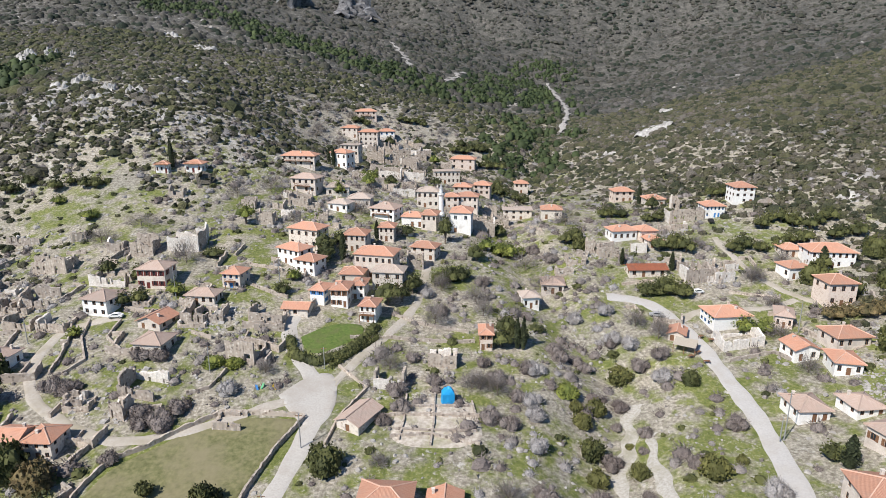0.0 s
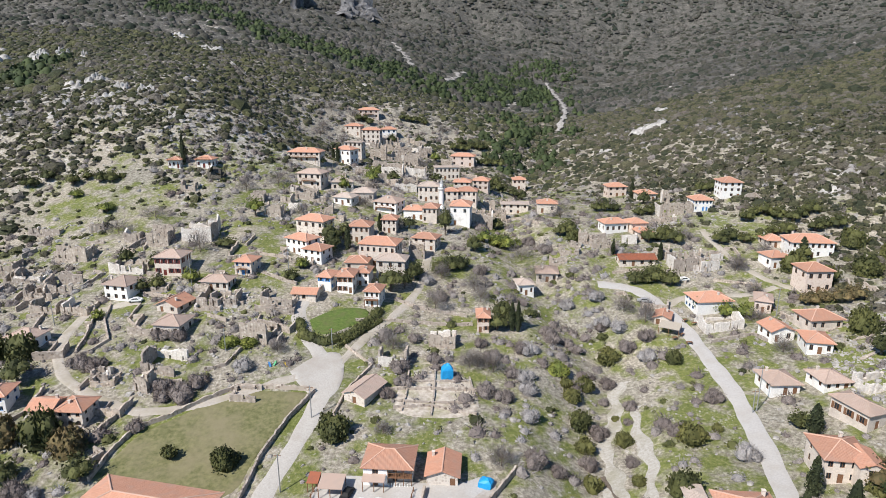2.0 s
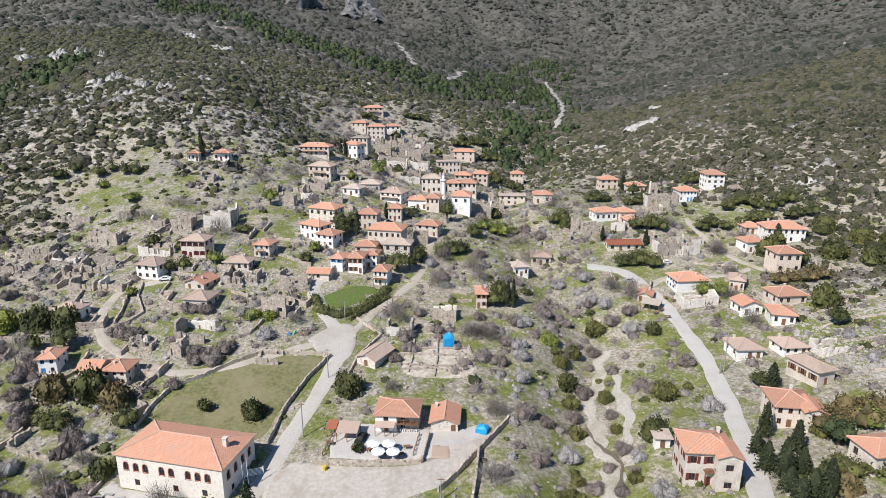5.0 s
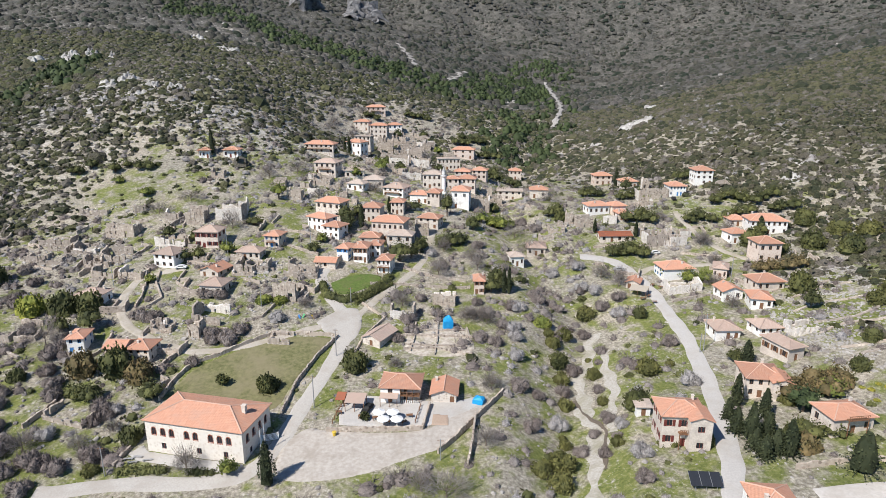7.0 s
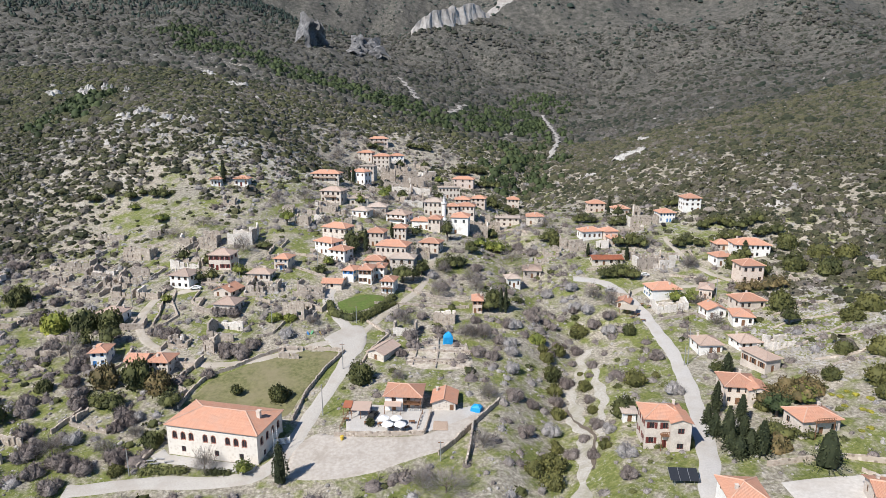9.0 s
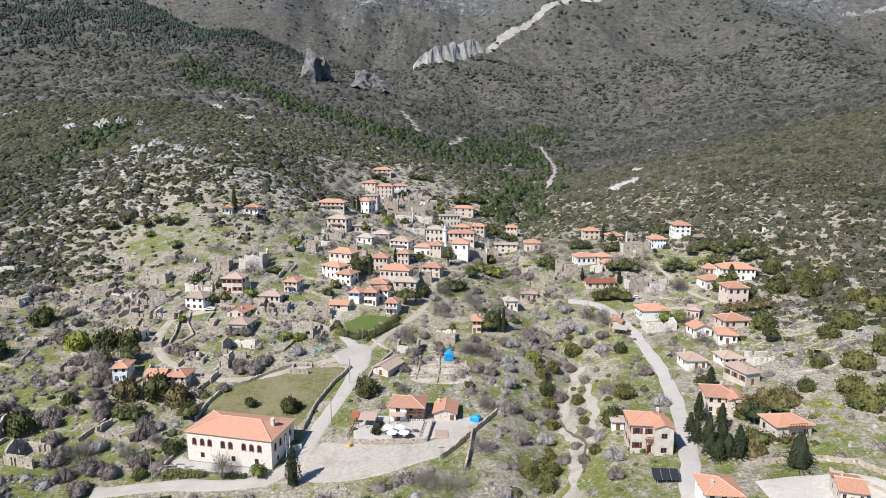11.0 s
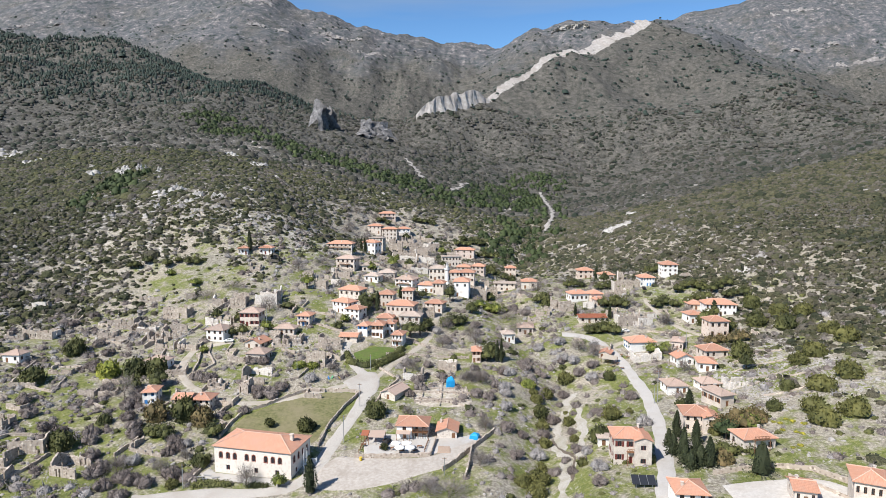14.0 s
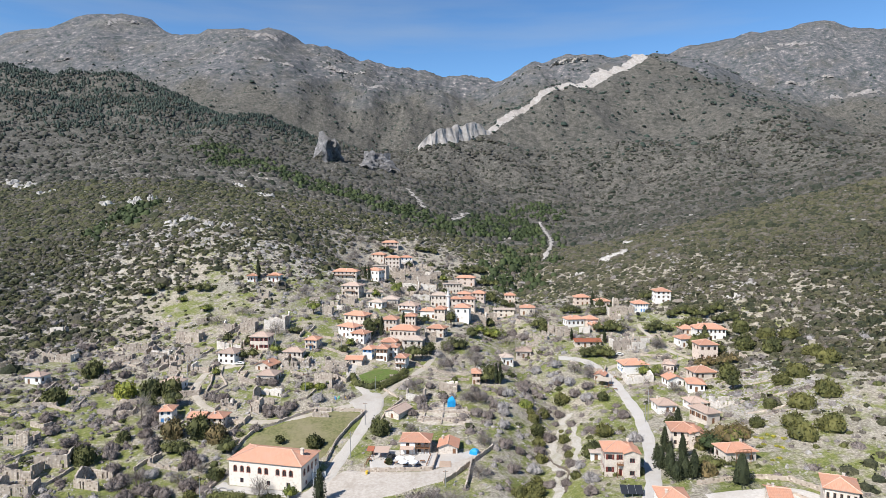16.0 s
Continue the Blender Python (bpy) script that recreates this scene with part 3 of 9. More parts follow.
def house(x, y, turn, w, d, h, kind="hip", tile="orange", wall="white", storeys=2, cols=3, side=2, trim="brown", shutters=False, chimneys=1, balcony=0.0, label="", pitch=0.42, name="house", wing=None):
    """A house whose front's foot has its middle at x, y; turn: degrees to the left from facing the valley's mouth."""
    turned = Matrix.Rotation(radians(turn), 4, "Z")
    mid = turned @ Vector((0, d / 2, 0))
    z = float(min(land(x, y), land(x + mid.x, y + mid.y)))
    top = new(name)
    top.matrix_basis = Matrix.Translation((x + mid.x, y + mid.y, z)) @ turned
    tagged(top, label or f"{STOREY[storeys]} {WALL_WORD[wall]} village house with {ROOF_WORD[tile]} {KIND_WORD[kind]}", "house", "village houses")
    KEEP_CLEAR.append((x + mid.x, y + mid.y, max(w, d) * 0.55))
    rng = random.Random(int(x * 7 + y * 13))
    verts, faces, openings = [], [], []
    sides = [(Matrix.Translation((0, -d / 2, 0)), w, cols, True), (pose(w / 2, 0, 0, 0, 0, 90), d, side, False), (pose(0, d / 2, 0, 0, 0, 180), w, 0, False), (pose(-w / 2, 0, 0, 0, 0, 270), d, side, False)]
    high = h / storeys
    ww, wh = min(1.2, w / max(cols, 1) * 0.44), min(1.6, high * 0.52)
    for m, wide, n, front in sides:
        holes = []
        for s in range(storeys):
            for k in range(n):
                wx = (k + 0.5) / n * wide - wide / 2
                if front and s == 0 and k == (n - 1) // 2 + (n > 2 and rng.random() < 0.3):
                    holes.append((wx, 0.05, min(1.1, ww * 1.2), min(2.1, high * 0.75), "door"))
                elif s or rng.random() < 0.75:
                    holes.append((wx, s * high + high * 0.3, ww, wh, "window"))
        facade(verts, faces, m, wide, -2.5, h, [o[:4] for o in holes])
        openings += [(m, o) for o in holes]
    rise = 0.2 if kind == "flat" else pitch * min(w, d) / 2
    if kind in ("gable", "gablefront"):
        for s in (-1, 1):
            at = len(verts)
            if kind == "gable":
                verts += [Vector(p) for p in ((s * w / 2, -d / 2, h), (s * w / 2, d / 2, h), (s * w / 2, 0, h + rise))]
            else:
                verts += [Vector(p) for p in ((-w / 2, s * d / 2, h), (w / 2, s * d / 2, h), (0, s * d / 2, h + rise))]
            faces.append((at, at + 1, at + 2))
    child("wall", mesh_of("wall", verts, faces, WALLS[wall]), top)
    over = 0.55
    drop = rise * over / (min(w, d) / 2 + over)
    roof, ridge = roof_mesh(w, d, h - drop + 0.12, rise + drop, kind, over, TILES[tile])
    roof = child("roof", roof, top)
    if kind != "flat":
        bm = bmesh.new()
        for p, q in ridge:
            tube(bm, Vector(p) + Vector((0, 0, 0.02)), Vector(q) + Vector((0, 0, 0.02)), 0.14, 0.14, 5)
        part("ridge_tiles", bm, TILES["school_ridge"] if tile == "orange" else TILES[tile], roof)
    for m, (wx, wz, ow, oh, what) in openings:
        fit = m @ Matrix.Translation((wx, 0, wz)) @ Matrix.Diagonal((ow, 1, oh, 1))
        if what == "door":
            child("door", DOORS["brown" if trim in ("white", "grey") else trim], top, fit)
            continue
        frame_mesh, pane, shutter = WINDOWS[trim]
        wnd = child("window", frame_mesh, top, fit)
        child("pane", pane, wnd)
        if shutters:
            for s in (-1, 1):
                child("shutter", shutter, wnd, Matrix.Translation((s * 0.77, 0, 0)))
    for k in range(chimneys):
        cx, cy = (rng.uniform(-0.38, 0.38) * w, rng.choice((-0.2, 0.25, 0.3)) * d)
        foot = h + 0.1
        bm = bmesh.new()
        box(bm, cx - 0.28, cx + 0.28, cy - 0.25, cy + 0.25, foot - 0.5, h + rise * 0.75 + 0.55)
        box(bm, cx - 0.36, cx + 0.36, cy - 0.33, cy + 0.33, h + rise * 0.75 + 0.55, h + rise * 0.75 + 0.67)
        part("chimney", bm, WALLS["cream" if wall == "white" else "stone"], top)
    if wing:
        off, ww2, out = wing
        v2, f2 = [], []
        for m, wide, holes in ((Matrix.Translation((off, -d / 2 - out, 0)), ww2, [(0, high * (s + 0.3), 1.5, 1.4) for s in range(storeys)]), (pose(off + ww2 / 2, -d / 2 - out / 2, 0, 0, 0, 90), out, []), (pose(off - ww2 / 2, -d / 2 - out / 2, 0, 0, 0, 270), out, [])):
            facade(v2, f2, m, wide, -2.5, h, holes)
            for wx, wz, ow, oh in holes:
                wnd = child("window", WINDOWS[trim][0], top, m @ Matrix.Translation((wx, 0, wz)) @ Matrix.Diagonal((ow, 1, oh, 1)))
                child("pane", WINDOWS[trim][1], wnd)
        wing_wall = child("wing", mesh_of("wing", v2, f2, WALLS[wall]), top)
        r2, _ = roof_mesh(ww2, out + d * 0.5, h + 0.16, pitch * ww2 / 2, "gablefront", 0.38, TILES[tile])
        child("wing_roof", r2, top, Matrix.Translation((off, -d / 2 - out / 2 + d * 0.25, 0)))
        at = [Vector((off + sx * ww2 / 2, -d / 2 - out, h)) for sx in (-1, 1)] + [Vector((off, -d / 2 - out, h + pitch * ww2 / 2))]
        child("gable", mesh_of("gable", at, [(0, 1, 2)], WALLS[wall]), wing_wall)
    if balcony:
        bz, bw = high, w * balcony
        bm = bmesh.new()
        box(bm, -bw / 2, bw / 2, -d / 2 - 1.3, -d / 2 - 0.002, bz - 0.16, bz)
        box(bm, -bw / 2, bw / 2, -d / 2 - 1.3, -d / 2 - 1.22, bz + 0.9, bz + 1.0)
        for k in range(int(bw / 0.4) + 1):
            px = -bw / 2 + 0.05 + k * (bw - 0.1) / int(bw / 0.4)
            box(bm, px - 0.04, px + 0.04, -d / 2 - 1.29, -d / 2 - 1.23, bz, bz + 0.9)
        for px in (-bw / 2 + 0.08, bw / 2 - 0.08):
            box(bm, px - 0.08, px + 0.08, -d / 2 - 1.28, -d / 2 - 1.12, -1.0, bz - 0.16)
        part("balcony", bm, TRIM["white"] if trim == "white" else WOOD, top)
    return top


RUIN_SPOTS = []


def ruin(x, y, turn, w, d, h, seed=0, missing=(), label="", stone=None):
    """A roofless ruin: thick rubble walls with broken tops and empty openings."""
    rng = random.Random(seed * 31 + int(x))
    turned = Matrix.Rotation(radians(turn), 4, "Z")
    mid = turned @ Vector((0, d / 2, 0))
    z = float(land(x + mid.x * 0.5, y + mid.y * 0.5))
    top = new("ruin")
    top.matrix_basis = Matrix.Translation((x + mid.x, y + mid.y, z)) @ turned
    tagged(top, label or "roofless ruined house of grey rubble stone with broken walls", "ruin", "ruined houses")
    KEEP_CLEAR.append((x + mid.x, y + mid.y, max(w, d) * 0.45))
    RUIN_SPOTS.append((x + mid.x, y + mid.y, max(w, d)))
    for n, (m, wide) in enumerate(((pose(0, -d / 2, 0), w), (pose(w / 2, 0, 0, 0, 0, 90), d - 1.1), (pose(0, d / 2, 0, 0, 0, 180), w), (pose(-w / 2, 0, 0, 0, 0, 270), d - 1.1))):
        if n in missing:
            continue
        t, steps = 0.6, max(6, int(wide / 0.55))
        gaps = [rng.uniform(-0.38, 0.38) * wide for _ in range(max(1, int(wide / 3.4)))]
        peak = rng.random() < 0.2 and n % 2 == 1
        level, tops = rng.uniform(0.5, 0.95), []
        for k in range(steps + 1):
            level = min(1.0, max(0.3, level + rng.choice((-0.1, -0.05, -0.03, -0.02, 0, 0, 0, 0, 0.02, 0.03, 0.05, 0.06))))
            tops.append(h * (level + (0.35 * (1 - abs(2 * k / steps - 1)) if peak else 0)))
        bm = bmesh.new()

        def block(a, b, low, ha, hb):
            v = [bm.verts.new(p) for p in ((a, 0, low), (b, 0, low), (b, t, low), (a, t, low), (a, 0, ha), (b, 0, hb), (b, t, hb - 0.1), (a, t, ha - 0.1))]
            for f in ((3, 2, 1, 0), (4, 5, 6, 7), (0, 1, 5, 4), (1, 2, 6, 5), (2, 3, 7, 6), (3, 0, 4, 7)):
                bm.faces.new([v[i] for i in f])

        for k in range(steps):
            a, b = -wide / 2 + k * wide / steps, -wide / 2 + (k + 1) * wide / steps
            hole = any(a - 0.2 <= g < b for g in gaps)
            if hole and min(tops[k], tops[k + 1]) > 2.9:
                door = rng.random() < 0.4
                if not door:
                    block(a, b, -2, 1.0, 1.0)
                block(a, b, 2.3, max(tops[k], 2.8), max(tops[k + 1], 2.8))
            elif hole:
                block(a, b, -2, 0.7, 0.5)
            else:
                block(a, b, -2, tops[k], tops[k + 1])
        bmesh.ops.remove_doubles(bm, verts=bm.verts, dist=0.03)
        for v in bm.verts:
            v.co += Vector((rng.uniform(-0.05, 0.05), rng.uniform(-0.07, 0.07), rng.uniform(-0.1, 0.1)))
        part("wall", bm, stone or (OLD_PLASTER if rng.random() < 0.18 else RUIN), top, "", m)
    return top


def drape(points, step=1.5):
    """Places along a line every few metres, on the plan."""
    out = []
    for (ax, ay), (bx, by) in zip(points, points[1:]):
        n = max(1, int(math.hypot(bx - ax, by - ay) / step))
        out += [(ax + (bx - ax) * k / n, ay + (by - ay) * k / n) for k in range(n)]
    return out + [points[-1]]


def smooth_line(points, rounds=3):
    for _ in range(rounds):
        out = [points[0]]
        for (ax, ay), (bx, by) in zip(points, points[1:]):
            out += [(0.75 * ax + 0.25 * bx, 0.75 * ay + 0.25 * by), (0.25 * ax + 0.75 * bx, 0.25 * ay + 0.75 * by)]
        points = out + [points[-1]]
    return points


def ribbon(name, points, width, material, label, lift=0.12, category="road", ragged=0.4):
    """A road or bed laid over the land."""
    line = drape(smooth_line(points))
    phase = len(line) * 0.7
    verts, faces, across = [], [], 7
    for i, (x, y) in enumerate(line):
        ax, ay = line[max(i - 1, 0)]
        bx, by = line[min(i + 1, len(line) - 1)]
        s = math.hypot(bx - ax, by - ay) or 1
        nx, ny = (by - ay) / s, -(bx - ax) / s
        lw = width / 2 + ragged * (0.6 * math.sin(i * 0.41 + phase) + 0.4 * math.sin(i * 1.13))
        rw = width / 2 + ragged * (0.6 * math.sin(i * 0.37 + 2 * phase) + 0.4 * math.sin(i * 0.97 + 1))
        if i % 2 == 0:
            KEEP_CLEAR.append((x, y, width / 2 + 0.6))
        for k in range(across):
            f = k / (across - 1)
            off = -lw + f * (lw + rw)
            px, py = x + nx * off, y + ny * off
            verts.append((px, py, float(land(px, py)) + lift - (0.25 if k in (0, across - 1) else 0)))
    for i in range(len(line) - 1):
        for k in range(across - 1):
            a = i * across + k
            faces.append((a, a + across, a + across + 1, a + 1))
    me = mesh_of(name, verts, faces, material)
    me.polygons.foreach_set("use_smooth", [True] * len(faces))
    return tagged(new(name, me), label, category, kind="structure")


def inside(x, y, poly):
    hit = np.zeros(np.shape(x), bool)
    for (ax, ay), (bx, by) in zip(poly, poly[1:] + poly[:1]):
        hit ^= ((ay > y) != (by > y)) & (x < (bx - ax) * (y - ay) / ((by - ay) or 1e-9) + ax)
    return hit


def patch(name, poly, material, label, lift=0.1, cell=1.0, category="ground", clear=True, soften=2):
    """A laid surface inside an outline, over the land; its rim follows the outline."""
    ring = smooth_line(poly + [poly[0]], soften)
    xs, ys = np.array(ring).T
    px, py = np.meshgrid(np.arange(xs.min() - 1, xs.max() + 2, cell), np.arange(ys.min() - 1, ys.max() + 2, cell))
    held = inside(px, py, ring)
    ids = np.arange(px.size).reshape(px.shape)
    four = [held[:-1, :-1], held[:-1, 1:], held[1:, 1:], held[1:, :-1]]
    ok = np.any(four, axis=0)
    q = np.stack([ids[:-1, :-1][ok], ids[:-1, 1:][ok], ids[1:, 1:][ok], ids[1:, :-1][ok]], 1)
    fx, fy, best = px.ravel().copy(), py.ravel().copy(), np.full(px.size, 1e9)
    ox, oy = px.ravel(), py.ravel()
    for (ax, ay), (bx, by) in zip(ring, ring[1:]):
        k = np.clip(((ox - ax) * (bx - ax) + (oy - ay) * (by - ay)) / ((bx - ax) ** 2 + (by - ay) ** 2 + 1e-9), 0, 1)
        nx, ny = ax + k * (bx - ax), ay + k * (by - ay)
        away = np.hypot(ox - nx, oy - ny)
        near = (away < best) & ~held.ravel()
        fx[near], fy[near], best[near] = nx[near], ny[near], away[near]
    used, back = np.unique(q, return_inverse=True)
    drop = np.where(held.ravel()[used], 0.0, 0.12)
    verts = np.stack([fx[used], fy[used], land(fx[used], fy[used]) + lift - drop], 1)
    me = mesh_of(name, verts.tolist(), back.reshape(q.shape).tolist(), material)
    me.polygons.foreach_set("use_smooth", [True] * len(q))
    if clear:
        KEEP_CLEAR.extend((float(a), float(b), 1.2) for a, b, _ in verts[::2])
    return tagged(new(name, me), label, category, kind="structure")


def stone_wall(points, high=1.1, thick=0.5, label="dry-stone field wall of grey rubble", name="stone_wall"):
    """A dry-stone wall that follows the ground, with an uneven top."""
    line = drape(points, 1.0)
    rng = random.Random(int(points[0][0] * 3))
    verts, faces = [], []
    for i, (x, y) in enumerate(line):
        ax, ay = line[max(i - 1, 0)]
        bx, by = line[min(i + 1, len(line) - 1)]
        s = math.hypot(bx - ax, by - ay) or 1
        nx, ny = (by - ay) / s * thick / 2, -(bx - ax) / s * thick / 2
        z, t = float(land(x, y)), high * rng.uniform(0.75, 1.1)
        for off, zz in ((-1.15, -0.6), (-0.9, t), (0.9, t + rng.uniform(-0.1, 0.1)), (1.15, -0.6)):
            verts.append((x + nx * off + rng.uniform(-0.06, 0.06), y + ny * off + rng.uniform(-0.06, 0.06), z + zz))
    for i in range(len(line) - 1):
        for k in range(3):
            a = i * 4 + k
            faces.append((a, a + 4, a + 5, a + 1))
    faces += [(0, 1, 2, 3), tuple(len(verts) - 4 + k for k in (3, 2, 1, 0))]
    return tagged(new(name, mesh_of(name, verts, faces, RUIN)), label, "wall")


# ---- plants ----
def crown_points(rng, n, size, low=0.0):
    """Places all through a lumpy crown, denser towards its skin."""
    p = rng.normal(size=(n, 3))
    p /= np.linalg.norm(p, axis=1)[:, None]
    p[:, 2] = np.abs(p[:, 2]) * (1 - low) + p[:, 2] * low
    lump = 1 + 0.22 * np.sin(p[:, 0] * 5 + rng.uniform(0, 6)) * np.sin(p[:, 1] * 4 + rng.uniform(0, 6)) + 0.15 * np.sin(p[:, 2] * 7 + rng.uniform(0, 6))
    return p * (lump * rng.uniform(0.72, 1.05, n))[:, None] * size


def leaves(rng, places, size, flat=0.0):
    """Small leaf clumps: a bent pair of triangles at each place."""
    n = len(places)
    a, b = rng.normal(size=(2, n, 3))
    a /= np.linalg.norm(a, axis=1)[:, None]
    b -= (a * b).sum(1)[:, None] * a
    b /= np.linalg.norm(b, axis=1)[:, None]
    s = size * rng.uniform(0.6, 1.3, (n, 1))
    verts = np.stack([places - a * s, places + b * s * 0.8, places + a * s, places - b * s * 0.8 + np.cross(a, b) * s * 0.4], 1).reshape(-1, 3)
    k = 4 * np.arange(n)[:, None]
    return verts, np.concatenate([k + [[0, 1, 2]], k + [[0, 2, 3]]])


def core(rng, size, rings=3, sides=7, foot=0.0):
    """A closed lumpy heart that keeps light from passing through a crown."""
    verts, tris = [(0, 0, size[2])], []
    for r in range(rings):
        lat = (r + 1) / (rings + 0.0) * 1.5708
        for k in range(sides):
            f, g = 6.2832 * (k + 0.5 * r) / sides, rng.uniform(0.75, 1.1)
            verts.append((size[0] * math.sin(lat) * math.cos(f) * g, size[1] * math.sin(lat) * math.sin(f) * g, size[2] * math.cos(lat) * rng.uniform(0.85, 1.1) + foot))
    for k in range(sides):
        tris.append((0, 1 + k, 1 + (k + 1) % sides))
        for r in range(rings - 1):
            a, b, c, d = 1 + r * sides + k, 1 + r * sides + (k + 1) % sides, 1 + (r + 1) * sides + k, 1 + (r + 1) * sides + (k + 1) % sides
            tris += [(a, c, b), (b, c, d)]
    return np.array(verts, float), np.array(tris)


def joined(*pieces):
    verts, tris, n = [], [], 0
    for v, t in pieces:
        verts.append(np.asarray(v))
        tris.append(np.asarray(t) + n)
        n += len(v)
    return np.concatenate(verts), np.concatenate(tris)


def scattered(templates, x, y, scale, rng, sink=0.15, tall=(0.8, 1.2)):
    """Copies of the templates on the land, joined into arrays."""
    z, pick, turn = land(x, y), rng.integers(0, len(templates), len(x)), rng.uniform(0, 6.2832, len(x))
    grow = rng.uniform(*tall, len(x))
    verts, tris, n = [], [], 0
    for k, (tv, tt) in enumerate(templates):
        i = np.flatnonzero(pick == k)
        c, s = np.cos(turn[i])[:, None], np.sin(turn[i])[:, None]
        vx = (tv[:, 0] * c - tv[:, 1] * s) * scale[i, None] + x[i, None]
        vy = (tv[:, 0] * s + tv[:, 1] * c) * scale[i, None] + y[i, None]
        vz = tv[:, 2] * (scale * grow)[i, None] + (z[i] - sink * scale[i])[:, None]
        verts.append(np.stack([vx, vy, vz], -1).reshape(-1, 3))
        tris.append((tt[None] + (np.arange(len(i)) * len(tv))[:, None, None]).reshape(-1, 3) + n)
        n += len(i) * len(tv)
    return np.concatenate(verts), np.concatenate(tris)


def twigs(rng, n, size, high, fine=0.03, long=0.5):
    """A leafless crown: thin tapering twigs that point outwards all through a lumpy dome."""
    way = rng.normal(size=(n, 3))
    way /= np.linalg.norm(way, axis=1)[:, None]
    way[:, 2] = np.abs(way[:, 2])
    lump = 1 + 0.25 * np.sin(way[:, 0] * 4 + rng.uniform(0, 6)) * np.sin(way[:, 1] * 4 + rng.uniform(0, 6))
    at = way * (lump * rng.uniform(0.15, 1.0, n) ** 0.6)[:, None] * 0.75
    aim = way + rng.normal(size=(n, 3)) * 0.45 + [0, 0, 0.35]
    aim /= np.linalg.norm(aim, axis=1)[:, None]
    wide = np.cross(aim, rng.normal(size=(n, 3)))
    wide *= (fine * rng.uniform(0.6, 1.4, n) / np.linalg.norm(wide, axis=1))[:, None]
    stem = np.array([size, size, high])
    foot = at * stem
    tip = foot + aim * stem * (long * rng.uniform(0.5, 1.2, n))[:, None]
    foot[:, 2] = np.maximum(foot[:, 2], 0.02)
    verts = np.stack([foot - wide, foot + wide, tip], 1).reshape(-1, 3)
    return verts, np.arange(3 * n).reshape(-1, 3)


# ---- the land ----
def spread(inner0, inner1, step, outer0, outer1, growth):
    """Grid lines: even within, and ever wider apart outside."""
    mid = list(np.arange(inner0, inner1 + step, step))
    up, s = [], step
    while (up[-1] if up else mid[-1]) < outer1:
        s = min(s * growth, 45)
        up.append((up[-1] if up else mid[-1]) + s)
    down, s = [], step
    while (down[-1] if down else mid[0]) > outer0:
        s = min(s * growth, 45)
        down.append((down[-1] if down else mid[0]) - s)
    return np.array(down[::-1] + mid + up)


def soft_noise(x, y, size, seed):
    out = 0
    for n in range(4):
        a, s = seed * 1.7 + n * 2.1, size / 1.9**n
        u, v = (x * math.cos(a) + y * math.sin(a)) / s, (y * math.cos(a) - x * math.sin(a)) / s
        out = out + np.sin(u * 6.28 + 2.2 * np.sin(v * 4.1 + a)) * np.sin(v * 6.28 + 1.9 * np.sin(u * 3.7 + 2 * a)) / 1.5**n
    return out / 2


MEADOWS = [(-60, 112, 22, 0.66), (-42, 118, 14, 0.66), (-150, 240, 30, 0.56), (-125, 225, 20, 0.5), (-66, 205, 14, 0.58), (18, 108, 20, 0.53), (60, 118, 20, 0.60), (68, 140, 16, 0.58),
           (-8, 58, 26, 0.56), (25, 250, 14, 0.6), (-78, 140, 20, 0.54), (100, 235, 14, 0.55), (60, 320, 30, 0.55), (130, 95, 30, 0.46), (-110, 70, 40, 0.62), (-160, 120, 40, 0.6), (-130, 100, 30, 0.6), (-175, 160, 36, 0.58), (8, 205, 20, 0.52), (120, 225, 16, 0.55), (40, 60, 30, 0.55), (85, 140, 22, 0.54), (116, 128, 28, 0.62), (60, 205, 18, 0.5), (92, 60, 26, 0.55), (90, 100, 20, 0.5), (22, 150, 18, 0.52), (50, 160, 20, 0.52), (-70, 426, 24, 0.5), (-33, 440, 24, 0.5), (-2, 437, 20, 0.5), (-79, 392, 18, 0.52), (20, 400, 18, 0.5)]
ROCKY = [(-95, 305, 42, 0.11), (-70, 345, 32, 0.10), (-150, 330, 60, 0.045), (-205, 310, 50, 0.04), (-55, 400, 22, 0.08), (-20, 345, 26, 0.09), (115, 240, 14, 0.09), (-172, 262, 14, 0.15), (80, 215, 16, 0.08), (0, 128, 14, 0.06), (-70, 165, 26, 0.05)]


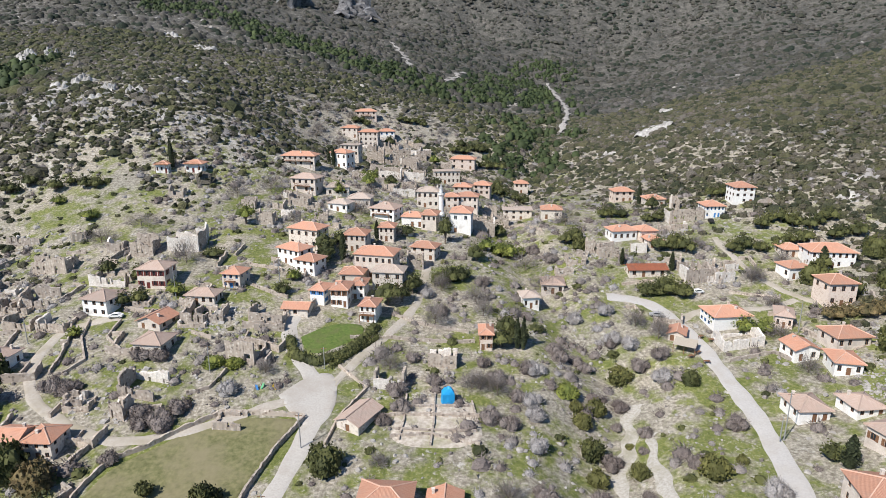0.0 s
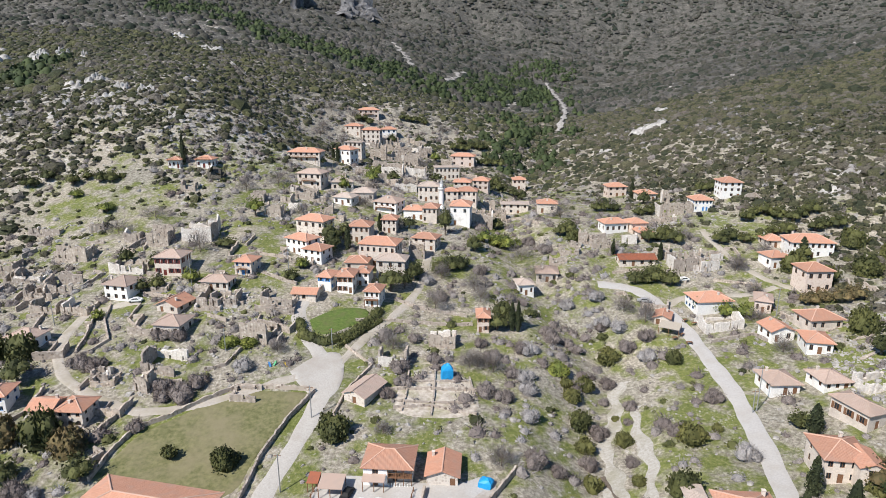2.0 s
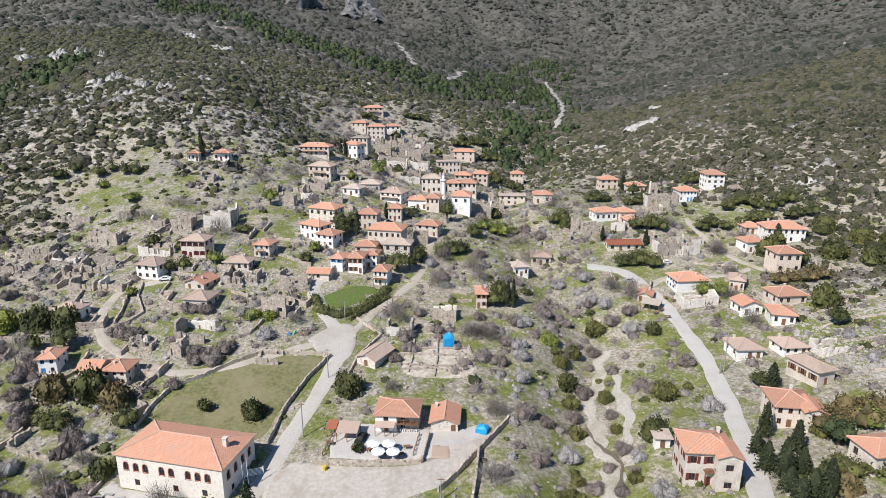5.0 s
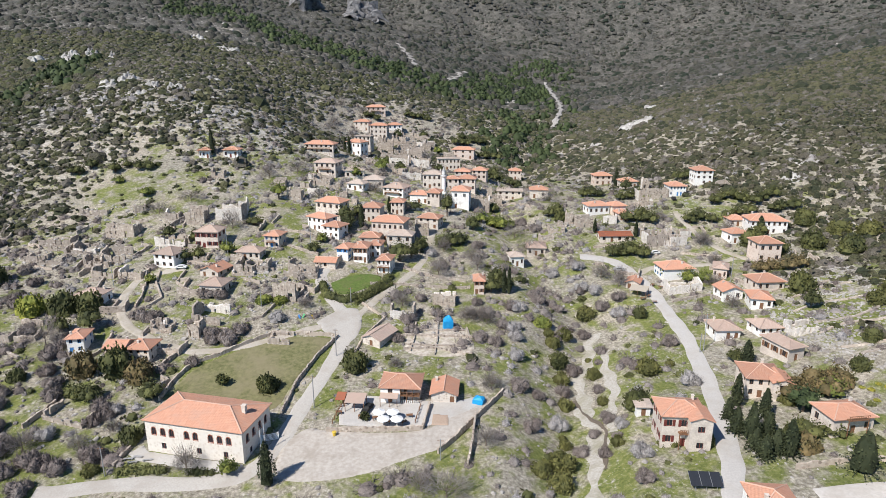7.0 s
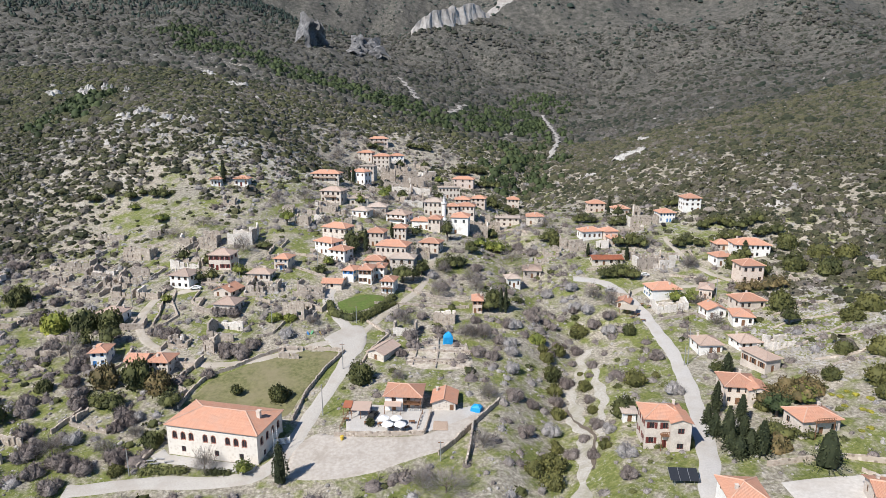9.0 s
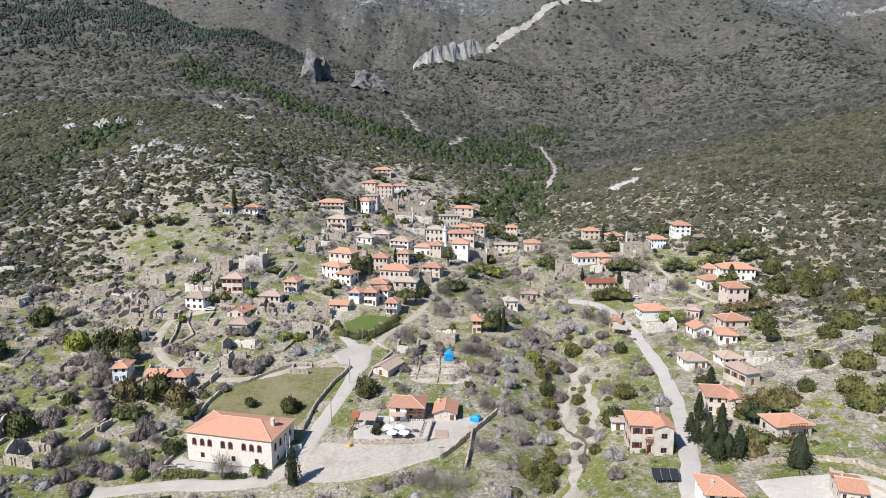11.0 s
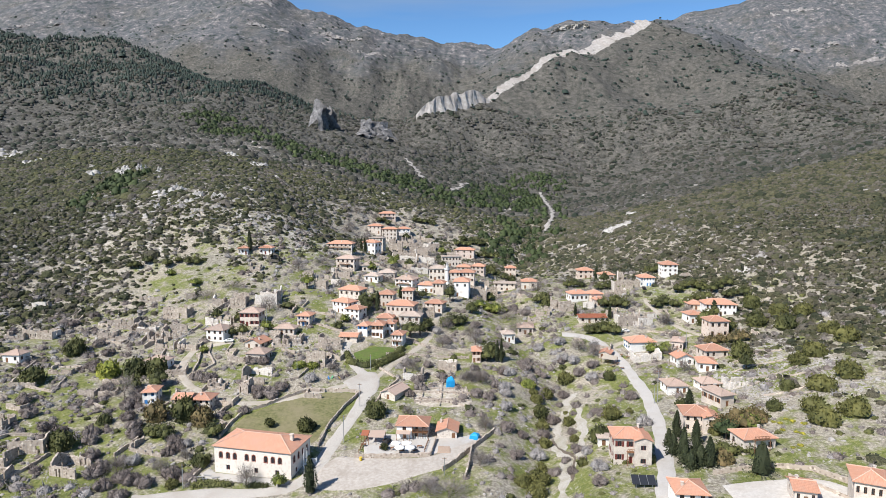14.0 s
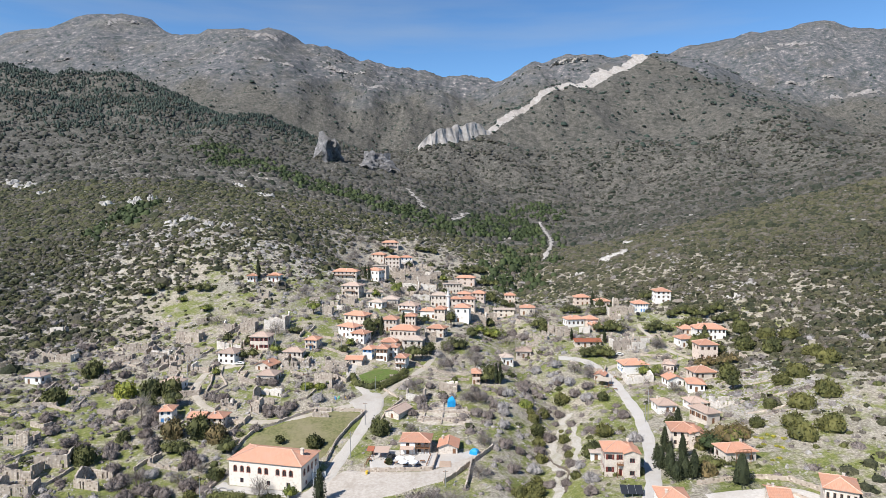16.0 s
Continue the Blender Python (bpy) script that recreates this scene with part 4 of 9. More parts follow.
def cover_of(x, y, z):
    """How much grass, scrub and bare rock lies where."""
    r = np.hypot(np.where(x > 0, 1.15, 1.0) * x, (y - 150) * 0.85)
    grass = 0.475 + 0.17 * soft_noise(x, y, 46, 1)
    for mx, my, mr, much in MEADOWS:
        grass = np.maximum(grass, much * np.exp(-(((x - mx) ** 2 + (y - my) ** 2) / mr**2) ** 2) + 0.08 * soft_noise(x, y, 20, 4))
    wild = np.clip((r - 150) / 120, 0, 1)
    far = np.clip((y - 480) / 350, 0, 1)
    scrub = wild * (0.47 + 0.12 * soft_noise(x, y, 120, 2)) + 0.15 * np.clip((r - 230) / 110, 0, 1) + far * 0.10 - 0.05 * np.clip((y - 1400) / 600, 0, 1) + wild * (0.10 * np.clip((x - 95) / 40, 0, 1) + 0.12 * np.clip((-205 - x) / 40, 0, 1))
    rock = 0.345 + 0.07 * soft_noise(x, y, 40, 3) + wild * (0.04 - 0.08 * (x > 90)) + 0.10 * np.clip((z - 620) / 250, 0, 1) - 0.05 * far
    for mx, my, mr, much in MEADOWS[:4]:
        rock = rock - 0.14 * np.exp(-(((x - mx) ** 2 + (y - my) ** 2) / mr**2) ** 2)
    for mx, my, mr, much in ROCKY:
        rock = rock + much * np.exp(-(((x - mx) ** 2 + (y - my) ** 2) / mr**2))
    grass = grass * (1 - 0.5 * wild)
    # far heights, which take the ground colours with painted bluish haze
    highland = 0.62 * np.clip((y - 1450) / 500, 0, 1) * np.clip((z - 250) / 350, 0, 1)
    return np.stack([grass, scrub, rock, highland], -1)


gx = spread(-230, 230, 2.7, -4200, 4200, 1.05)
gy = spread(30, 400, 2.7, -1500, 4300, 1.035)
px, py = np.meshgrid(gx, gy)
pz = land(px, py)
ids = np.arange(px.size).reshape(px.shape)
a, b, c, d = ids[:-1, :-1].ravel(), ids[:-1, 1:].ravel(), ids[1:, 1:].ravel(), ids[1:, :-1].ravel()
ground_mesh = bulk("ground", np.stack([px.ravel(), py.ravel(), pz.ravel()], 1), np.concatenate([np.stack([a, b, c], 1), np.stack([a, c, d], 1)]), GROUND, True)
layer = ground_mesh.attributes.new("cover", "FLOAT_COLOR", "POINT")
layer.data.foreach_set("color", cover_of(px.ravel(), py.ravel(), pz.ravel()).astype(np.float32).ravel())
tagged(new("ground", ground_mesh), "stony valley ground rising to scrub-covered limestone mountains", "ground", kind="structure")


# ---- roads, yards and beds ----
ribbon("road", [(-88.5, 69.2), (-68.8, 71.8), (-45.2, 71.9), (-40.4, 77.4), (-37.9, 88.6), (-35.1, 101.8), (-32.2, 115.7), (-29.9, 128.8), (-29.0, 138.4), (-34.7, 146.3), (-40.4, 154.6), (-44.0, 163.7), (-43.9, 171.8)], 5.2, ROAD, "pale concrete and dirt village road")
ribbon("road", [(-29.4, 137.8), (-39.8, 134.1), (-50.6, 128.0), (-64.1, 122.2), (-73.9, 121.6), (-87.7, 126.8), (-100.0, 135.5), (-108.6, 148.8), (-109.0, 162.0), (-104.4, 167.8), (-93.8, 169.7)], 3.3, DIRT, "winding pale dirt track below the ruins", lift=0.15)
ribbon("road", [(-29.4, 137.8), (-25.5, 147.1), (-20.8, 156.8), (-16.4, 163.4), (-9.0, 180.3), (-6.8, 193.0), (-6.0, 207.1), (-4.4, 221.7)], 3.0, DIRT, "stone-paved village street climbing between walls", lift=0.14)
ribbon("road", [(52.0, 44.0), (55.9, 56.5), (58.6, 64.0), (63.3, 78.1), (68.2, 97.8), (71.5, 114.0), (73.3, 128.0), (73.9, 140.0), (73.6, 152.0), (72.8, 166.0), (70.2, 179.0), (66.0, 186.5), (59.5, 190.5), (53.5, 191.5)], 5.4, PAVING, "grey paved road along the houses", lift=0.12)
ribbon("road", [(103.6, 229.5), (103.5, 214.6), (106.0, 198.9), (110.4, 187.4), (115.5, 179.6)], 2.8, DIRT, "narrow pale track up to the white house")
ribbon("road", [(71.0, 175.2), (80.6, 182.4), (98.7, 179.5), (110.7, 183.1)], 2.8, DIRT, "dirt lane between the gardens", lift=0.15)
ribbon("stream_bed", [(29.0, 58.0), (32.5, 69.5), (36.0, 83.0), (37.0, 92.0), (36.8, 101.0), (37.9, 112.0), (40.8, 123.5), (45.4, 133.7), (49.6, 144.3)], 4.4, GRAVEL, "dry stony stream bed", category="stream bed", ragged=1.6)
ribbon("stream_bed", [(40.0, 86.0), (42.4, 93.3), (45.0, 104.0), (47.2, 116.6), (49.0, 130.9)], 3.0, GRAVEL, "pale stony side channel", category="stream bed", ragged=1.2, lift=0.16)
ribbon("stream_trickle", [(35.5, 72.0), (36.4, 79.0), (39.6, 86.5), (38.2, 93.0), (36.2, 100.0), (35.6, 107.0)], 1.0, MUD, "narrow wet muddy trickle in the stream bed", category="stream bed", ragged=0.4, lift=0.24)
patch("parking_ground", [(-37.9, 83.0), (-33.2, 89.5), (-28.6, 87.0), (-5.3, 84.7), (2.1, 91.8), (9.5, 100.6), (12.2, 96.8), (2.0, 79.6), (-8.1, 75.6), (-17.7, 71.1), (-32.2, 69.8), (-37.9, 72.9)], LOT, "bare pale dirt parking ground")
patch("terrace_paving", [(-25.5, 89.0), (-27.1, 98.7), (-20.1, 101.4), (-5.9, 98.0), (4.3, 97.7), (8.8, 100.6), (9.3, 95.7), (2.1, 90.6), (-5.4, 86.4)], PAVING, "grey stone paving of the restaurant yard", lift=0.2)
patch("concrete_yard", [(70.5, 57.0), (86.0, 57.5), (94.0, 56.5), (101.0, 48.0), (92.0, 40.0), (70.0, 42.0)], YARD, "pale bare concrete and earth yard between the lower houses", lift=0.14, clear=True, soften=1)
patch("forecourt", [(-71.5, 84.5), (-69.7, 82.2), (-45.3, 76.8), (-45.9, 73.8), (-70.5, 79.0), (-74.0, 81.5)], PAVING, "pale paved forecourt before the stone school building", lift=0.16, clear=True, soften=0)
patch("road_fork", [(-40.3, 136.9), (-34.5, 145.2), (-27.3, 146.9), (-25.4, 131.9), (-29.5, 124.1), (-36.6, 131.2)], ROAD, "widened dirt fork of the village roads", lift=0.17)
patch("dig_ground", [(-9.9, 136.2), (-3.4, 138.9), (6.5, 138.5), (9.1, 130.2), (8.9, 121.3), (-3.0, 119.1), (-11.8, 121.4), (-12.3, 127.9)], DIG, "pale stony soil of an open dig", lift=0.08, clear=False)
patch("sand_bed", [(-2.7, 92.1), (1.2, 91.7), (1.2, 87.4), (-3.1, 87.8)], SAND, "brown sand rectangle in the yard", lift=0.26, cell=0.5, clear=False, soften=0)
patch("meadow", [(-33.6, 128.6), (-43.0, 129.4), (-52.4, 129.2), (-59.2, 123.6), (-65.0, 118.4), (-70.0, 114.6), (-72.4, 108.0), (-73.2, 100.0), (-72.0, 94.5), (-58.0, 95.5), (-42.4, 94.2), (-41.2, 106.8), (-38.0, 118.4)], FIELD, "smooth olive-green grazed meadow inside stone walls", lift=0.1, category="meadow")
patch("lawn", [(-40.0, 161.4), (-34.2, 167.5), (-27.3, 170.3), (-22.1, 168.6), (-24.0, 162.5), (-29.0, 157.6), (-34.1, 153.5), (-37.9, 155.7)], LAWN, "bright green mown garden lawn", lift=0.1, category="lawn")


# ---- houses and ruins ----
house(-53.1, 437.7, 5, 14.4, 6.7, 5.9, wall="pink", cols=4, balcony=0.5)
house(-60.6, 408.6, -15, 10.9, 6.7, 6.3, wall="stone")
house(-47.9, 402.6, -8, 12.4, 6.7, 9.2, wall="stone", cols=4, storeys=3)
house(-37.1, 416.1, 8, 10.3, 6.7, 6.4, wall="white", trim="blue", cols=3)
house(-69.7, 299.5, -8, 16.3, 7.6, 4.9, wall="stone", cols=6, balcony=0.8)
house(-53.4, 318.7, -30, 10.2, 6.7, 7.9, wall="white", cols=3)
house(-52.8, 352.9, -10, 10.4, 7.6, 9.4, wall="stone", tile="pale", kind="flat", cols=4, storeys=3)
house(-60.9, 268.1, -15, 11.6, 7.6, 6.5, wall="cream", tile="old", cols=4, chimneys=0, balcony=0.6)
house(-46.3, 270.1, 5, 9.9, 6.7, 4.3, wall="stone", tile="pale", cols=3, storeys=1)
house(-35.8, 259.3, -5, 9.8, 7.6, 4.1, wall="stone", tile="pale", cols=4, storeys=1)
house(-25.1, 249.6, -22, 10.9, 8.6, 4.6, wall="white", tile="old", cols=4, chimneys=1, balcony=0.7)
house(-43.6, 252.4, -20, 8.7, 6.7, 3.5, wall="white", tile="pale", cols=3, storeys=1)
house(-6.7, 268.4, -8, 9.7, 7.6, 7.3, wall="stone", tile="pale", cols=4)
house(2.1, 319.7, 5, 13.1, 6.7, 6.8, wall="stone", tile="pale", kind="flat", cols=6)
house(11.9, 383.6, -10, 15.1, 7.6, 6.3, wall="pink", cols=3)
house(9.2, 294.4, -8, 8.4, 6.7, 4.7, wall="stone", cols=3)
house(18.9, 302.4, -12, 8.1, 6.7, 5.1, wall="pink", cols=3)
house(10.7, 269.5, -8, 9.1, 6.7, 6.3, wall="cream", cols=4)
house(4.0, 268.7, 0, 5.7, 5.9, 6.0, wall="cream", cols=2)
house(7.0, 241.6, -8, 8.2, 9.2, 8.4, wall="white", cols=2, side=3, storeys=2, trim="grey", chimneys=0, name="mosque", label="white plastered village mosque with orange hipped tile roof")
house(-12.4, 245.4, -10, 9.0, 6.7, 4.2, wall="white", cols=3, storeys=1)
house(-5.7, 242.4, -10, 6.1, 7.6, 6.6, wall="cream", cols=3)
house(-21.5, 228.3, -5, 5.7, 6.7, 5.6, wall="stone", cols=3)
house(-31.9, 216.5, -8, 8.0, 7.6, 6.4, wall="cream", cols=4)
house(-23.2, 198.5, -12, 13.3, 8.4, 8.2, wall="cream", cols=6, side=3, storeys=2)
house(-17.9, 189.8, -8, 9.9, 6.7, 6.8, wall="stone", tile="pale", cols=3)
house(-7.4, 215.8, -18, 9.1, 6.7, 4.5, wall="stone", cols=3)
house(-50.3, 216.0, -22, 12.0, 7.6, 7.2, wall="stone", cols=4)
house(-52.4, 202.1, -32, 10.0, 6.7, 5.6, wall="white", cols=4)
house(-45.9, 197.2, -25, 7.7, 6.7, 4.7, wall="white", cols=3)
house(-38.4, 178.6, -14, 4.5, 6.7, 4.7, wall="white", trim="blue", shutters=True, cols=2)
house(-31.6, 177.9, -6, 5.2, 7.6, 5.9, wall="white", cols=3, shutters=True)
house(-30.0, 193.1, -6, 7.5, 6.7, 3.4, wall="cream", cols=3, storeys=1)
house(-26.6, 183.8, -6, 4.0, 6.7, 4.8, wall="white", cols=2)
house(-22.2, 171.0, -10, 4.8, 6.7, 5.2, wall="white", cols=3, balcony=0.9)
house(-43.6, 171.4, -6, 7.5, 5.0, 2.5, wall="stone", cols=3, storeys=1, kind="gable")
house(12.1, 160.4, -2, 3.5, 6.7, 5.0, wall="pink", cols=2, side=2, shutters=True, trim="brown", pitch=0.5)
house(-66.6, 185.4, -10, 6.0, 6.7, 4.8, wall="cream", cols=3, trim="blue", balcony=0.5)
house(-72.9, 175.4, -6, 9.0, 5.9, 3.1, wall="stone", tile="old", cols=4, storeys=1)
house(-91.4, 185.0, -4, 9.0, 7.6, 6.5, wall="cream", tile="old", cols=4, trim="red", shutters=True)
house(-102.3, 171.1, -14, 8.4, 8.4, 5.2, wall="white", tile="old", cols=3, storeys=2)
house(-83.1, 163.1, -18, 7.6, 7.6, 2.4, wall="cream", kind="gablefront", cols=2, storeys=1)
house(-78.3, 151.1, -8, 7.9, 7.6, 3.9, wall="stone", tile="old", cols=3, storeys=1, chimneys=0)
house(-117.1, 146.0, -8, 8.3, 6.7, 4.2, wall="white", tile="old", cols=4, storeys=1)
house(-107.7, 121.4, 8, 4.7, 6.7, 4.7, wall="white", kind="hip", cols=2, trim="blue")
house(-94.3, 117.3, -3, 5.7, 5.9, 4.3, wall="pink", cols=3, kind="gable")
house(-87.0, 116.5, -3, 6.3, 6.7, 4.4, wall="stone", cols=3)
house(-120.6, 266.0, 2, 5.4, 5.9, 3.9, wall="white", cols=3, trim="red", balcony=0.8, chimneys=0, storeys=1)
house(-108.1, 268.6, -4, 7.6, 5.9, 4.0, wall="white", cols=3, trim="red", balcony=0.8, chimneys=0, storeys=1)
house(-177.3, 149.1, -5, 7.3, 5.9, 3.5, wall="white", tile="old", cols=2, storeys=1)
house(86.2, 292.4, 4, 9.3, 6.7, 5.2, wall="pink", cols=3)
house(94.6, 271.8, 4, 8.2, 6.7, 3.6, wall="stone", cols=3, storeys=1)
house(126.3, 256.8, 0, 8.4, 8.4, 6.9, wall="white", cols=3, storeys=3, side=3)
house(110.6, 247.5, 2, 7.8, 7.6, 4.9, wall="white", trim="blue", cols=5, side=3)
house(69.8, 231.3, 10, 9.9, 6.7, 4.2, wall="white", cols=4, storeys=1)
house(78.7, 230.6, 8, 6.4, 6.7, 4.2, wall="pink", cols=3, storeys=1)
house(79.7, 224.5, 8, 5.5, 6.7, 3.0, wall="cream", cols=2, storeys=1)
house(70.5, 203.2, 2, 12.9, 5.9, 2.7, wall="stone", tile="rust", cols=4, storeys=1, kind="gable", pitch=0.35)
house(28.6, 189.1, 8, 5.3, 5.9, 4.1, wall="white", tile="pale", cols=3, storeys=1)
house(37.4, 200.0, -6, 7.5, 7.6, 3.5, wall="cream", tile="old", cols=3, storeys=1)
house(33.9, 277.5, -4, 12.9, 7.6, 4.7, wall="stone", tile="pale", kind="flat", cols=4)
house(46.8, 262.0, -6, 8.7, 6.7, 4.4, wall="stone", cols=2, side=2, storeys=1)
house(45.0, 353.9, -2, 7.6, 6.7, 5.9, wall="cream", cols=3)
house(84.9, 169.6, 6, 11.2, 8.4, 4.2, wall="white", trim="blue", cols=0, side=4, chimneys=2)
house(130.8, 199.7, -6, 14.3, 9.2, 5.8, wall="white", cols=7)
house(123.0, 209.7, 0, 6.6, 6.7, 3.0, wall="stone", cols=3, storeys=1)
house(117.9, 195.9, 10, 7.4, 6.7, 4.2, wall="white", cols=2, storeys=1)
house(120.0, 176.0, 2, 8.6, 8.0, 7.4, wall="pink", cols=3)
house(98.8, 167.8, -25, 4.6, 7.6, 4.1, wall="pink", tile="old", cols=3, storeys=1)
house(108.8, 151.6, 6, 9.6, 7.6, 3.5, wall="cream", cols=4, storeys=1)
house(95.6, 149.5, 4, 6.7, 6.7, 3.4, wall="white", cols=2, storeys=1, kind="gablefront")
house(100.5, 140.1, -12, 6.4, 7.6, 3.5, wall="white", cols=3, storeys=1)
house(83.5, 124.2, 2, 7.1, 7.6, 3.1, wall="white", tile="old", cols=3, storeys=1)
house(95.0, 122.8, 6, 6.7, 6.7, 2.4, wall="white", tile="old", cols=3, storeys=1)
house(67.1, 165.4, -25, 4.4, 5.9, 2.4, wall="cream", cols=2, storeys=1, kind="gablefront")
house(93.2, 106.0, 18, 5.3, 9.2, 4.1, wall="cream", tile="old", cols=1, side=3, storeys=1, shutters=True)
house(78.0, 91.4, -8, 8.5, 8.4, 5.3, wall="cream", cols=4, side=2, wing=(3.2, 4.6, 2.4))
house(52.2, 74.4, -4, 9.3, 7.6, 7.7, wall="cream", cols=3, trim="red", shutters=True, balcony=0.25, wing=(3.0, 4.6, 2.2))
house(87.6, 72.8, 8, 9.5, 6.7, 4.1, wall="cream", cols=3, balcony=0.5, storeys=1)
house(58.6, 45.9, -5, 7.2, 7.6, 4.8, wall="white", cols=3)
house(96.4, 39.4, -25, 7.2, 8.4, 8.1, wall="cream", cols=5)
house(85.0, 45.4, -15, 4.8, 6.7, 3.6, wall="cream", cols=3, storeys=1, kind="gable")
house(-0.0, 97.2, -4, 6.4, 7.6, 2.5, wall="stone", cols=3, storeys=1, kind="gablefront", pitch=0.4)
house(-21.7, 124.8, -28, 6.1, 9.2, 2.4, wall="stone", tile="old", cols=1, side=1, storeys=1, kind="gablefront", chimneys=0)
ruin(-131.6, 198.1, -5, 12.1, 7.0, 5.5, 0)
ruin(-104.0, 206.3, 0, 7.8, 6.3, 6.9, 1, missing=(3,))
ruin(-114.7, 209.5, 0, 5.9, 4.8, 4.5, 2, missing=(2,))
ruin(-90.8, 209.3, -5, 11.3, 7.0, 6.6, 3)
ruin(-87.1, 216.9, 0, 3.7, 3.5, 5.5, 4, missing=(2,))
ruin(-132.8, 219.2, 20, 4.7, 3.8, 3.9, 5, missing=(3,))
ruin(-106.9, 187.4, -8, 12.6, 7.0, 5.2, 6)
ruin(-124.3, 176.9, 0, 9.6, 7.0, 6.1, 7, missing=(1,))
ruin(-111.7, 163.6, -5, 8.5, 6.8, 4.3, 8, missing=(2,))
ruin(-130.9, 175.1, 0, 6.8, 5.4, 5.3, 9)
ruin(-121.9, 164.8, -5, 8.6, 6.9, 3.7, 10, missing=(2,))
ruin(-74.6, 135.4, -12, 9.7, 7.0, 5.1, 11, missing=(1,))
ruin(-76.0, 128.7, -20, 4.2, 3.5, 6.0, 12)
ruin(-53.3, 149.2, -15, 8.4, 6.7, 6.2, 13, missing=(3,))
ruin(-50.9, 165.8, -5, 10.0, 7.0, 4.7, 14, missing=(2,))
ruin(-67.3, 166.5, 0, 8.1, 6.5, 3.7, 15)
ruin(-13.6, 140.4, -4, 7.7, 6.2, 5.9, 16, missing=(2,))
ruin(-0.2, 151.0, -4, 7.6, 6.0, 4.7, 17, missing=(3,))
ruin(-89.0, 133.4, 0, 4.6, 3.7, 2.5, 18)
ruin(-49.3, 124.9, -4, 6.6, 5.3, 3.2, 19, missing=(1,))
ruin(-68.5, 232.2, -5, 6.7, 5.4, 5.9, 20, missing=(2,))
ruin(-59.9, 252.6, -5, 8.6, 6.9, 5.8, 21)
ruin(-40.2, 371.8, 0, 10.1, 7.0, 7.0, 22, missing=(2,))
ruin(-30.2, 373.0, 10, 8.8, 7.0, 7.0, 23, missing=(1,))
ruin(-19.6, 365.4, -10, 8.9, 7.0, 6.9, 24)
ruin(-36.9, 414.5, 0, 9.7, 7.0, 6.2, 25, missing=(3,))
ruin(-14.7, 314.7, 0, 10.4, 7.0, 6.6, 26, missing=(2,))
ruin(-26.6, 309.6, 0, 11.3, 7.0, 5.3, 27)
ruin(-17.9, 282.2, 0, 10.4, 7.0, 4.9, 28, missing=(2,))
ruin(16.7, 250.2, -5, 9.4, 7.0, 7.0, 29, missing=(3,))
ruin(25.2, 267.7, 0, 7.5, 6.0, 4.7, 30)
ruin(60.7, 218.1, 5, 7.2, 5.8, 5.6, 31, missing=(1,))
ruin(99.1, 246.5, 5, 14.3, 7.0, 5.3, 32, missing=(2,))
ruin(100.2, 262.9, 0, 3.4, 3.5, 6.6, 33)
ruin(85.9, 197.7, 5, 8.7, 6.9, 5.1, 34, missing=(2,))
ruin(94.4, 197.4, 10, 7.1, 5.7, 3.9, 35, missing=(1,))
ruin(83.7, 159.1, 5, 11.9, 7.0, 3.4, 36, label="roofless yard with flaking white plastered walls", stone=OLD_PLASTER)
ruin(-78.3, 245.5, 0, 5.5, 4.4, 3.8, 37, missing=(3,))
ruin(-108.6, 249.5, 0, 6.0, 4.8, 4.8, 38, missing=(2,))
ruin(-9.7, 207.4, 0, 5.9, 4.7, 5.3, 39)
ruin(-71.9, 165.7, -10, 7.1, 5.7, 3.4, 40, missing=(2,))
ruin(-90.7, 175.1, 0, 5.1, 4.1, 2.8, 41, missing=(3,))
ruin(2.1, 379.8, 0, 6.9, 5.5, 4.3, 42)
ruin(-39.6, 300.3, 0, 9.3, 7.0, 4.6, 43, missing=(1,))
ruin(47.9, 213.3, 0, 6.9, 5.5, 3.4, 44, missing=(2,))
ruin(42.9, 207.7, 0, 6.0, 4.8, 2.9, 45)
ruin(54.8, 221.8, 0, 3.4, 3.5, 5.7, 46, missing=(2,))
ruin(-28.1, 392.1, 0, 8.5, 6.8, 5.9, 47, missing=(1,))
ruin(-13.9, 392.2, 0, 7.1, 5.7, 5.2, 48)
ruin(-46.1, 395.5, 0, 7.9, 6.3, 5.2, 49, missing=(3,))
ruin(-206.9, 211.8, 0, 7.1, 5.7, 4.2, 50, missing=(2,))
ruin(-184.5, 176.5, 0, 13.3, 7.0, 5.3, 51)
ruin(-193.7, 174.2, 5, 8.5, 6.8, 3.7, 52, missing=(2,))
ruin(-149.6, 99.0, 0, 8.6, 6.9, 4.3, 53, missing=(3,))
ruin(-130.3, 88.0, 10, 10.2, 7.0, 4.8, 54)
ruin(-113.0, 78.2, -10, 8.8, 7.0, 4.2, 55, missing=(1,))
ruin(-136.5, 80.8, 0, 9.0, 7.0, 4.3, 56, missing=(2,))
ruin(-131.9, 71.8, 5, 9.7, 7.0, 4.1, 57)
ruin(-95.1, 91.5, -15, 12.2, 7.0, 3.3, 58, missing=(2,))
ruin(103.2, 118.5, 5, 7.6, 6.0, 2.5, 59, missing=(1,), stone=OLD_PLASTER)
ruin(-87.0, 131.2, 0, 6.3, 5.0, 2.0, 60)
ruin(-153.2, 142.0, 0, 9.4, 7.0, 2.4, 61, missing=(3,))
ruin(-155.6, 179.9, 0, 8.1, 6.4, 2.7, 62, missing=(2,))
ruin(-153.4, 219.4, 0, 12.1, 7.0, 3.0, 63)
ruin(-134.7, 203.9, 0, 10.4, 7.0, 3.2, 64, missing=(2,))
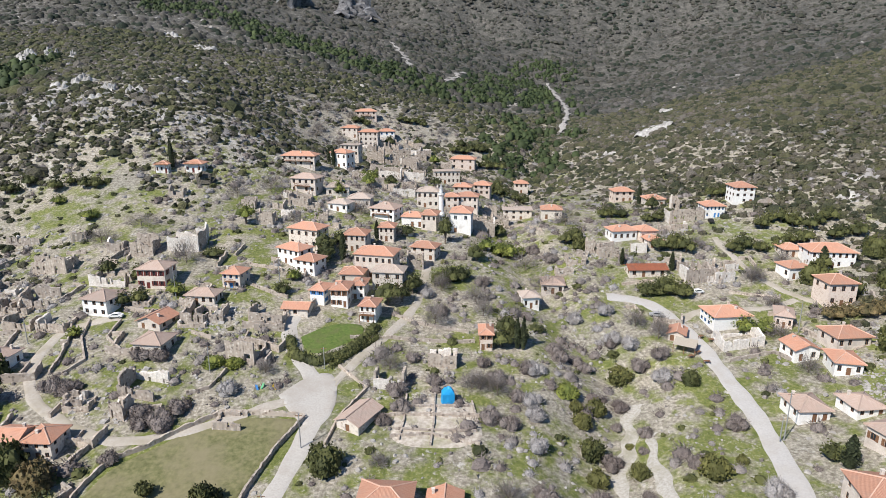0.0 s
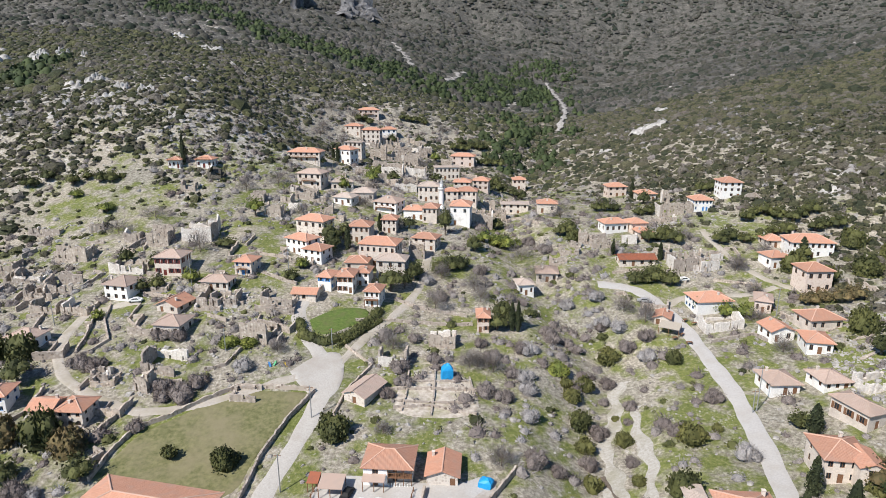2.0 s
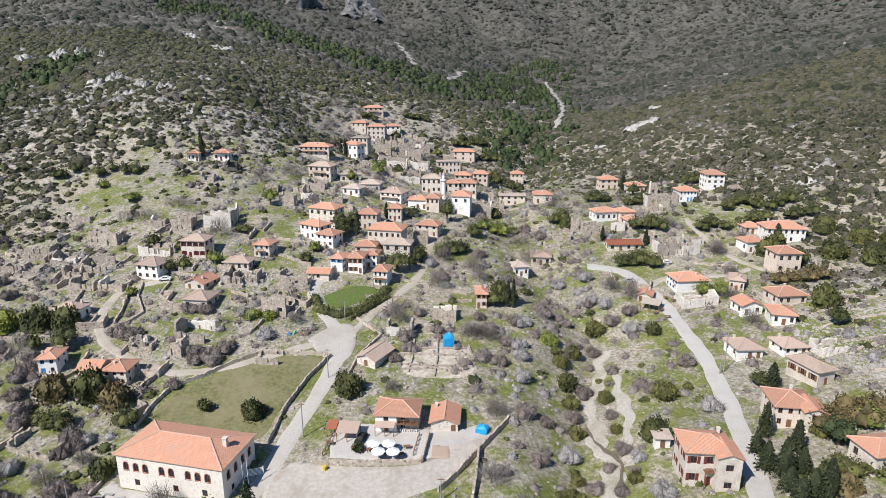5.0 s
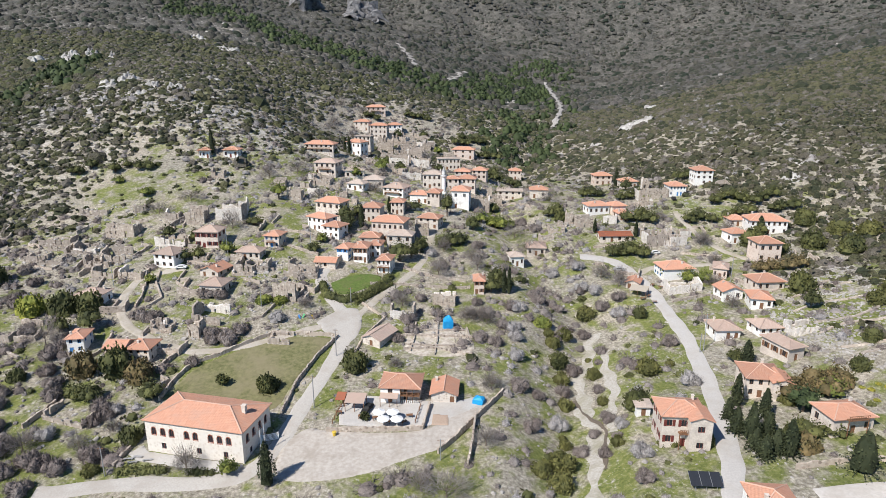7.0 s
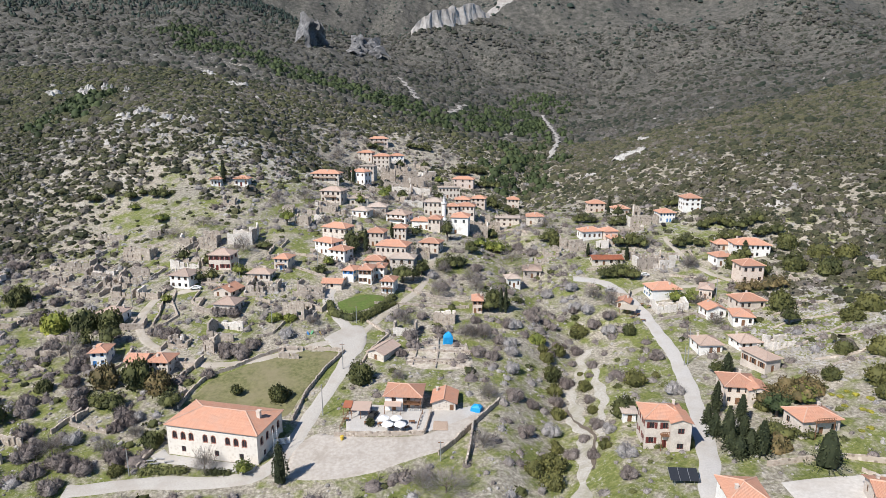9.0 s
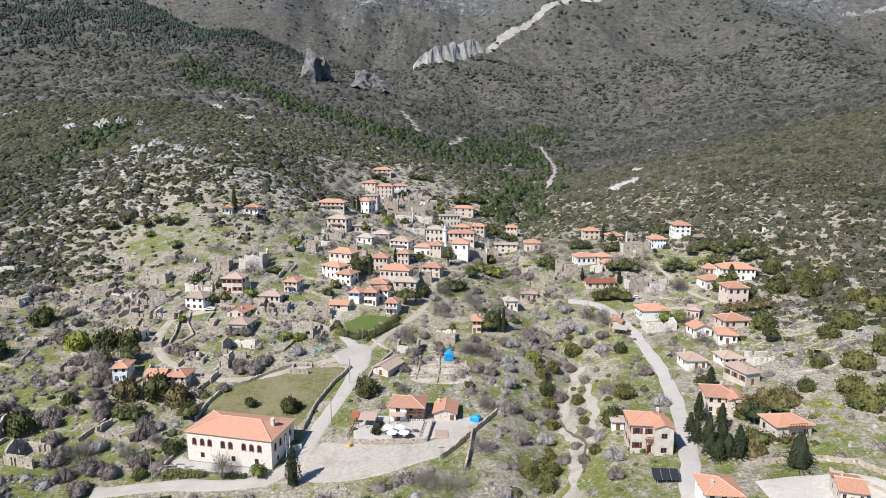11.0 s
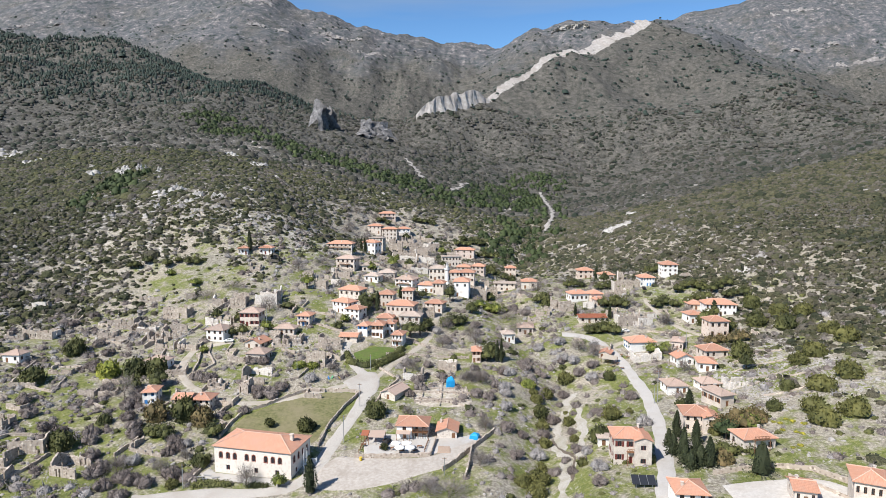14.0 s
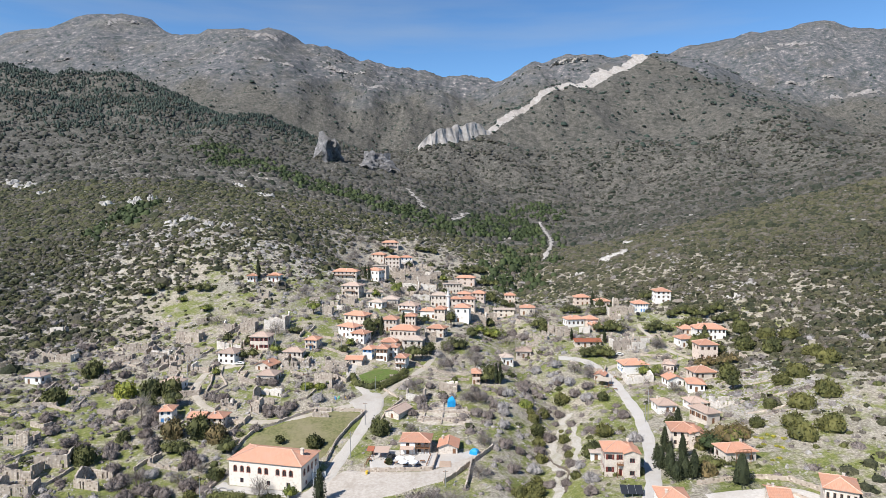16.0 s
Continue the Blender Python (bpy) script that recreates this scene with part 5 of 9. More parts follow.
ruin(-155.6, 193.2, 0, 12.9, 7.0, 3.5, 65, missing=(3,))
ruin(-141.8, 185.1, 5, 10.5, 7.0, 3.0, 66)
ruin(-160.5, 129.7, 0, 8.9, 7.0, 2.2, 67, missing=(1,))
ruin(-82.7, 167.5, 0, 6.9, 5.5, 2.1, 68, missing=(2,))
ruin(-96.5, 176.8, 5, 6.1, 4.9, 1.9, 69)
ruin(-71.5, 164.0, 0, 8.0, 6.4, 1.8, 70, missing=(2,))
ruin(-64.5, 167.7, 0, 6.1, 4.9, 1.9, 71, missing=(1,))
ruin(-139.7, 185.7, 0, 8.8, 7.0, 3.1, 72)
ruin(-151.6, 189.1, 0, 8.9, 7.0, 2.6, 73, missing=(3,))
ruin(-148.0, 177.3, 5, 8.1, 6.5, 2.5, 74, missing=(2,))
ruin(-127.9, 173.5, 0, 7.5, 6.0, 2.4, 75)
ruin(76.4, 207.4, 0, 7.1, 5.7, 2.7, 76, missing=(2,))
ruin(-49.0, 399.6, -12, 9.6, 5.8, 4.6, 100, missing=(2,))
ruin(-44.6, 405.6, -4, 8.2, 5.7, 4.8, 101, missing=(1,))
ruin(-38.7, 404.9, 6, 8.2, 6.6, 5.1, 102, missing=(3,))
ruin(-33.0, 406.4, -20, 8.9, 8.0, 4.6, 103, missing=(2, 3))
ruin(-26.7, 410.4, 10, 8.3, 5.0, 4.9, 104, missing=(1, 2))
ruin(-21.7, 415.1, -12, 7.6, 5.3, 4.8, 105, missing=(2,))
ruin(-15.6, 410.3, -4, 8.3, 6.6, 4.6, 106, missing=(1,))
ruin(-11.6, 398.7, 6, 8.0, 7.2, 4.7, 107, missing=(3,))
ruin(-17.8, 400.1, -20, 7.3, 4.4, 4.6, 108, missing=(2, 3))
ruin(-24.5, 397.3, 10, 8.0, 5.6, 4.4, 109, missing=(1, 2))
ruin(-29.1, 381.0, -12, 8.4, 6.7, 4.9, 110, missing=(2,))
ruin(-37.0, 392.6, -4, 7.9, 7.1, 4.9, 111, missing=(1,))
ruin(-42.8, 380.5, 6, 7.7, 4.6, 4.2, 112, missing=(3,))
ruin(-43.9, 354.8, -20, 6.6, 4.6, 3.9, 113, missing=(2, 3))
ruin(-34.9, 330.1, 10, 7.3, 5.8, 4.6, 114, missing=(1, 2))
ruin(-23.1, 324.3, -12, 7.2, 6.5, 4.0, 115, missing=(2,))
ruin(-12.9, 336.2, -4, 6.8, 4.1, 4.0, 116, missing=(1,))
ruin(-16.3, 296.2, 6, 7.1, 5.0, 4.5, 117, missing=(3,))
ruin(-24.8, 287.3, -20, 6.4, 5.1, 3.5, 118, missing=(2, 3))
ruin(-31.1, 292.4, 10, 6.5, 5.9, 3.9, 119, missing=(1, 2))
ruin(-34.4, 279.3, -12, 5.7, 3.4, 3.7, 120, missing=(2,))
ruin(-65.0, 259.1, -4, 5.4, 3.8, 3.0, 121, missing=(1,))
ruin(-59.3, 259.0, 6, 4.9, 3.9, 3.0, 122, missing=(3,))
ruin(-66.9, 247.1, -20, 5.2, 4.7, 3.5, 123, missing=(2, 3))
ruin(-67.5, 236.9, 10, 5.5, 3.3, 3.0, 124, missing=(1, 2))
ruin(-61.7, 240.4, -12, 5.1, 3.6, 3.1, 125, missing=(2,))
ruin(-54.0, 250.8, -4, 5.2, 4.2, 3.5, 126, missing=(1,))
ruin(-48.6, 241.2, 6, 5.5, 5.0, 3.0, 127, missing=(3,))
ruin(-42.7, 235.4, -20, 4.9, 2.9, 3.0, 128, missing=(2, 3))
ruin(-20.8, 267.4, 10, 5.5, 3.8, 3.6, 129, missing=(1, 2))
ruin(-14.1, 235.2, -12, 4.4, 3.5, 2.4, 130, missing=(2,))
ruin(21.7, 278.7, -4, 5.7, 5.1, 3.4, 131, missing=(1,))
ruin(15.9, 258.2, 6, 5.8, 3.5, 3.8, 132, missing=(3,))
ruin(31.8, 296.0, -20, 6.1, 4.3, 3.4, 133, missing=(2, 3))
ruin(40.3, 277.8, 10, 6.3, 5.0, 3.8, 134, missing=(1, 2))
ruin(72.4, 221.3, -12, 5.7, 5.1, 3.7, 135, missing=(2,))
ruin(88.5, 238.6, -4, 5.7, 3.4, 3.1, 136, missing=(1,))
ruin(93.9, 238.3, 6, 5.3, 3.7, 3.2, 137, missing=(3,))
ruin(81.2, 210.3, -20, 5.5, 4.4, 3.6, 138, missing=(2, 3))
ruin(84.6, 205.9, 10, 5.9, 5.3, 3.2, 139, missing=(1, 2))
ruin(91.4, 205.8, -12, 5.5, 3.3, 3.3, 140, missing=(2,))
ruin(90.7, 197.9, -4, 5.0, 3.5, 3.4, 141, missing=(1,))
ruin(99.7, 204.7, 6, 4.7, 3.8, 2.6, 142, missing=(3,))
ruin(51.2, 219.8, -20, 4.3, 3.9, 2.7, 143, missing=(2, 3))
ruin(-47.5, 225.8, 10, 4.8, 2.9, 3.2, 144, missing=(1, 2))

# ---- field and terrace walls ----
stone_wall([(-9.4, 134.3), (6.3, 135.3)], 0.6)
stone_wall([(-9.0, 138.8), (-9.1, 129.3), (-10.0, 122.3)], 0.6)
stone_wall([(-2.0, 139.4), (-2.1, 129.5), (-2.8, 120.6)], 0.6)
stone_wall([(7.1, 137.2), (8.1, 129.0)], 0.6)
stone_wall([(-10.9, 125.9), (7.9, 125.9)], 0.6)
stone_wall([(-5.0, 86.4), (-4.2, 91.0), (-3.6, 95.8)], 1.4)
stone_wall([(-32.3, 129.0), (-36.8, 118.7), (-39.9, 106.8), (-40.9, 94.1)], 1.3)
stone_wall([(-32.5, 129.5), (-42.5, 130.2), (-52.6, 130.4)], 1.2)
stone_wall([(-52.7, 129.8), (-59.8, 124.6), (-65.7, 119.5), (-71.1, 116.3), (-73.8, 108.8), (-74.7, 100.7)], 1.2)
stone_wall([(-28.2, 87.0), (-16.9, 86.4), (-5.0, 86.4)], 1.2)
stone_wall([(15.5, 101.2), (9.1, 91.6), (3.3, 82.7), (-1.2, 76.9)], 1.6)
stone_wall([(8.0, 91.7), (6.6, 79.5), (5.3, 71.5)], 1.6)
stone_wall([(-75.2, 77.0), (-74.2, 83.6), (-73.8, 87.5)], 1.1)
stone_wall([(-108.0, 169.1), (-103.7, 158.3), (-101.7, 150.5), (-101.4, 145.6)], 1.2)
stone_wall([(-102.8, 168.7), (-100.9, 160.4), (-94.6, 150.1), (-97.7, 144.8)], 1.0)
stone_wall([(-93.1, 167.7), (-93.3, 159.5), (-86.5, 153.5)], 1.0)
stone_wall([(-54.7, 162.1), (-54.3, 149.9), (-58.0, 139.0), (-62.8, 136.7)], 1.0)
stone_wall([(-26.2, 162.2), (-15.1, 163.4), (2.6, 163.4), (9.1, 164.1)], 1.0)
stone_wall([(-75.4, 195.7), (-65.4, 200.0), (-53.5, 197.7)], 1.2)
stone_wall([(-64.2, 189.2), (-53.6, 183.1), (-47.8, 180.6)], 1.2)
stone_wall([(-14.4, 175.7), (-7.4, 172.3), (7.6, 169.0)], 1.0)
stone_wall([(23.8, 265.2), (33.6, 264.7), (40.5, 245.6)], 1.0)
stone_wall([(60.3, 198.9), (70.1, 199.8), (73.4, 192.5)], 1.0)
stone_wall([(87.6, 206.0), (78.7, 197.1), (83.4, 189.6)], 1.0)
stone_wall([(92.9, 190.6), (100.7, 187.8), (106.4, 184.8)], 1.0)
stone_wall([(77.5, 153.9), (90.2, 155.3), (92.1, 150.3)], 1.0)
stone_wall([(-27.4, 149.2), (-19.0, 140.4), (-24.4, 129.5), (-26.1, 120.4)], 0.8)
stone_wall([(-16.5, 130.0), (-8.6, 131.3), (8.9, 131.4)], 0.9)
stone_wall([(-12.0, 123.3), (-3.1, 124.5), (8.3, 121.3)], 0.8)
stone_wall([(-167.8, 122.6), (-159.4, 129.8), (-146.6, 127.2)], 1.0)
stone_wall([(-146.1, 89.1), (-141.9, 97.0), (-133.5, 99.1)], 1.0)
stone_wall([(-127.6, 75.5), (-124.8, 82.2), (-123.2, 88.7)], 1.0)
stone_wall([(-103.8, 89.7), (-101.9, 96.0), (-101.1, 99.5)], 1.4)
stone_wall([(-20.4, 364.2), (-17.8, 370.3), (-21.5, 371.9)], 2.1, 0.6, "broken low rubble wall of a ruined garden")
stone_wall([(-57.2, 164.5), (-51.3, 165.2), (-51.7, 168.7)], 2.1, 0.6, "broken low rubble wall of a ruined garden")
stone_wall([(-30.2, 364.4), (-30.7, 368.4)], 1.9, 0.6, "broken low rubble wall of a ruined garden")
stone_wall([(-85.6, 116.7), (-84.7, 122.6), (-88.3, 123.1)], 2.3, 0.6, "broken low rubble wall of a ruined garden")
stone_wall([(-46.4, 315.3), (-37.8, 314.8), (-37.5, 320.0)], 1.2, 0.6, "broken low rubble wall of a ruined garden")
stone_wall([(102.8, 167.9), (102.9, 175.5), (98.3, 175.6)], 1.5, 0.6, "broken low rubble wall of a ruined garden")
stone_wall([(-163.5, 128.7), (-155.3, 130.0), (-156.0, 134.9)], 2.0, 0.6, "broken low rubble wall of a ruined garden")
stone_wall([(-50.1, 163.9), (-45.4, 164.2), (-45.6, 167.0)], 1.4, 0.6, "broken low rubble wall of a ruined garden")
stone_wall([(-120.0, 155.8), (-121.2, 164.1), (-126.2, 163.4)], 1.3, 0.6, "broken low rubble wall of a ruined garden")
stone_wall([(-168.5, 143.9), (-169.3, 152.4), (-174.4, 151.9)], 0.9, 0.6, "broken low rubble wall of a ruined garden")
stone_wall([(-92.0, 129.4), (-91.5, 132.8)], 1.6, 0.6, "broken low rubble wall of a ruined garden")
stone_wall([(92.5, 196.6), (94.1, 203.2), (90.2, 204.2)], 1.8, 0.6, "broken low rubble wall of a ruined garden")
stone_wall([(-154.1, 113.5), (-148.4, 112.3), (-147.6, 115.7)], 1.9, 0.6, "broken low rubble wall of a ruined garden")
stone_wall([(142.3, 209.6), (145.9, 208.1)], 1.3, 0.6, "broken low rubble wall of a ruined garden")
stone_wall([(-108.4, 144.7), (-108.4, 148.8), (-110.9, 148.8)], 1.3, 0.6, "broken low rubble wall of a ruined garden")
stone_wall([(-52.3, 194.2), (-45.5, 194.6), (-45.8, 198.7)], 1.3, 0.6, "broken low rubble wall of a ruined garden")
stone_wall([(11.4, 292.8), (12.3, 300.9), (7.5, 301.4)], 2.0, 0.6, "broken low rubble wall of a ruined garden")
stone_wall([(104.1, 156.9), (103.2, 165.7)], 1.4, 0.6, "broken low rubble wall of a ruined garden")
stone_wall([(134.8, 244.8), (134.9, 252.8), (130.1, 252.8)], 2.0, 0.6, "broken low rubble wall of a ruined garden")
stone_wall([(10.6, 344.8), (18.2, 343.1), (19.1, 347.6)], 2.3, 0.6, "broken low rubble wall of a ruined garden")
stone_wall([(-135.8, 172.8), (-136.1, 179.5)], 1.5, 0.6, "broken low rubble wall of a ruined garden")
stone_wall([(-133.1, 136.6), (-125.6, 135.4)], 1.8, 0.6, "broken low rubble wall of a ruined garden")
stone_wall([(-40.8, 174.5), (-38.2, 180.7), (-41.9, 182.3)], 1.9, 0.6, "broken low rubble wall of a ruined garden")
stone_wall([(-113.6, 203.7), (-109.8, 211.6), (-114.6, 213.9)], 2.1, 0.6, "broken low rubble wall of a ruined garden")
stone_wall([(-129.4, 121.1), (-122.6, 118.0)], 1.0, 0.6, "broken low rubble wall of a ruined garden")
stone_wall([(-40.6, 355.1), (-38.2, 361.2)], 1.7, 0.6, "broken low rubble wall of a ruined garden")
stone_wall([(134.6, 169.4), (133.9, 175.4)], 1.9, 0.6, "broken low rubble wall of a ruined garden")
stone_wall([(-166.9, 194.4), (-161.3, 192.8)], 1.4, 0.6, "broken low rubble wall of a ruined garden")
stone_wall([(-108.3, 204.3), (-108.6, 213.2)], 1.3, 0.6, "broken low rubble wall of a ruined garden")
stone_wall([(-44.6, 204.5), (-43.3, 208.9), (-45.9, 209.7)], 1.8, 0.6, "broken low rubble wall of a ruined garden")
stone_wall([(-5.8, 291.6), (-1.3, 291.9)], 1.3, 0.6, "broken low rubble wall of a ruined garden")
stone_wall([(-162.8, 195.5), (-158.6, 194.0)], 1.5, 0.6, "broken low rubble wall of a ruined garden")
stone_wall([(-103.1, 155.0), (-103.5, 158.2), (-105.4, 157.9)], 1.5, 0.6, "broken low rubble wall of a ruined garden")
stone_wall([(-76.6, 103.3), (-74.9, 107.4), (-77.3, 108.4)], 2.0, 0.6, "broken low rubble wall of a ruined garden")
stone_wall([(-46.3, 147.3), (-45.5, 151.1)], 2.2, 0.6, "broken low rubble wall of a ruined garden")
stone_wall([(-75.3, 198.0), (-74.6, 206.0), (-79.4, 206.5)], 2.0, 0.6, "broken low rubble wall of a ruined garden")
stone_wall([(-92.3, 195.1), (-92.2, 199.6), (-94.9, 199.7)], 1.3, 0.6, "broken low rubble wall of a ruined garden")
stone_wall([(-53.5, 163.6), (-45.0, 163.7)], 2.2, 0.6, "broken low rubble wall of a ruined garden")
stone_wall([(-71.8, 206.6), (-70.5, 213.7)], 1.2, 0.6, "broken low rubble wall of a ruined garden")
stone_wall([(-115.0, 203.2), (-110.8, 202.7)], 1.6, 0.6, "broken low rubble wall of a ruined garden")
stone_wall([(-176.8, 151.9), (-171.2, 152.8)], 2.3, 0.6, "broken low rubble wall of a ruined garden")
stone_wall([(-85.2, 121.2), (-77.2, 120.1), (-76.5, 125.0)], 2.0, 0.6, "broken low rubble wall of a ruined garden")
stone_wall([(-14.7, 339.5), (-9.8, 338.9)], 1.0, 0.6, "broken low rubble wall of a ruined garden")
stone_wall([(-70.3, 161.5), (-63.8, 158.8)], 1.1, 0.6, "broken low rubble wall of a ruined garden")
stone_wall([(-184.5, 207.7), (-184.2, 212.3), (-186.9, 212.4)], 1.5, 0.6, "broken low rubble wall of a ruined garden")
stone_wall([(64.1, 176.2), (71.5, 173.4), (73.2, 177.9)], 1.9, 0.6, "broken low rubble wall of a ruined garden")
stone_wall([(-90.7, 153.3), (-83.3, 152.3), (-82.7, 156.8)], 1.9, 0.6, "broken low rubble wall of a ruined garden")
stone_wall([(-74.6, 166.8), (-74.4, 175.1), (-79.4, 175.2)], 2.4, 0.6, "broken low rubble wall of a ruined garden")
stone_wall([(8.5, 262.5), (14.6, 260.8), (15.6, 264.5)], 2.3, 0.6, "broken low rubble wall of a ruined garden")
stone_wall([(-153.2, 176.2), (-145.3, 173.3), (-143.5, 178.1)], 0.8, 0.6, "broken low rubble wall of a ruined garden")
stone_wall([(-152.1, 202.8), (-149.8, 208.4)], 1.6, 0.6, "broken low rubble wall of a ruined garden")
stone_wall([(-110.9, 121.0), (-103.3, 117.5), (-101.2, 122.2)], 0.9, 0.6, "broken low rubble wall of a ruined garden")
stone_wall([(5.3, 353.5), (13.0, 353.6), (12.9, 358.3)], 1.7, 0.6, "broken low rubble wall of a ruined garden")
stone_wall([(131.7, 200.6), (131.8, 203.7), (129.9, 203.8)], 1.3, 0.6, "broken low rubble wall of a ruined garden")
stone_wall([(-49.2, 209.9), (-43.3, 207.2), (-41.7, 210.8)], 1.8, 0.6, "broken low rubble wall of a ruined garden")
stone_wall([(-164.4, 144.0), (-162.6, 151.0)], 0.9, 0.6, "broken low rubble wall of a ruined garden")
stone_wall([(-132.6, 210.6), (-125.8, 210.8)], 1.4, 0.6, "broken low rubble wall of a ruined garden")
stone_wall([(-147.1, 129.7), (-148.1, 137.6)], 1.1, 0.6, "broken low rubble wall of a ruined garden")
stone_wall([(-48.2, 156.0), (-44.2, 154.1), (-43.1, 156.5)], 2.2, 0.6, "broken low rubble wall of a ruined garden")
stone_wall([(84.9, 177.1), (91.0, 176.5)], 1.5, 0.6, "broken low rubble wall of a ruined garden")
stone_wall([(-23.2, 330.9), (-23.6, 334.5)], 2.2, 0.6, "broken low rubble wall of a ruined garden")
stone_wall([(-186.6, 155.6), (-182.4, 155.4), (-182.3, 158.0)], 1.4, 0.6, "broken low rubble wall of a ruined garden")
stone_wall([(-95.4, 178.3), (-94.8, 185.3), (-99.0, 185.7)], 1.6, 0.6, "broken low rubble wall of a ruined garden")
stone_wall([(130.5, 213.4), (136.7, 213.5), (136.6, 217.2)], 1.3, 0.6, "broken low rubble wall of a ruined garden")
stone_wall([(-94.8, 173.7), (-86.5, 171.6)], 1.4, 0.6, "broken low rubble wall of a ruined garden")
stone_wall([(-155.1, 185.1), (-150.5, 183.5)], 1.0, 0.6, "broken low rubble wall of a ruined garden")
stone_wall([(-100.8, 123.6), (-101.2, 130.1)], 1.4, 0.6, "broken low rubble wall of a ruined garden")
stone_wall([(-171.2, 119.4), (-165.8, 118.7), (-165.4, 121.9)], 1.1, 0.6, "broken low rubble wall of a ruined garden")
stone_wall([(-179.5, 106.1), (-176.0, 106.0), (-175.9, 108.1)], 2.3, 0.6, "broken low rubble wall of a ruined garden")
stone_wall([(-129.2, 126.5), (-123.1, 126.8), (-123.3, 130.4)], 2.0, 0.6, "broken low rubble wall of a ruined garden")
stone_wall([(-66.1, 125.9), (-67.3, 132.8), (-71.4, 132.1)], 0.9, 0.6, "broken low rubble wall of a ruined garden")
stone_wall([(-173.3, 115.6), (-172.9, 123.1)], 1.5, 0.6, "broken low rubble wall of a ruined garden")
stone_wall([(8.6, 255.3), (8.6, 263.1)], 1.5, 0.6, "broken low rubble wall of a ruined garden")
stone_wall([(108.2, 205.6), (108.4, 211.4), (104.9, 211.6)], 1.2, 0.6, "broken low rubble wall of a ruined garden")
stone_wall([(-186.3, 198.5), (-179.3, 199.6), (-180.0, 203.9)], 1.4, 0.6, "broken low rubble wall of a ruined garden")
stone_wall([(129.1, 174.8), (131.2, 179.8)], 2.4, 0.6, "broken low rubble wall of a ruined garden")
stone_wall([(0.6, 267.1), (4.3, 267.0), (4.4, 269.2)], 2.1, 0.6, "broken low rubble wall of a ruined garden")
stone_wall([(-111.3, 142.0), (-103.8, 143.2), (-104.6, 147.7)], 2.4, 0.6, "broken low rubble wall of a ruined garden")
stone_wall([(-47.2, 283.4), (-47.7, 292.2), (-53.0, 291.9)], 1.7, 0.6, "broken low rubble wall of a ruined garden")
stone_wall([(123.7, 203.9), (129.6, 203.6)], 2.1, 0.6, "broken low rubble wall of a ruined garden")
stone_wall([(-137.2, 127.4), (-130.7, 126.3), (-130.0, 130.3)], 2.1, 0.6, "broken low rubble wall of a ruined garden")
stone_wall([(-163.7, 121.3), (-157.6, 118.8)], 1.4, 0.6, "broken low rubble wall of a ruined garden")
stone_wall([(-131.9, 167.3), (-129.8, 171.9), (-132.6, 173.1)], 2.0, 0.6, "broken low rubble wall of a ruined garden")
stone_wall([(-56.8, 199.8), (-56.4, 203.6), (-58.7, 203.9)], 1.8, 0.6, "broken low rubble wall of a ruined garden")
stone_wall([(-80.7, 112.7), (-78.0, 119.5), (-82.1, 121.1)], 1.6, 0.6, "broken low rubble wall of a ruined garden")
stone_wall([(-72.3, 177.8), (-72.5, 184.5), (-76.5, 184.3)], 1.9, 0.6, "broken low rubble wall of a ruined garden")
stone_wall([(-87.8, 121.8), (-82.1, 120.8), (-81.5, 124.3)], 1.1, 0.6, "broken low rubble wall of a ruined garden")
stone_wall([(-89.3, 155.5), (-89.2, 160.9), (-92.4, 160.9)], 1.5, 0.6, "broken low rubble wall of a ruined garden")
stone_wall([(61.3, 180.3), (60.6, 184.6), (58.0, 184.2)], 1.1, 0.6, "broken low rubble wall of a ruined garden")
stone_wall([(-158.9, 146.1), (-157.9, 150.2), (-160.4, 150.8)], 1.4, 0.6, "broken low rubble wall of a ruined garden")
stone_wall([(-118.0, 180.3), (-114.6, 187.5), (-118.9, 189.6)], 1.3, 0.6, "broken low rubble wall of a ruined garden")
stone_wall([(-183.2, 119.1), (-183.2, 124.9)], 1.9, 0.6, "broken low rubble wall of a ruined garden")

stone_wall([(104.0, 101.0), (109.2, 103.0), (114.4, 102.8), (119.6, 101.4), (124.8, 101.6)], 0.4, 0.9, "low broken dry-stone terrace edge on the stony slope")
stone_wall([(106.0, 107.9), (111.2, 106.6), (116.5, 105.9), (121.7, 107.6), (126.8, 109.9)], 0.4, 0.9, "low broken dry-stone terrace edge on the stony slope")
stone_wall([(105.6, 117.0), (110.8, 119.0), (116.0, 118.8), (121.2, 117.4), (126.4, 117.6)], 0.4, 0.9, "low broken dry-stone terrace edge on the stony slope")
stone_wall([(107.7, 123.9), (112.9, 122.6), (118.1, 121.9), (123.2, 123.6), (128.5, 125.9)], 0.4, 0.9, "low broken dry-stone terrace edge on the stony slope")
stone_wall([(107.2, 133.6), (112.5, 135.6), (117.7, 135.3), (122.8, 133.9), (128.1, 134.1)], 0.4, 0.9, "low broken dry-stone terrace edge on the stony slope")
stone_wall([(111.4, 143.6), (116.6, 144.4), (121.8, 146.8), (127.0, 148.0), (132.2, 147.0)], 0.4, 0.9, "low broken dry-stone terrace edge on the stony slope")
stone_wall([(109.0, 151.1), (114.2, 153.1), (119.4, 152.8), (124.6, 151.3), (129.8, 151.6)], 0.4, 0.9, "low broken dry-stone terrace edge on the stony slope")


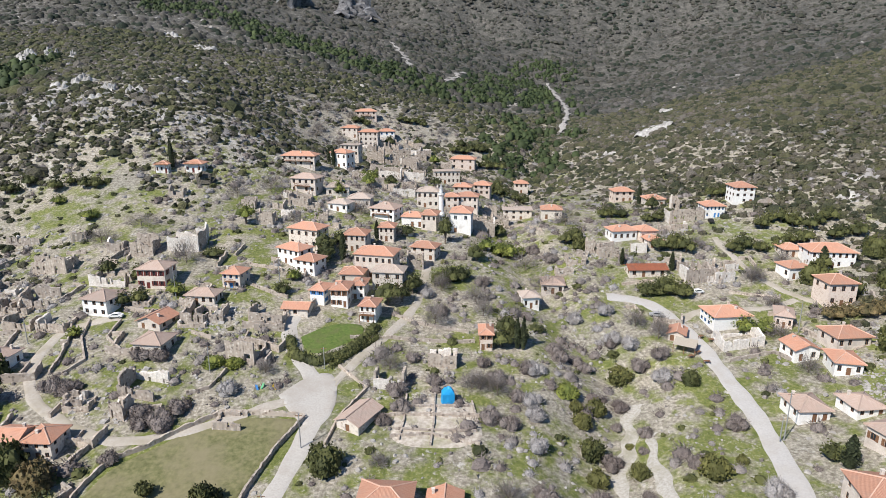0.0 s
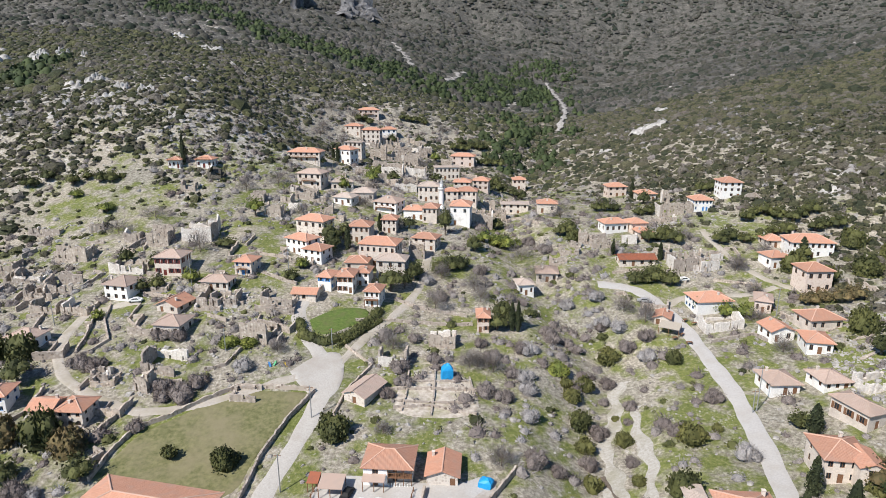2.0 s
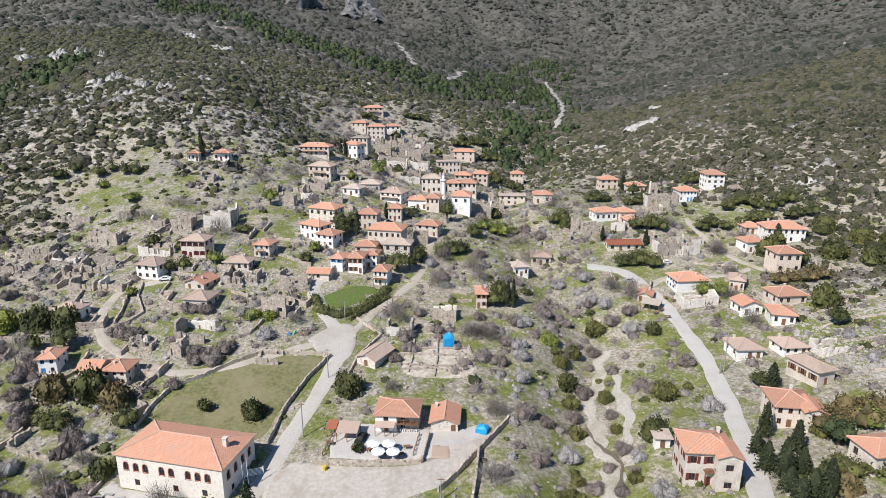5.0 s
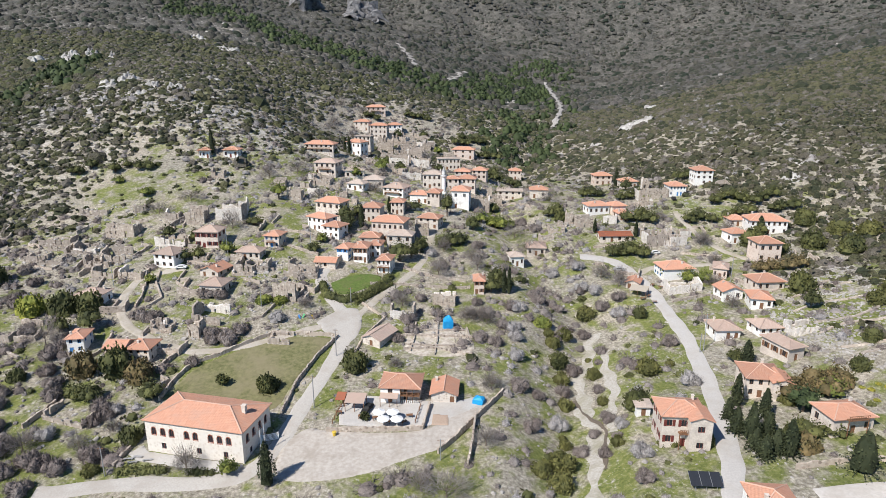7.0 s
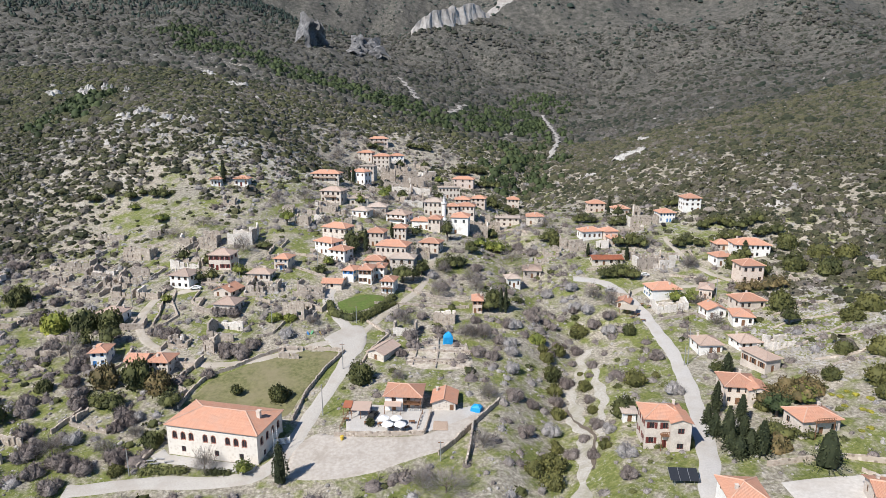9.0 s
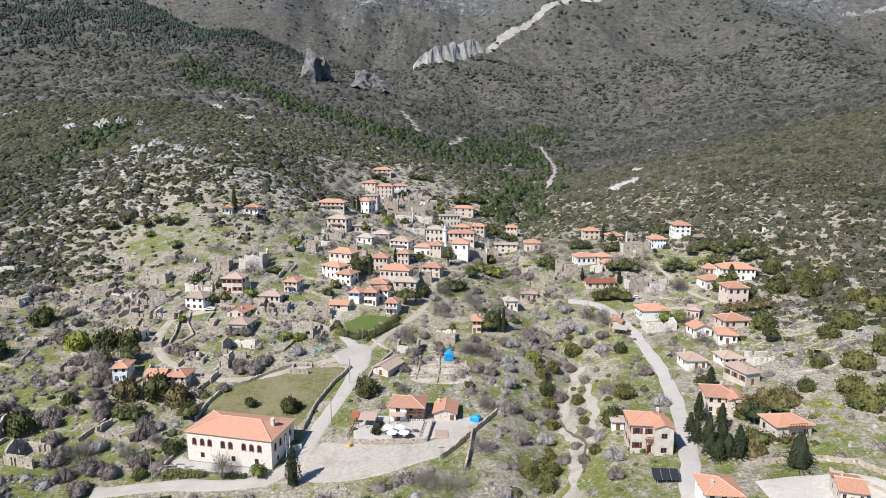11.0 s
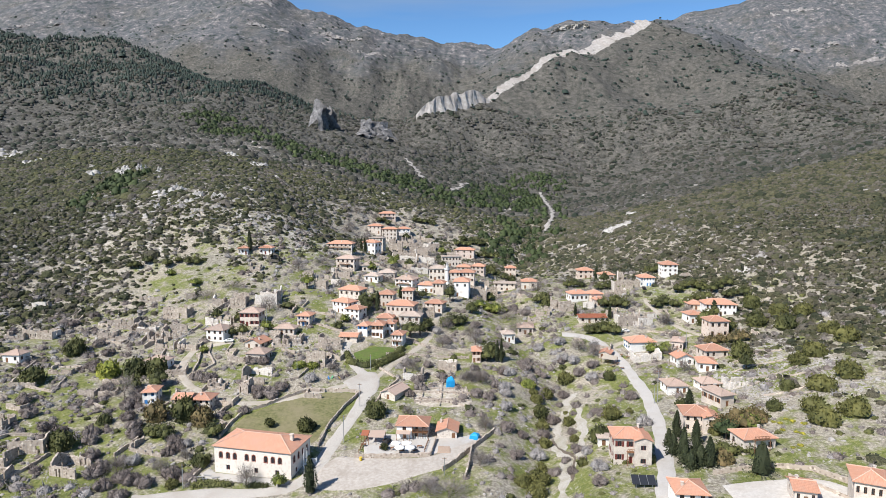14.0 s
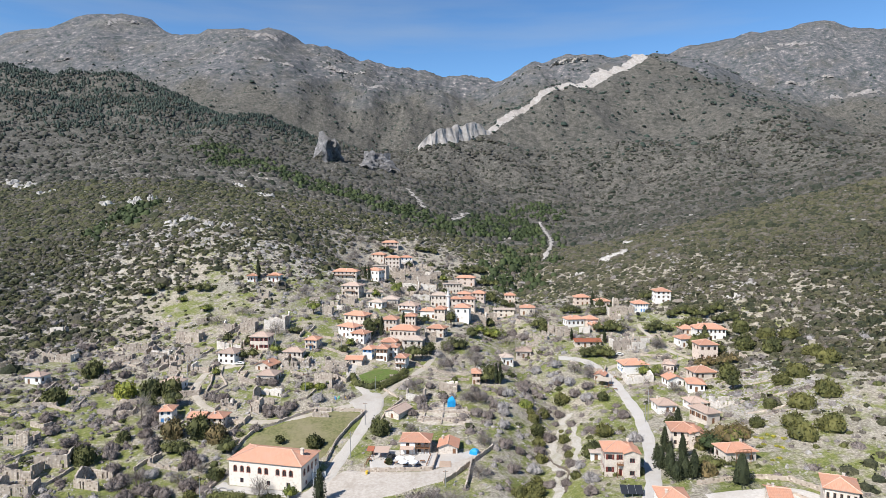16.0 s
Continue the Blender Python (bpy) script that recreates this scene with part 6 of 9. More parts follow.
# ---- landmark buildings ----
def school(x, y, turn, w, d, h):
    """The long two-storey stone school with a hipped roof and a row of arched windows."""
    turned = Matrix.Rotation(radians(turn), 4, "Z")
    mid = turned @ Vector((0, d / 2, 0))
    top = new("school_building")
    top.matrix_basis = Matrix.Translation((x + mid.x, y + mid.y, float(land(x, y)))) @ turned
    tagged(top, "long two-storey pale stone building with orange hipped roof and arched windows", "building")
    verts, faces, holes_all = [], [], []
    xs = [-11.3, -8.7, -6.2, -1.9, 0.6, 4.9, 7.4, 9.9]
    front = [(v * w / 27.4, 4.6, 1.15, 2.0) for v in xs] + [(v, 1.2, 1.2, 1.5) for v in (-8.0, 1.2, 8.0)]
    back = [(v * w / 27.4, 4.6, 1.15, 2.0) for v in xs]
    ends = [(v, 4.6, 1.15, 2.0) for v in (-4.2, -1.4, 1.4, 4.2)] + [(v, 1.2, 1.0, 1.4) for v in (-3.0, 3.0)]
    for m, wide, holes in ((Matrix.Translation((0, -d / 2, 0)), w, front), (pose(w / 2, 0, 0, 0, 0, 90), d, ends), (pose(0, d / 2, 0, 0, 0, 180), w, back), (pose(-w / 2, 0, 0, 0, 0, 270), d, ends)):
        facade(verts, faces, m, wide, -3, h, holes, 0.35)
        holes_all += [(m, o) for o in holes]
    child("wall", mesh_of("wall", verts, faces, WALLS["school"]), top)
    roof, ridge = roof_mesh(w, d, h + 0.1, 0.36 * d / 2, "hip", 0.5, TILES["orange"])
    roof = child("roof", roof, top)
    bm = bmesh.new()
    for p, q in ridge:
        tube(bm, p, q, 0.17, 0.17, 6)
    part("ridge_tiles", bm, TILES["school_ridge"], roof)
    bm = bmesh.new()
    box(bm, -w / 2 - 0.18, w / 2 + 0.18, -d / 2 - 0.18, d / 2 + 0.18, h - 0.35, h - 0.12)
    part("cornice", bm, WALLS["cream"], top)
    bm = bmesh.new()
    box(bm, w / 2 - 3.2, w / 2 - 2.3, -0.5, 0.4, h, h + 2.9)
    box(bm, w / 2 - 3.3, w / 2 - 2.2, -0.6, 0.5, h + 2.9, h + 3.1)
    part("chimney", bm, WALLS["cream"], top)
    arch = bmesh.new()
    ring = [(0.6 * math.cos(k * math.pi / 6), 0.9 + 0.6 * math.sin(k * math.pi / 6)) for k in range(7)] + [(-0.6, 0), (0.6, 0)]
    lo = [arch.verts.new((a, -0.03, b)) for a, b in ring]
    hi = [arch.verts.new((a * 1.22, -0.03, (b - 0.6) * 1.16 + 0.6)) for a, b in ring]
    lo2 = [arch.verts.new((a, -0.001, b)) for a, b in ring]
    hi2 = [arch.verts.new((a * 1.22, -0.001, (b - 0.6) * 1.16 + 0.6)) for a, b in ring]
    n = len(ring)
    for k in range(n):
        j = (k + 1) % n
        arch.faces.new((lo[k], hi[k], hi[j], lo[j]))
        arch.faces.new((hi[k], hi2[k], hi2[j], hi[j]))
        arch.faces.new((lo[j], lo2[j], lo2[k], lo[k]))
    surround = bpy.data.meshes.new("surround")
    arch.to_mesh(surround)
    arch.free()
    surround.materials.append(WALLS["brick"])
    frame_mesh, pane, _ = WINDOWS["red"]
    for m, (wx, wz, ow, oh) in holes_all:
        wnd = child("window", frame_mesh, top, m @ Matrix.Translation((wx, 0, wz)) @ Matrix.Diagonal((ow, 1, oh, 1)))
        child("pane", pane, wnd)
        if oh > 1.9:
            child("surround", surround, wnd, Matrix.Diagonal((1 / 1.15, 1, 1 / 1.5, 1)))
    KEEP_CLEAR.append((x + mid.x, y + mid.y, 10))
    return top


def minaret(x, y, z, high):
    top = new("minaret")
    top.location = (x, y, z)
    tagged(top, "slender white minaret with a single balcony and grey cap", "minaret")
    for name, mat, rings in (("shaft", TRIM["white"], [(1.5, -3), (1.5, 3), (1.05, 4.2), (0.95, high * 0.72)]), ("balcony", TRIM["white"], [(1.0, high * 0.70), (1.55, high * 0.74), (1.55, high * 0.79), (1.4, high * 0.79)]),
                             ("tower", TRIM["white"], [(0.8, high * 0.74), (0.75, high * 0.9)]), ("cap", TRIM["grey"], [(0.9, high * 0.9), (0.45, high * 0.96), (0.03, high * 1.06)])):
        bm = bmesh.new()
        for (r0, z0), (r1, z1) in zip(rings, rings[1:]):
            tube(bm, (0, 0, z0), (0, 0, z1 + 0.001), r0, r1, 12)
        part(name, bm, mat, top)
    return top


def parked_car(x, y, turn, paint, label):
    top = new("car")
    top.matrix_basis = Matrix.Translation((x, y, float(land(x, y)) + 0.18)) @ Matrix.Rotation(radians(turn), 4, "Z")
    tagged(top, label, "car")
    profile = [(-2.1, 0.35), (-2.15, 0.75), (-1.2, 0.95), (-0.6, 1.42), (0.9, 1.45), (1.55, 1.0), (2.1, 0.92), (2.15, 0.4)]
    bm = bmesh.new()
    rows = [[bm.verts.new((px, s * (0.85 if pz < 1.1 else 0.68), pz)) for px, pz in profile] for s in (-1, 1)]
    n = len(profile)
    for k in range(n):
        bm.faces.new((rows[0][k], rows[0][(k + 1) % n], rows[1][(k + 1) % n], rows[1][k]))
    bm.faces.new(rows[0][::-1])
    bm.faces.new(rows[1])
    bmesh.ops.bevel(bm, geom=bm.edges[:], offset=0.06, segments=1, affect="EDGES")
    body = part("body", bm, paint, top)
    for s in (-1, 1):
        bm = bmesh.new()
        quad = [bm.verts.new((px, s * (0.865 if pz < 1.05 else 0.72), pz)) for px, pz in ((-0.95, 1.0), (-0.5, 1.33), (0.85, 1.36), (1.3, 1.02))]
        bm.faces.new(quad if s < 0 else quad[::-1])
        part("side_window", bm, GLASS, body)
    for px in (-1.3, 1.35):
        for s in (-1, 1):
            bm = bmesh.new()
            tube(bm, (px, s * 0.72, 0.32), (px, s * 0.9, 0.32), 0.32, 0.32, 12)
            wheel = part("wheel", bm, BLACK, top)
            bm = bmesh.new()
            tube(bm, (px, s * 0.88, 0.32), (px, s * 0.92, 0.32), 0.19, 0.17, 10)
            part("rim", bm, STEEL, wheel)
    KEEP_CLEAR.append((x, y, 3))
    return top


def parasol(x, y, r=2.0):
    top = new("parasol")
    top.location = (x, y, float(land(x, y)) + 0.2)
    tagged(top, "open white canvas parasol over restaurant tables", "parasol", "restaurant parasols")
    bm = bmesh.new()
    tip = bm.verts.new((0, 0, 3.1))
    rim = [bm.verts.new((r * math.cos(k * 0.7854), r * math.sin(k * 0.7854), 2.45)) for k in range(8)]
    hem = [bm.verts.new((r * math.cos(k * 0.7854), r * math.sin(k * 0.7854), 2.25)) for k in range(8)]
    for k in range(8):
        bm.faces.new((tip, rim[k], rim[(k + 1) % 8]))
        bm.faces.new((rim[k], hem[k], hem[(k + 1) % 8], rim[(k + 1) % 8]))
    part("canopy", bm, CANVAS, top)
    bm = bmesh.new()
    tube(bm, (0, 0, 0), (0, 0, 3.1), 0.05, 0.04, 6)
    part("pole", bm, STEEL, top)
    bm = bmesh.new()
    tube(bm, (0, 0, 0), (0, 0, 0.12), 0.35, 0.3, 8)
    part("foot", bm, STEEL, top)
    return top


def cafe_table(x, y, turn):
    top = new("cafe_table")
    top.matrix_basis = Matrix.Translation((x, y, float(land(x, y)) + 0.2)) @ Matrix.Rotation(radians(turn), 4, "Z")
    tagged(top, "dark wooden restaurant table in the paved yard", "table", "restaurant tables")
    bm = bmesh.new()
    box(bm, -0.8, 0.8, -0.45, 0.45, 0.7, 0.76)
    part("tabletop", bm, WOOD, top)
    for a in (-0.7, 0.7):
        for b in (-0.36, 0.36):
            bm = bmesh.new()
            box(bm, a - 0.04, a + 0.04, b - 0.04, b + 0.04, 0, 0.7)
            part("leg", bm, WOOD, top)
    return top


def tarp_tent(x, y, turn, w, d, h, label):
    top = new("tarpaulin_tent")
    top.matrix_basis = Matrix.Translation((x, y, float(land(x, y)))) @ Matrix.Rotation(radians(turn), 4, "Z")
    tagged(top, label, "tent")
    bm = bmesh.new()
    rng = random.Random(3)
    n = 6
    rows = []
    for z, grow in ((0, 1.06), (h * 0.6, 0.98), (h * 0.85, 0.6), (h, 0.12)):
        rows.append([bm.verts.new((grow * w / 2 * sx + rng.uniform(-0.12, 0.12), grow * d / 2 * sy + rng.uniform(-0.12, 0.12), z + rng.uniform(-0.1, 0.1) * (z > 0)))
                     for sx, sy in ((-1, -1), (0, -1.08), (1, -1), (1.08, 0), (1, 1), (0, 1.08), (-1, 1), (-1.08, 0))])
    for low, up in zip(rows, rows[1:]):
        for k in range(8):
            bm.faces.new((low[k], low[(k + 1) % 8], up[(k + 1) % 8], up[k]))
    bm.faces.new(rows[-1])
    part("cover", bm, TARP, top)
    bm = bmesh.new()
    for sx in (-1, 1):
        tube(bm, (sx * w / 2, -d / 2, 0), (0, 0, h), 0.05, 0.05, 5)
    part("poles", bm, WOOD, top)
    return top


def utility_pole(x, y, high=8.0, arm=True):
    top = new("utility_pole")
    top.location = (x, y, float(land(x, y)))
    tagged(top, "slim grey wooden utility pole beside the road", "pole", "utility poles")
    bm = bmesh.new()
    tube(bm, (0, 0, -0.5), (0, 0, high), 0.14, 0.1, 7)
    part("post", bm, STEEL, top)
    if arm:
        bm = bmesh.new()
        box(bm, -0.7, 0.7, -0.05, 0.05, high - 0.5, high - 0.38)
        part("crossarm", bm, WOOD, top)
    return top


def restaurant(x, y, turn, w, d, h):
    """A house with a plain white half and a half with an open wooden gallery, over a tiled lean-to."""
    top = house(x, y, turn, w * 0.5, d, h, wall="white", cols=1, side=2, chimneys=1, name="restaurant", trim="brown", pitch=0.0,
                kind="flat", label="two-storey white restaurant with wooden gallery and orange hipped roof")
    for ob in [o for o in top.children if o.name.startswith("roof")]:
        bpy.data.objects.remove(ob)
    top.matrix_basis = top.matrix_basis @ Matrix.Translation((-w * 0.25, 0, 0))
    verts, faces = [], []
    for m, wide, holes in ((pose(w * 0.5, -d / 2 + 1.6, 0), w * 0.5, [(-1.2, 0.1, 1.0, 2.0), (1.2, 0.9, 1.1, 1.2), (-1.2, h * 0.5 + 0.2, 0.9, 1.9), (1.2, h * 0.5 + 0.8, 1.1, 1.2)]), (pose(w * 0.75, 0.8, 0, 0, 0, 90), d - 1.6, []), (pose(w * 0.5, d / 2, 0, 0, 0, 180), w * 0.5, [])):
        facade(verts, faces, m, wide, -2.5, h, holes)
        for wx, wz, ow, oh in holes:
            wnd = child("window", WINDOWS["brown"][0], top, m @ Matrix.Translation((wx, 0, wz)) @ Matrix.Diagonal((ow, 1, oh, 1)))
            child("pane", WINDOWS["brown"][1], wnd)
    child("gallery_wall", mesh_of("gallery_wall", verts, faces, WALLS["cream"]), top)
    bm = bmesh.new()
    box(bm, w * 0.25, w * 0.75, -d / 2, -d / 2 + 1.6, h * 0.5 - 0.2, h * 0.5)
    part("gallery_floor", bm, WOOD, top)
    for k in range(4):
        px = w * 0.25 + 0.1 + k * (w * 0.5 - 0.2) / 3
        bm = bmesh.new()
        box(bm, px - 0.08, px + 0.08, -d / 2 + 0.02, -d / 2 + 0.18, 0, h)
        part("post", bm, WOOD, top)
    bm = bmesh.new()
    box(bm, w * 0.25, w * 0.75, -d / 2 + 0.05, -d / 2 + 0.12, h * 0.5 + 0.85, h * 0.5 + 0.95)
    for k in range(14):
        px = w * 0.25 + 0.2 + k * (w * 0.5 - 0.4) / 13
        box(bm, px - 0.03, px + 0.03, -d / 2 + 0.06, -d / 2 + 0.11, h * 0.5, h * 0.5 + 0.85)
    part("railing", bm, WOOD, top)
    for k in range(9):
        px = w * 0.25 + 0.3 + k * (w * 0.5 - 0.6) / 8
        bm = bmesh.new()
        tube(bm, (px, -d / 2 - 0.1, 0), (px, -d / 2 - 0.1, 0.9), 0.13, 0.09, 6)
        part("baluster", bm, TRIM["white"], top)
    roof, ridge = roof_mesh(w, d, h + 0.05, 0.46 * d / 2, "hip", 0.5, TILES["orange"])
    roof = child("roof", roof, top, Matrix.Translation((w * 0.25, 0, 0)))
    bm = bmesh.new()
    for p, q in ridge:
        tube(bm, p, q, 0.15, 0.15, 5)
    part("ridge_tiles", bm, TILES["school_ridge"], roof)
    bm = bmesh.new()
    a = [bm.verts.new(v) for v in ((-w * 0.25, -d / 2, 2.9), (w * 0.22, -d / 2, 2.9), (w * 0.22, -d / 2 - 2.0, 2.4), (-w * 0.25, -d / 2 - 2.0, 2.4))]
    b = [bm.verts.new(v.co - Vector((0, 0, 0.12))) for v in a]
    bm.faces.new(a[::-1])
    bm.faces.new(b)
    for k in range(4):
        bm.faces.new((a[k], a[(k + 1) % 4], b[(k + 1) % 4], b[k]))
    part("lean_to_roof", bm, TILES["old"], top)
    for px in (-w * 0.23, 0, w * 0.2):
        bm = bmesh.new()
        box(bm, px - 0.07, px + 0.07, -d / 2 - 1.95, -d / 2 - 1.8, 0, 2.35)
        part("post", bm, WOOD, top)
    return top


def flagpole(x, y, high=7.0):
    top = new("flagpole")
    top.location = (x, y, float(land(x, y)))
    tagged(top, "slim white bare flagpole beside the stone building", "flagpole", "flagpoles")
    bm = bmesh.new()
    tube(bm, (0, 0, -0.3), (0, 0, high), 0.09, 0.05, 7)
    part("pole", bm, TRIM["white"], top)
    bm = bmesh.new()
    tube(bm, (0, 0, high), (0, 0, high + 0.15), 0.09, 0.02, 7)
    part("finial", bm, STEEL, top)
    return top


def slatted_gate(x, y, turn):
    top = new("gate")
    top.matrix_basis = Matrix.Translation((x, y, float(land(x, y)))) @ Matrix.Rotation(radians(turn), 4, "Z")
    tagged(top, "white slatted metal gate beside the stone building", "gate")
    for k in range(6):
        bm = bmesh.new()
        box(bm, -2.0, 2.0, -0.04, 0.04, 0.25 + k * 0.3, 0.4 + k * 0.3)
        part("slat", bm, TRIM["white"], top)
    for px in (-2.0, 2.0):
        bm = bmesh.new()
        box(bm, px - 0.1, px + 0.1, -0.1, 0.1, -0.3, 2.1)
        part("post", bm, TRIM["white"], top)
    return top


def bench(x, y, turn):
    top = new("bench")
    top.matrix_basis = Matrix.Translation((x, y, float(land(x, y)))) @ Matrix.Rotation(radians(turn), 4, "Z")
    tagged(top, "plain grey wooden bench in the school yard", "bench", "yard benches")
    for k in range(3):
        bm = bmesh.new()
        box(bm, -1.1, 1.1, -0.3 + k * 0.2, -0.14 + k * 0.2, 0.42, 0.47)
        part("board", bm, TRIM["grey"], top)
    for px in (-0.8, 0.8):
        bm = bmesh.new()
        box(bm, px - 0.08, px + 0.08, -0.25, 0.25, -0.1, 0.42)
        part("leg", bm, TRIM["grey"], top)
    return top


def play_toy(x, y, turn, paint, word):
    top = new("playground_toy")
    top.matrix_basis = Matrix.Translation((x, y, float(land(x, y)))) @ Matrix.Rotation(radians(turn), 4, "Z") @ Matrix.Scale(0.62, 4)
    tagged(top, f"small {word} plastic playground slide on the grass", "toy", "playground toys")
    bm = bmesh.new()
    v = [bm.verts.new(p) for p in ((-0.4, -1.3, 0.1), (0.4, -1.3, 0.1), (0.4, 0.4, 1.5), (-0.4, 0.4, 1.5), (-0.4, -1.3, 0.02), (0.4, -1.3, 0.02), (0.4, 0.4, 1.4), (-0.4, 0.4, 1.4))]
    for f in ((0, 1, 2, 3), (7, 6, 5, 4), (0, 4, 5, 1), (1, 5, 6, 2), (2, 6, 7, 3), (3, 7, 4, 0)):
        bm.faces.new([v[i] for i in f])
    part("slide", bm, paint, top)
    for px in (-0.35, 0.35):
        bm = bmesh.new()
        box(bm, px - 0.06, px + 0.06, 0.35, 0.47, 0, 2.0)
        part("post", bm, paint, top)
    bm = bmesh.new()
    for k in range(4):
        box(bm, -0.3, 0.3, 0.6 + 0.12 * (3 - k), 0.68 + 0.12 * (3 - k), 0.25 + 0.33 * k, 0.31 + 0.33 * k)
    for px in (-0.32, 0.32):
        tube(bm, (px, 1.05, 0), (px, 0.55, 1.5), 0.04, 0.04, 5)
    part("ladder", bm, paint, top)
    return top


def litter_bin(x, y, paint, word):
    top = new("litter_bin")
    top.location = (x, y, float(land(x, y)) + 0.1)
    tagged(top, f"{word} rubbish bin beside the yard wall", "bin")
    bm = bmesh.new()
    tube(bm, (0, 0, 0), (0, 0, 1.0), 0.4, 0.5, 10)
    part("body", bm, paint, top)
    bm = bmesh.new()
    tube(bm, (0, 0, 1.0), (0, 0, 1.12), 0.54, 0.4, 10)
    part("lid", bm, paint, top)
    return top


def paling(points, high=1.2):
    """A row of weathered wooden posts with rails."""
    line = drape(points, 1.4)
    top = new("fence")
    x0, y0 = line[0]
    z0 = float(land(x0, y0))
    top.location = (x0, y0, z0)
    tagged(top, "low weathered wooden post fence round the yard", "fence", "yard fences")
    for x, y in line:
        bm = bmesh.new()
        z = float(land(x, y)) - z0
        box(bm, x - x0 - 0.09, x - x0 + 0.09, y - y0 - 0.09, y - y0 + 0.09, z - 0.3, z + high)
        part("post", bm, WOOD, top)
    for (ax, ay), (bx, by) in zip(line, line[1:]):
        for f in (0.5, 0.9):
            bm = bmesh.new()
            tube(bm, (ax - x0, ay - y0, float(land(ax, ay)) - z0 + high * f), (bx - x0, by - y0, float(land(bx, by)) - z0 + high * f), 0.05, 0.05, 4)
            part("rail", bm, WOOD, top)
    return top


def lean_to(x, y, turn, w, d, h, material, word):
    """An open shelter on posts under a sloping roof."""
    top = new("shelter")
    top.matrix_basis = Matrix.Translation((x, y, float(land(x, y)) + 0.1)) @ Matrix.Rotation(radians(turn), 4, "Z")
    tagged(top, f"open wooden shelter on posts with {word} sloping roof", "shelter", "yard shelters")
    bm = bmesh.new()
    v = [bm.verts.new(p) for p in ((-w / 2, -d / 2, h), (w / 2, -d / 2, h), (w / 2, d / 2, h + 0.6), (-w / 2, d / 2, h + 0.6))]
    u = [bm.verts.new(p.co - Vector((0, 0, 0.12))) for p in v]
    bm.faces.new(v)
    bm.faces.new(u[::-1])
    for k in range(4):
        bm.faces.new((v[(k + 1) % 4], v[k], u[k], u[(k + 1) % 4]))
    part("roof", bm, material, top)
    for px in (-w / 2 + 0.15, 0, w / 2 - 0.15):
        for py, up in ((-d / 2 + 0.15, 0), (d / 2 - 0.15, 0.55)):
            bm = bmesh.new()
            box(bm, px - 0.07, px + 0.07, py - 0.07, py + 0.07, -0.3, h + up - 0.1)
            part("post", bm, WOOD, top)
    KEEP_CLEAR.append((x, y, max(w, d) * 0.6))
    return top


def crag(points, high, thick, label, rock=None, lean=0.35, flute=1.0, bulge=0.7, ragged=0.35):
    """A rock face along a line: a rough fluted wall that leans back into the slope."""
    line = drape(points, max(high * 0.07, 0.8))
    rows = 14
    verts, faces = [], []
    for i, (x, y) in enumerate(line):
        ax, ay = line[max(i - 4, 0)]
        bx, by = line[min(i + 4, len(line) - 1)]
        s = math.hypot(bx - ax, by - ay) or 1
        nx, ny = (by - ay) / s, -(bx - ax) / s
        if ny > 0:
            nx, ny = -nx, -ny
        ends = min(1.0, 0.5 + 2.6 * min(i, len(line) - 1 - i) / len(line))
        rough_top = noise.noise((x / high * 1.1, y / high * 1.1, 0.3)) + 0.5 * noise.noise((x / high * 4, y / high * 4, 1.3))
        tall = high * ends * (0.8 + ragged * rough_top)
        z = float(land(x, y))
        for k in range(rows + 2):
            f = min(k / rows, 1.0)
            deep = thick * (noise.noise((x / thick * 1.6, y / thick * 1.6, f * 1.1)) * bulge + flute * 0.35 * noise.noise((x / thick * 6, y / thick * 6, f * 2.5)))
            off = thick * 0.35 + deep - lean * tall * f if k <= rows else -thick * 1.2
            zz = tall * f - high * 0.2 if k <= rows else tall * 0.55 - high * 0.2
            verts.append((x + nx * off, y + ny * off, z + zz))
    for i in range(len(line) - 1):
        for k in range(rows + 1):
            a = i * (rows + 2) + k
            faces.append((a, a + rows + 2, a + rows + 3, a + 1))
    return tagged(new("crag", mesh_of("crag", verts, faces, rock or ROCK)), label, "rock")


def outcrop(x, y, wide, high, count, label, seed=0):
    """Weathered limestone that stands up out of the slope in jagged ribs and blocks."""
    rng = np.random.default_rng(seed + 5)
    rows, sides = 9, 18 + 2 * count
    verts, faces = [], []
    knobs = [(rng.uniform(-0.42, 0.42), rng.uniform(-0.3, 0.3), rng.uniform(0.09, 0.2), rng.uniform(0.5, 1.15)) for _ in range(count)]
    for r in range(rows):
        for k in range(sides):
            a, f = 6.2832 * (k + 0.5 * (r % 2)) / sides, (r + 0.3) / (rows - 0.7)
            u, v = 0.6 * f * math.cos(a) + rng.uniform(-0.02, 0.02), 0.45 * f * math.sin(a) + rng.uniform(-0.02, 0.02)
            lift = max(top * min(1.0, 1.9 * max(0.0, 1 - math.hypot(u - ku, v - kv) / kr)) for ku, kv, kr, top in knobs)
            px, py = x + u * wide, y + v * wide
            edge = -0.25 if r == rows - 1 else 0.12
            verts.append((px, py, float(land(px, py)) + high * (max(lift, edge) + rng.uniform(-0.07, 0.07))))
    verts.append((x, y, float(land(x, y)) + high * 0.5))
    for r in range(rows - 1):
        for k in range(sides):
            a, b = r * sides + k, r * sides + (k + 1) % sides
            faces.append((a, a + sides, b + sides, b))
    faces += [(k, (k + 1) % sides, rows * sides) for k in range(sides)]
    return tagged(new("rock_outcrop", mesh_of("rock_outcrop", verts, faces, OUTCROP)), label, "rock")


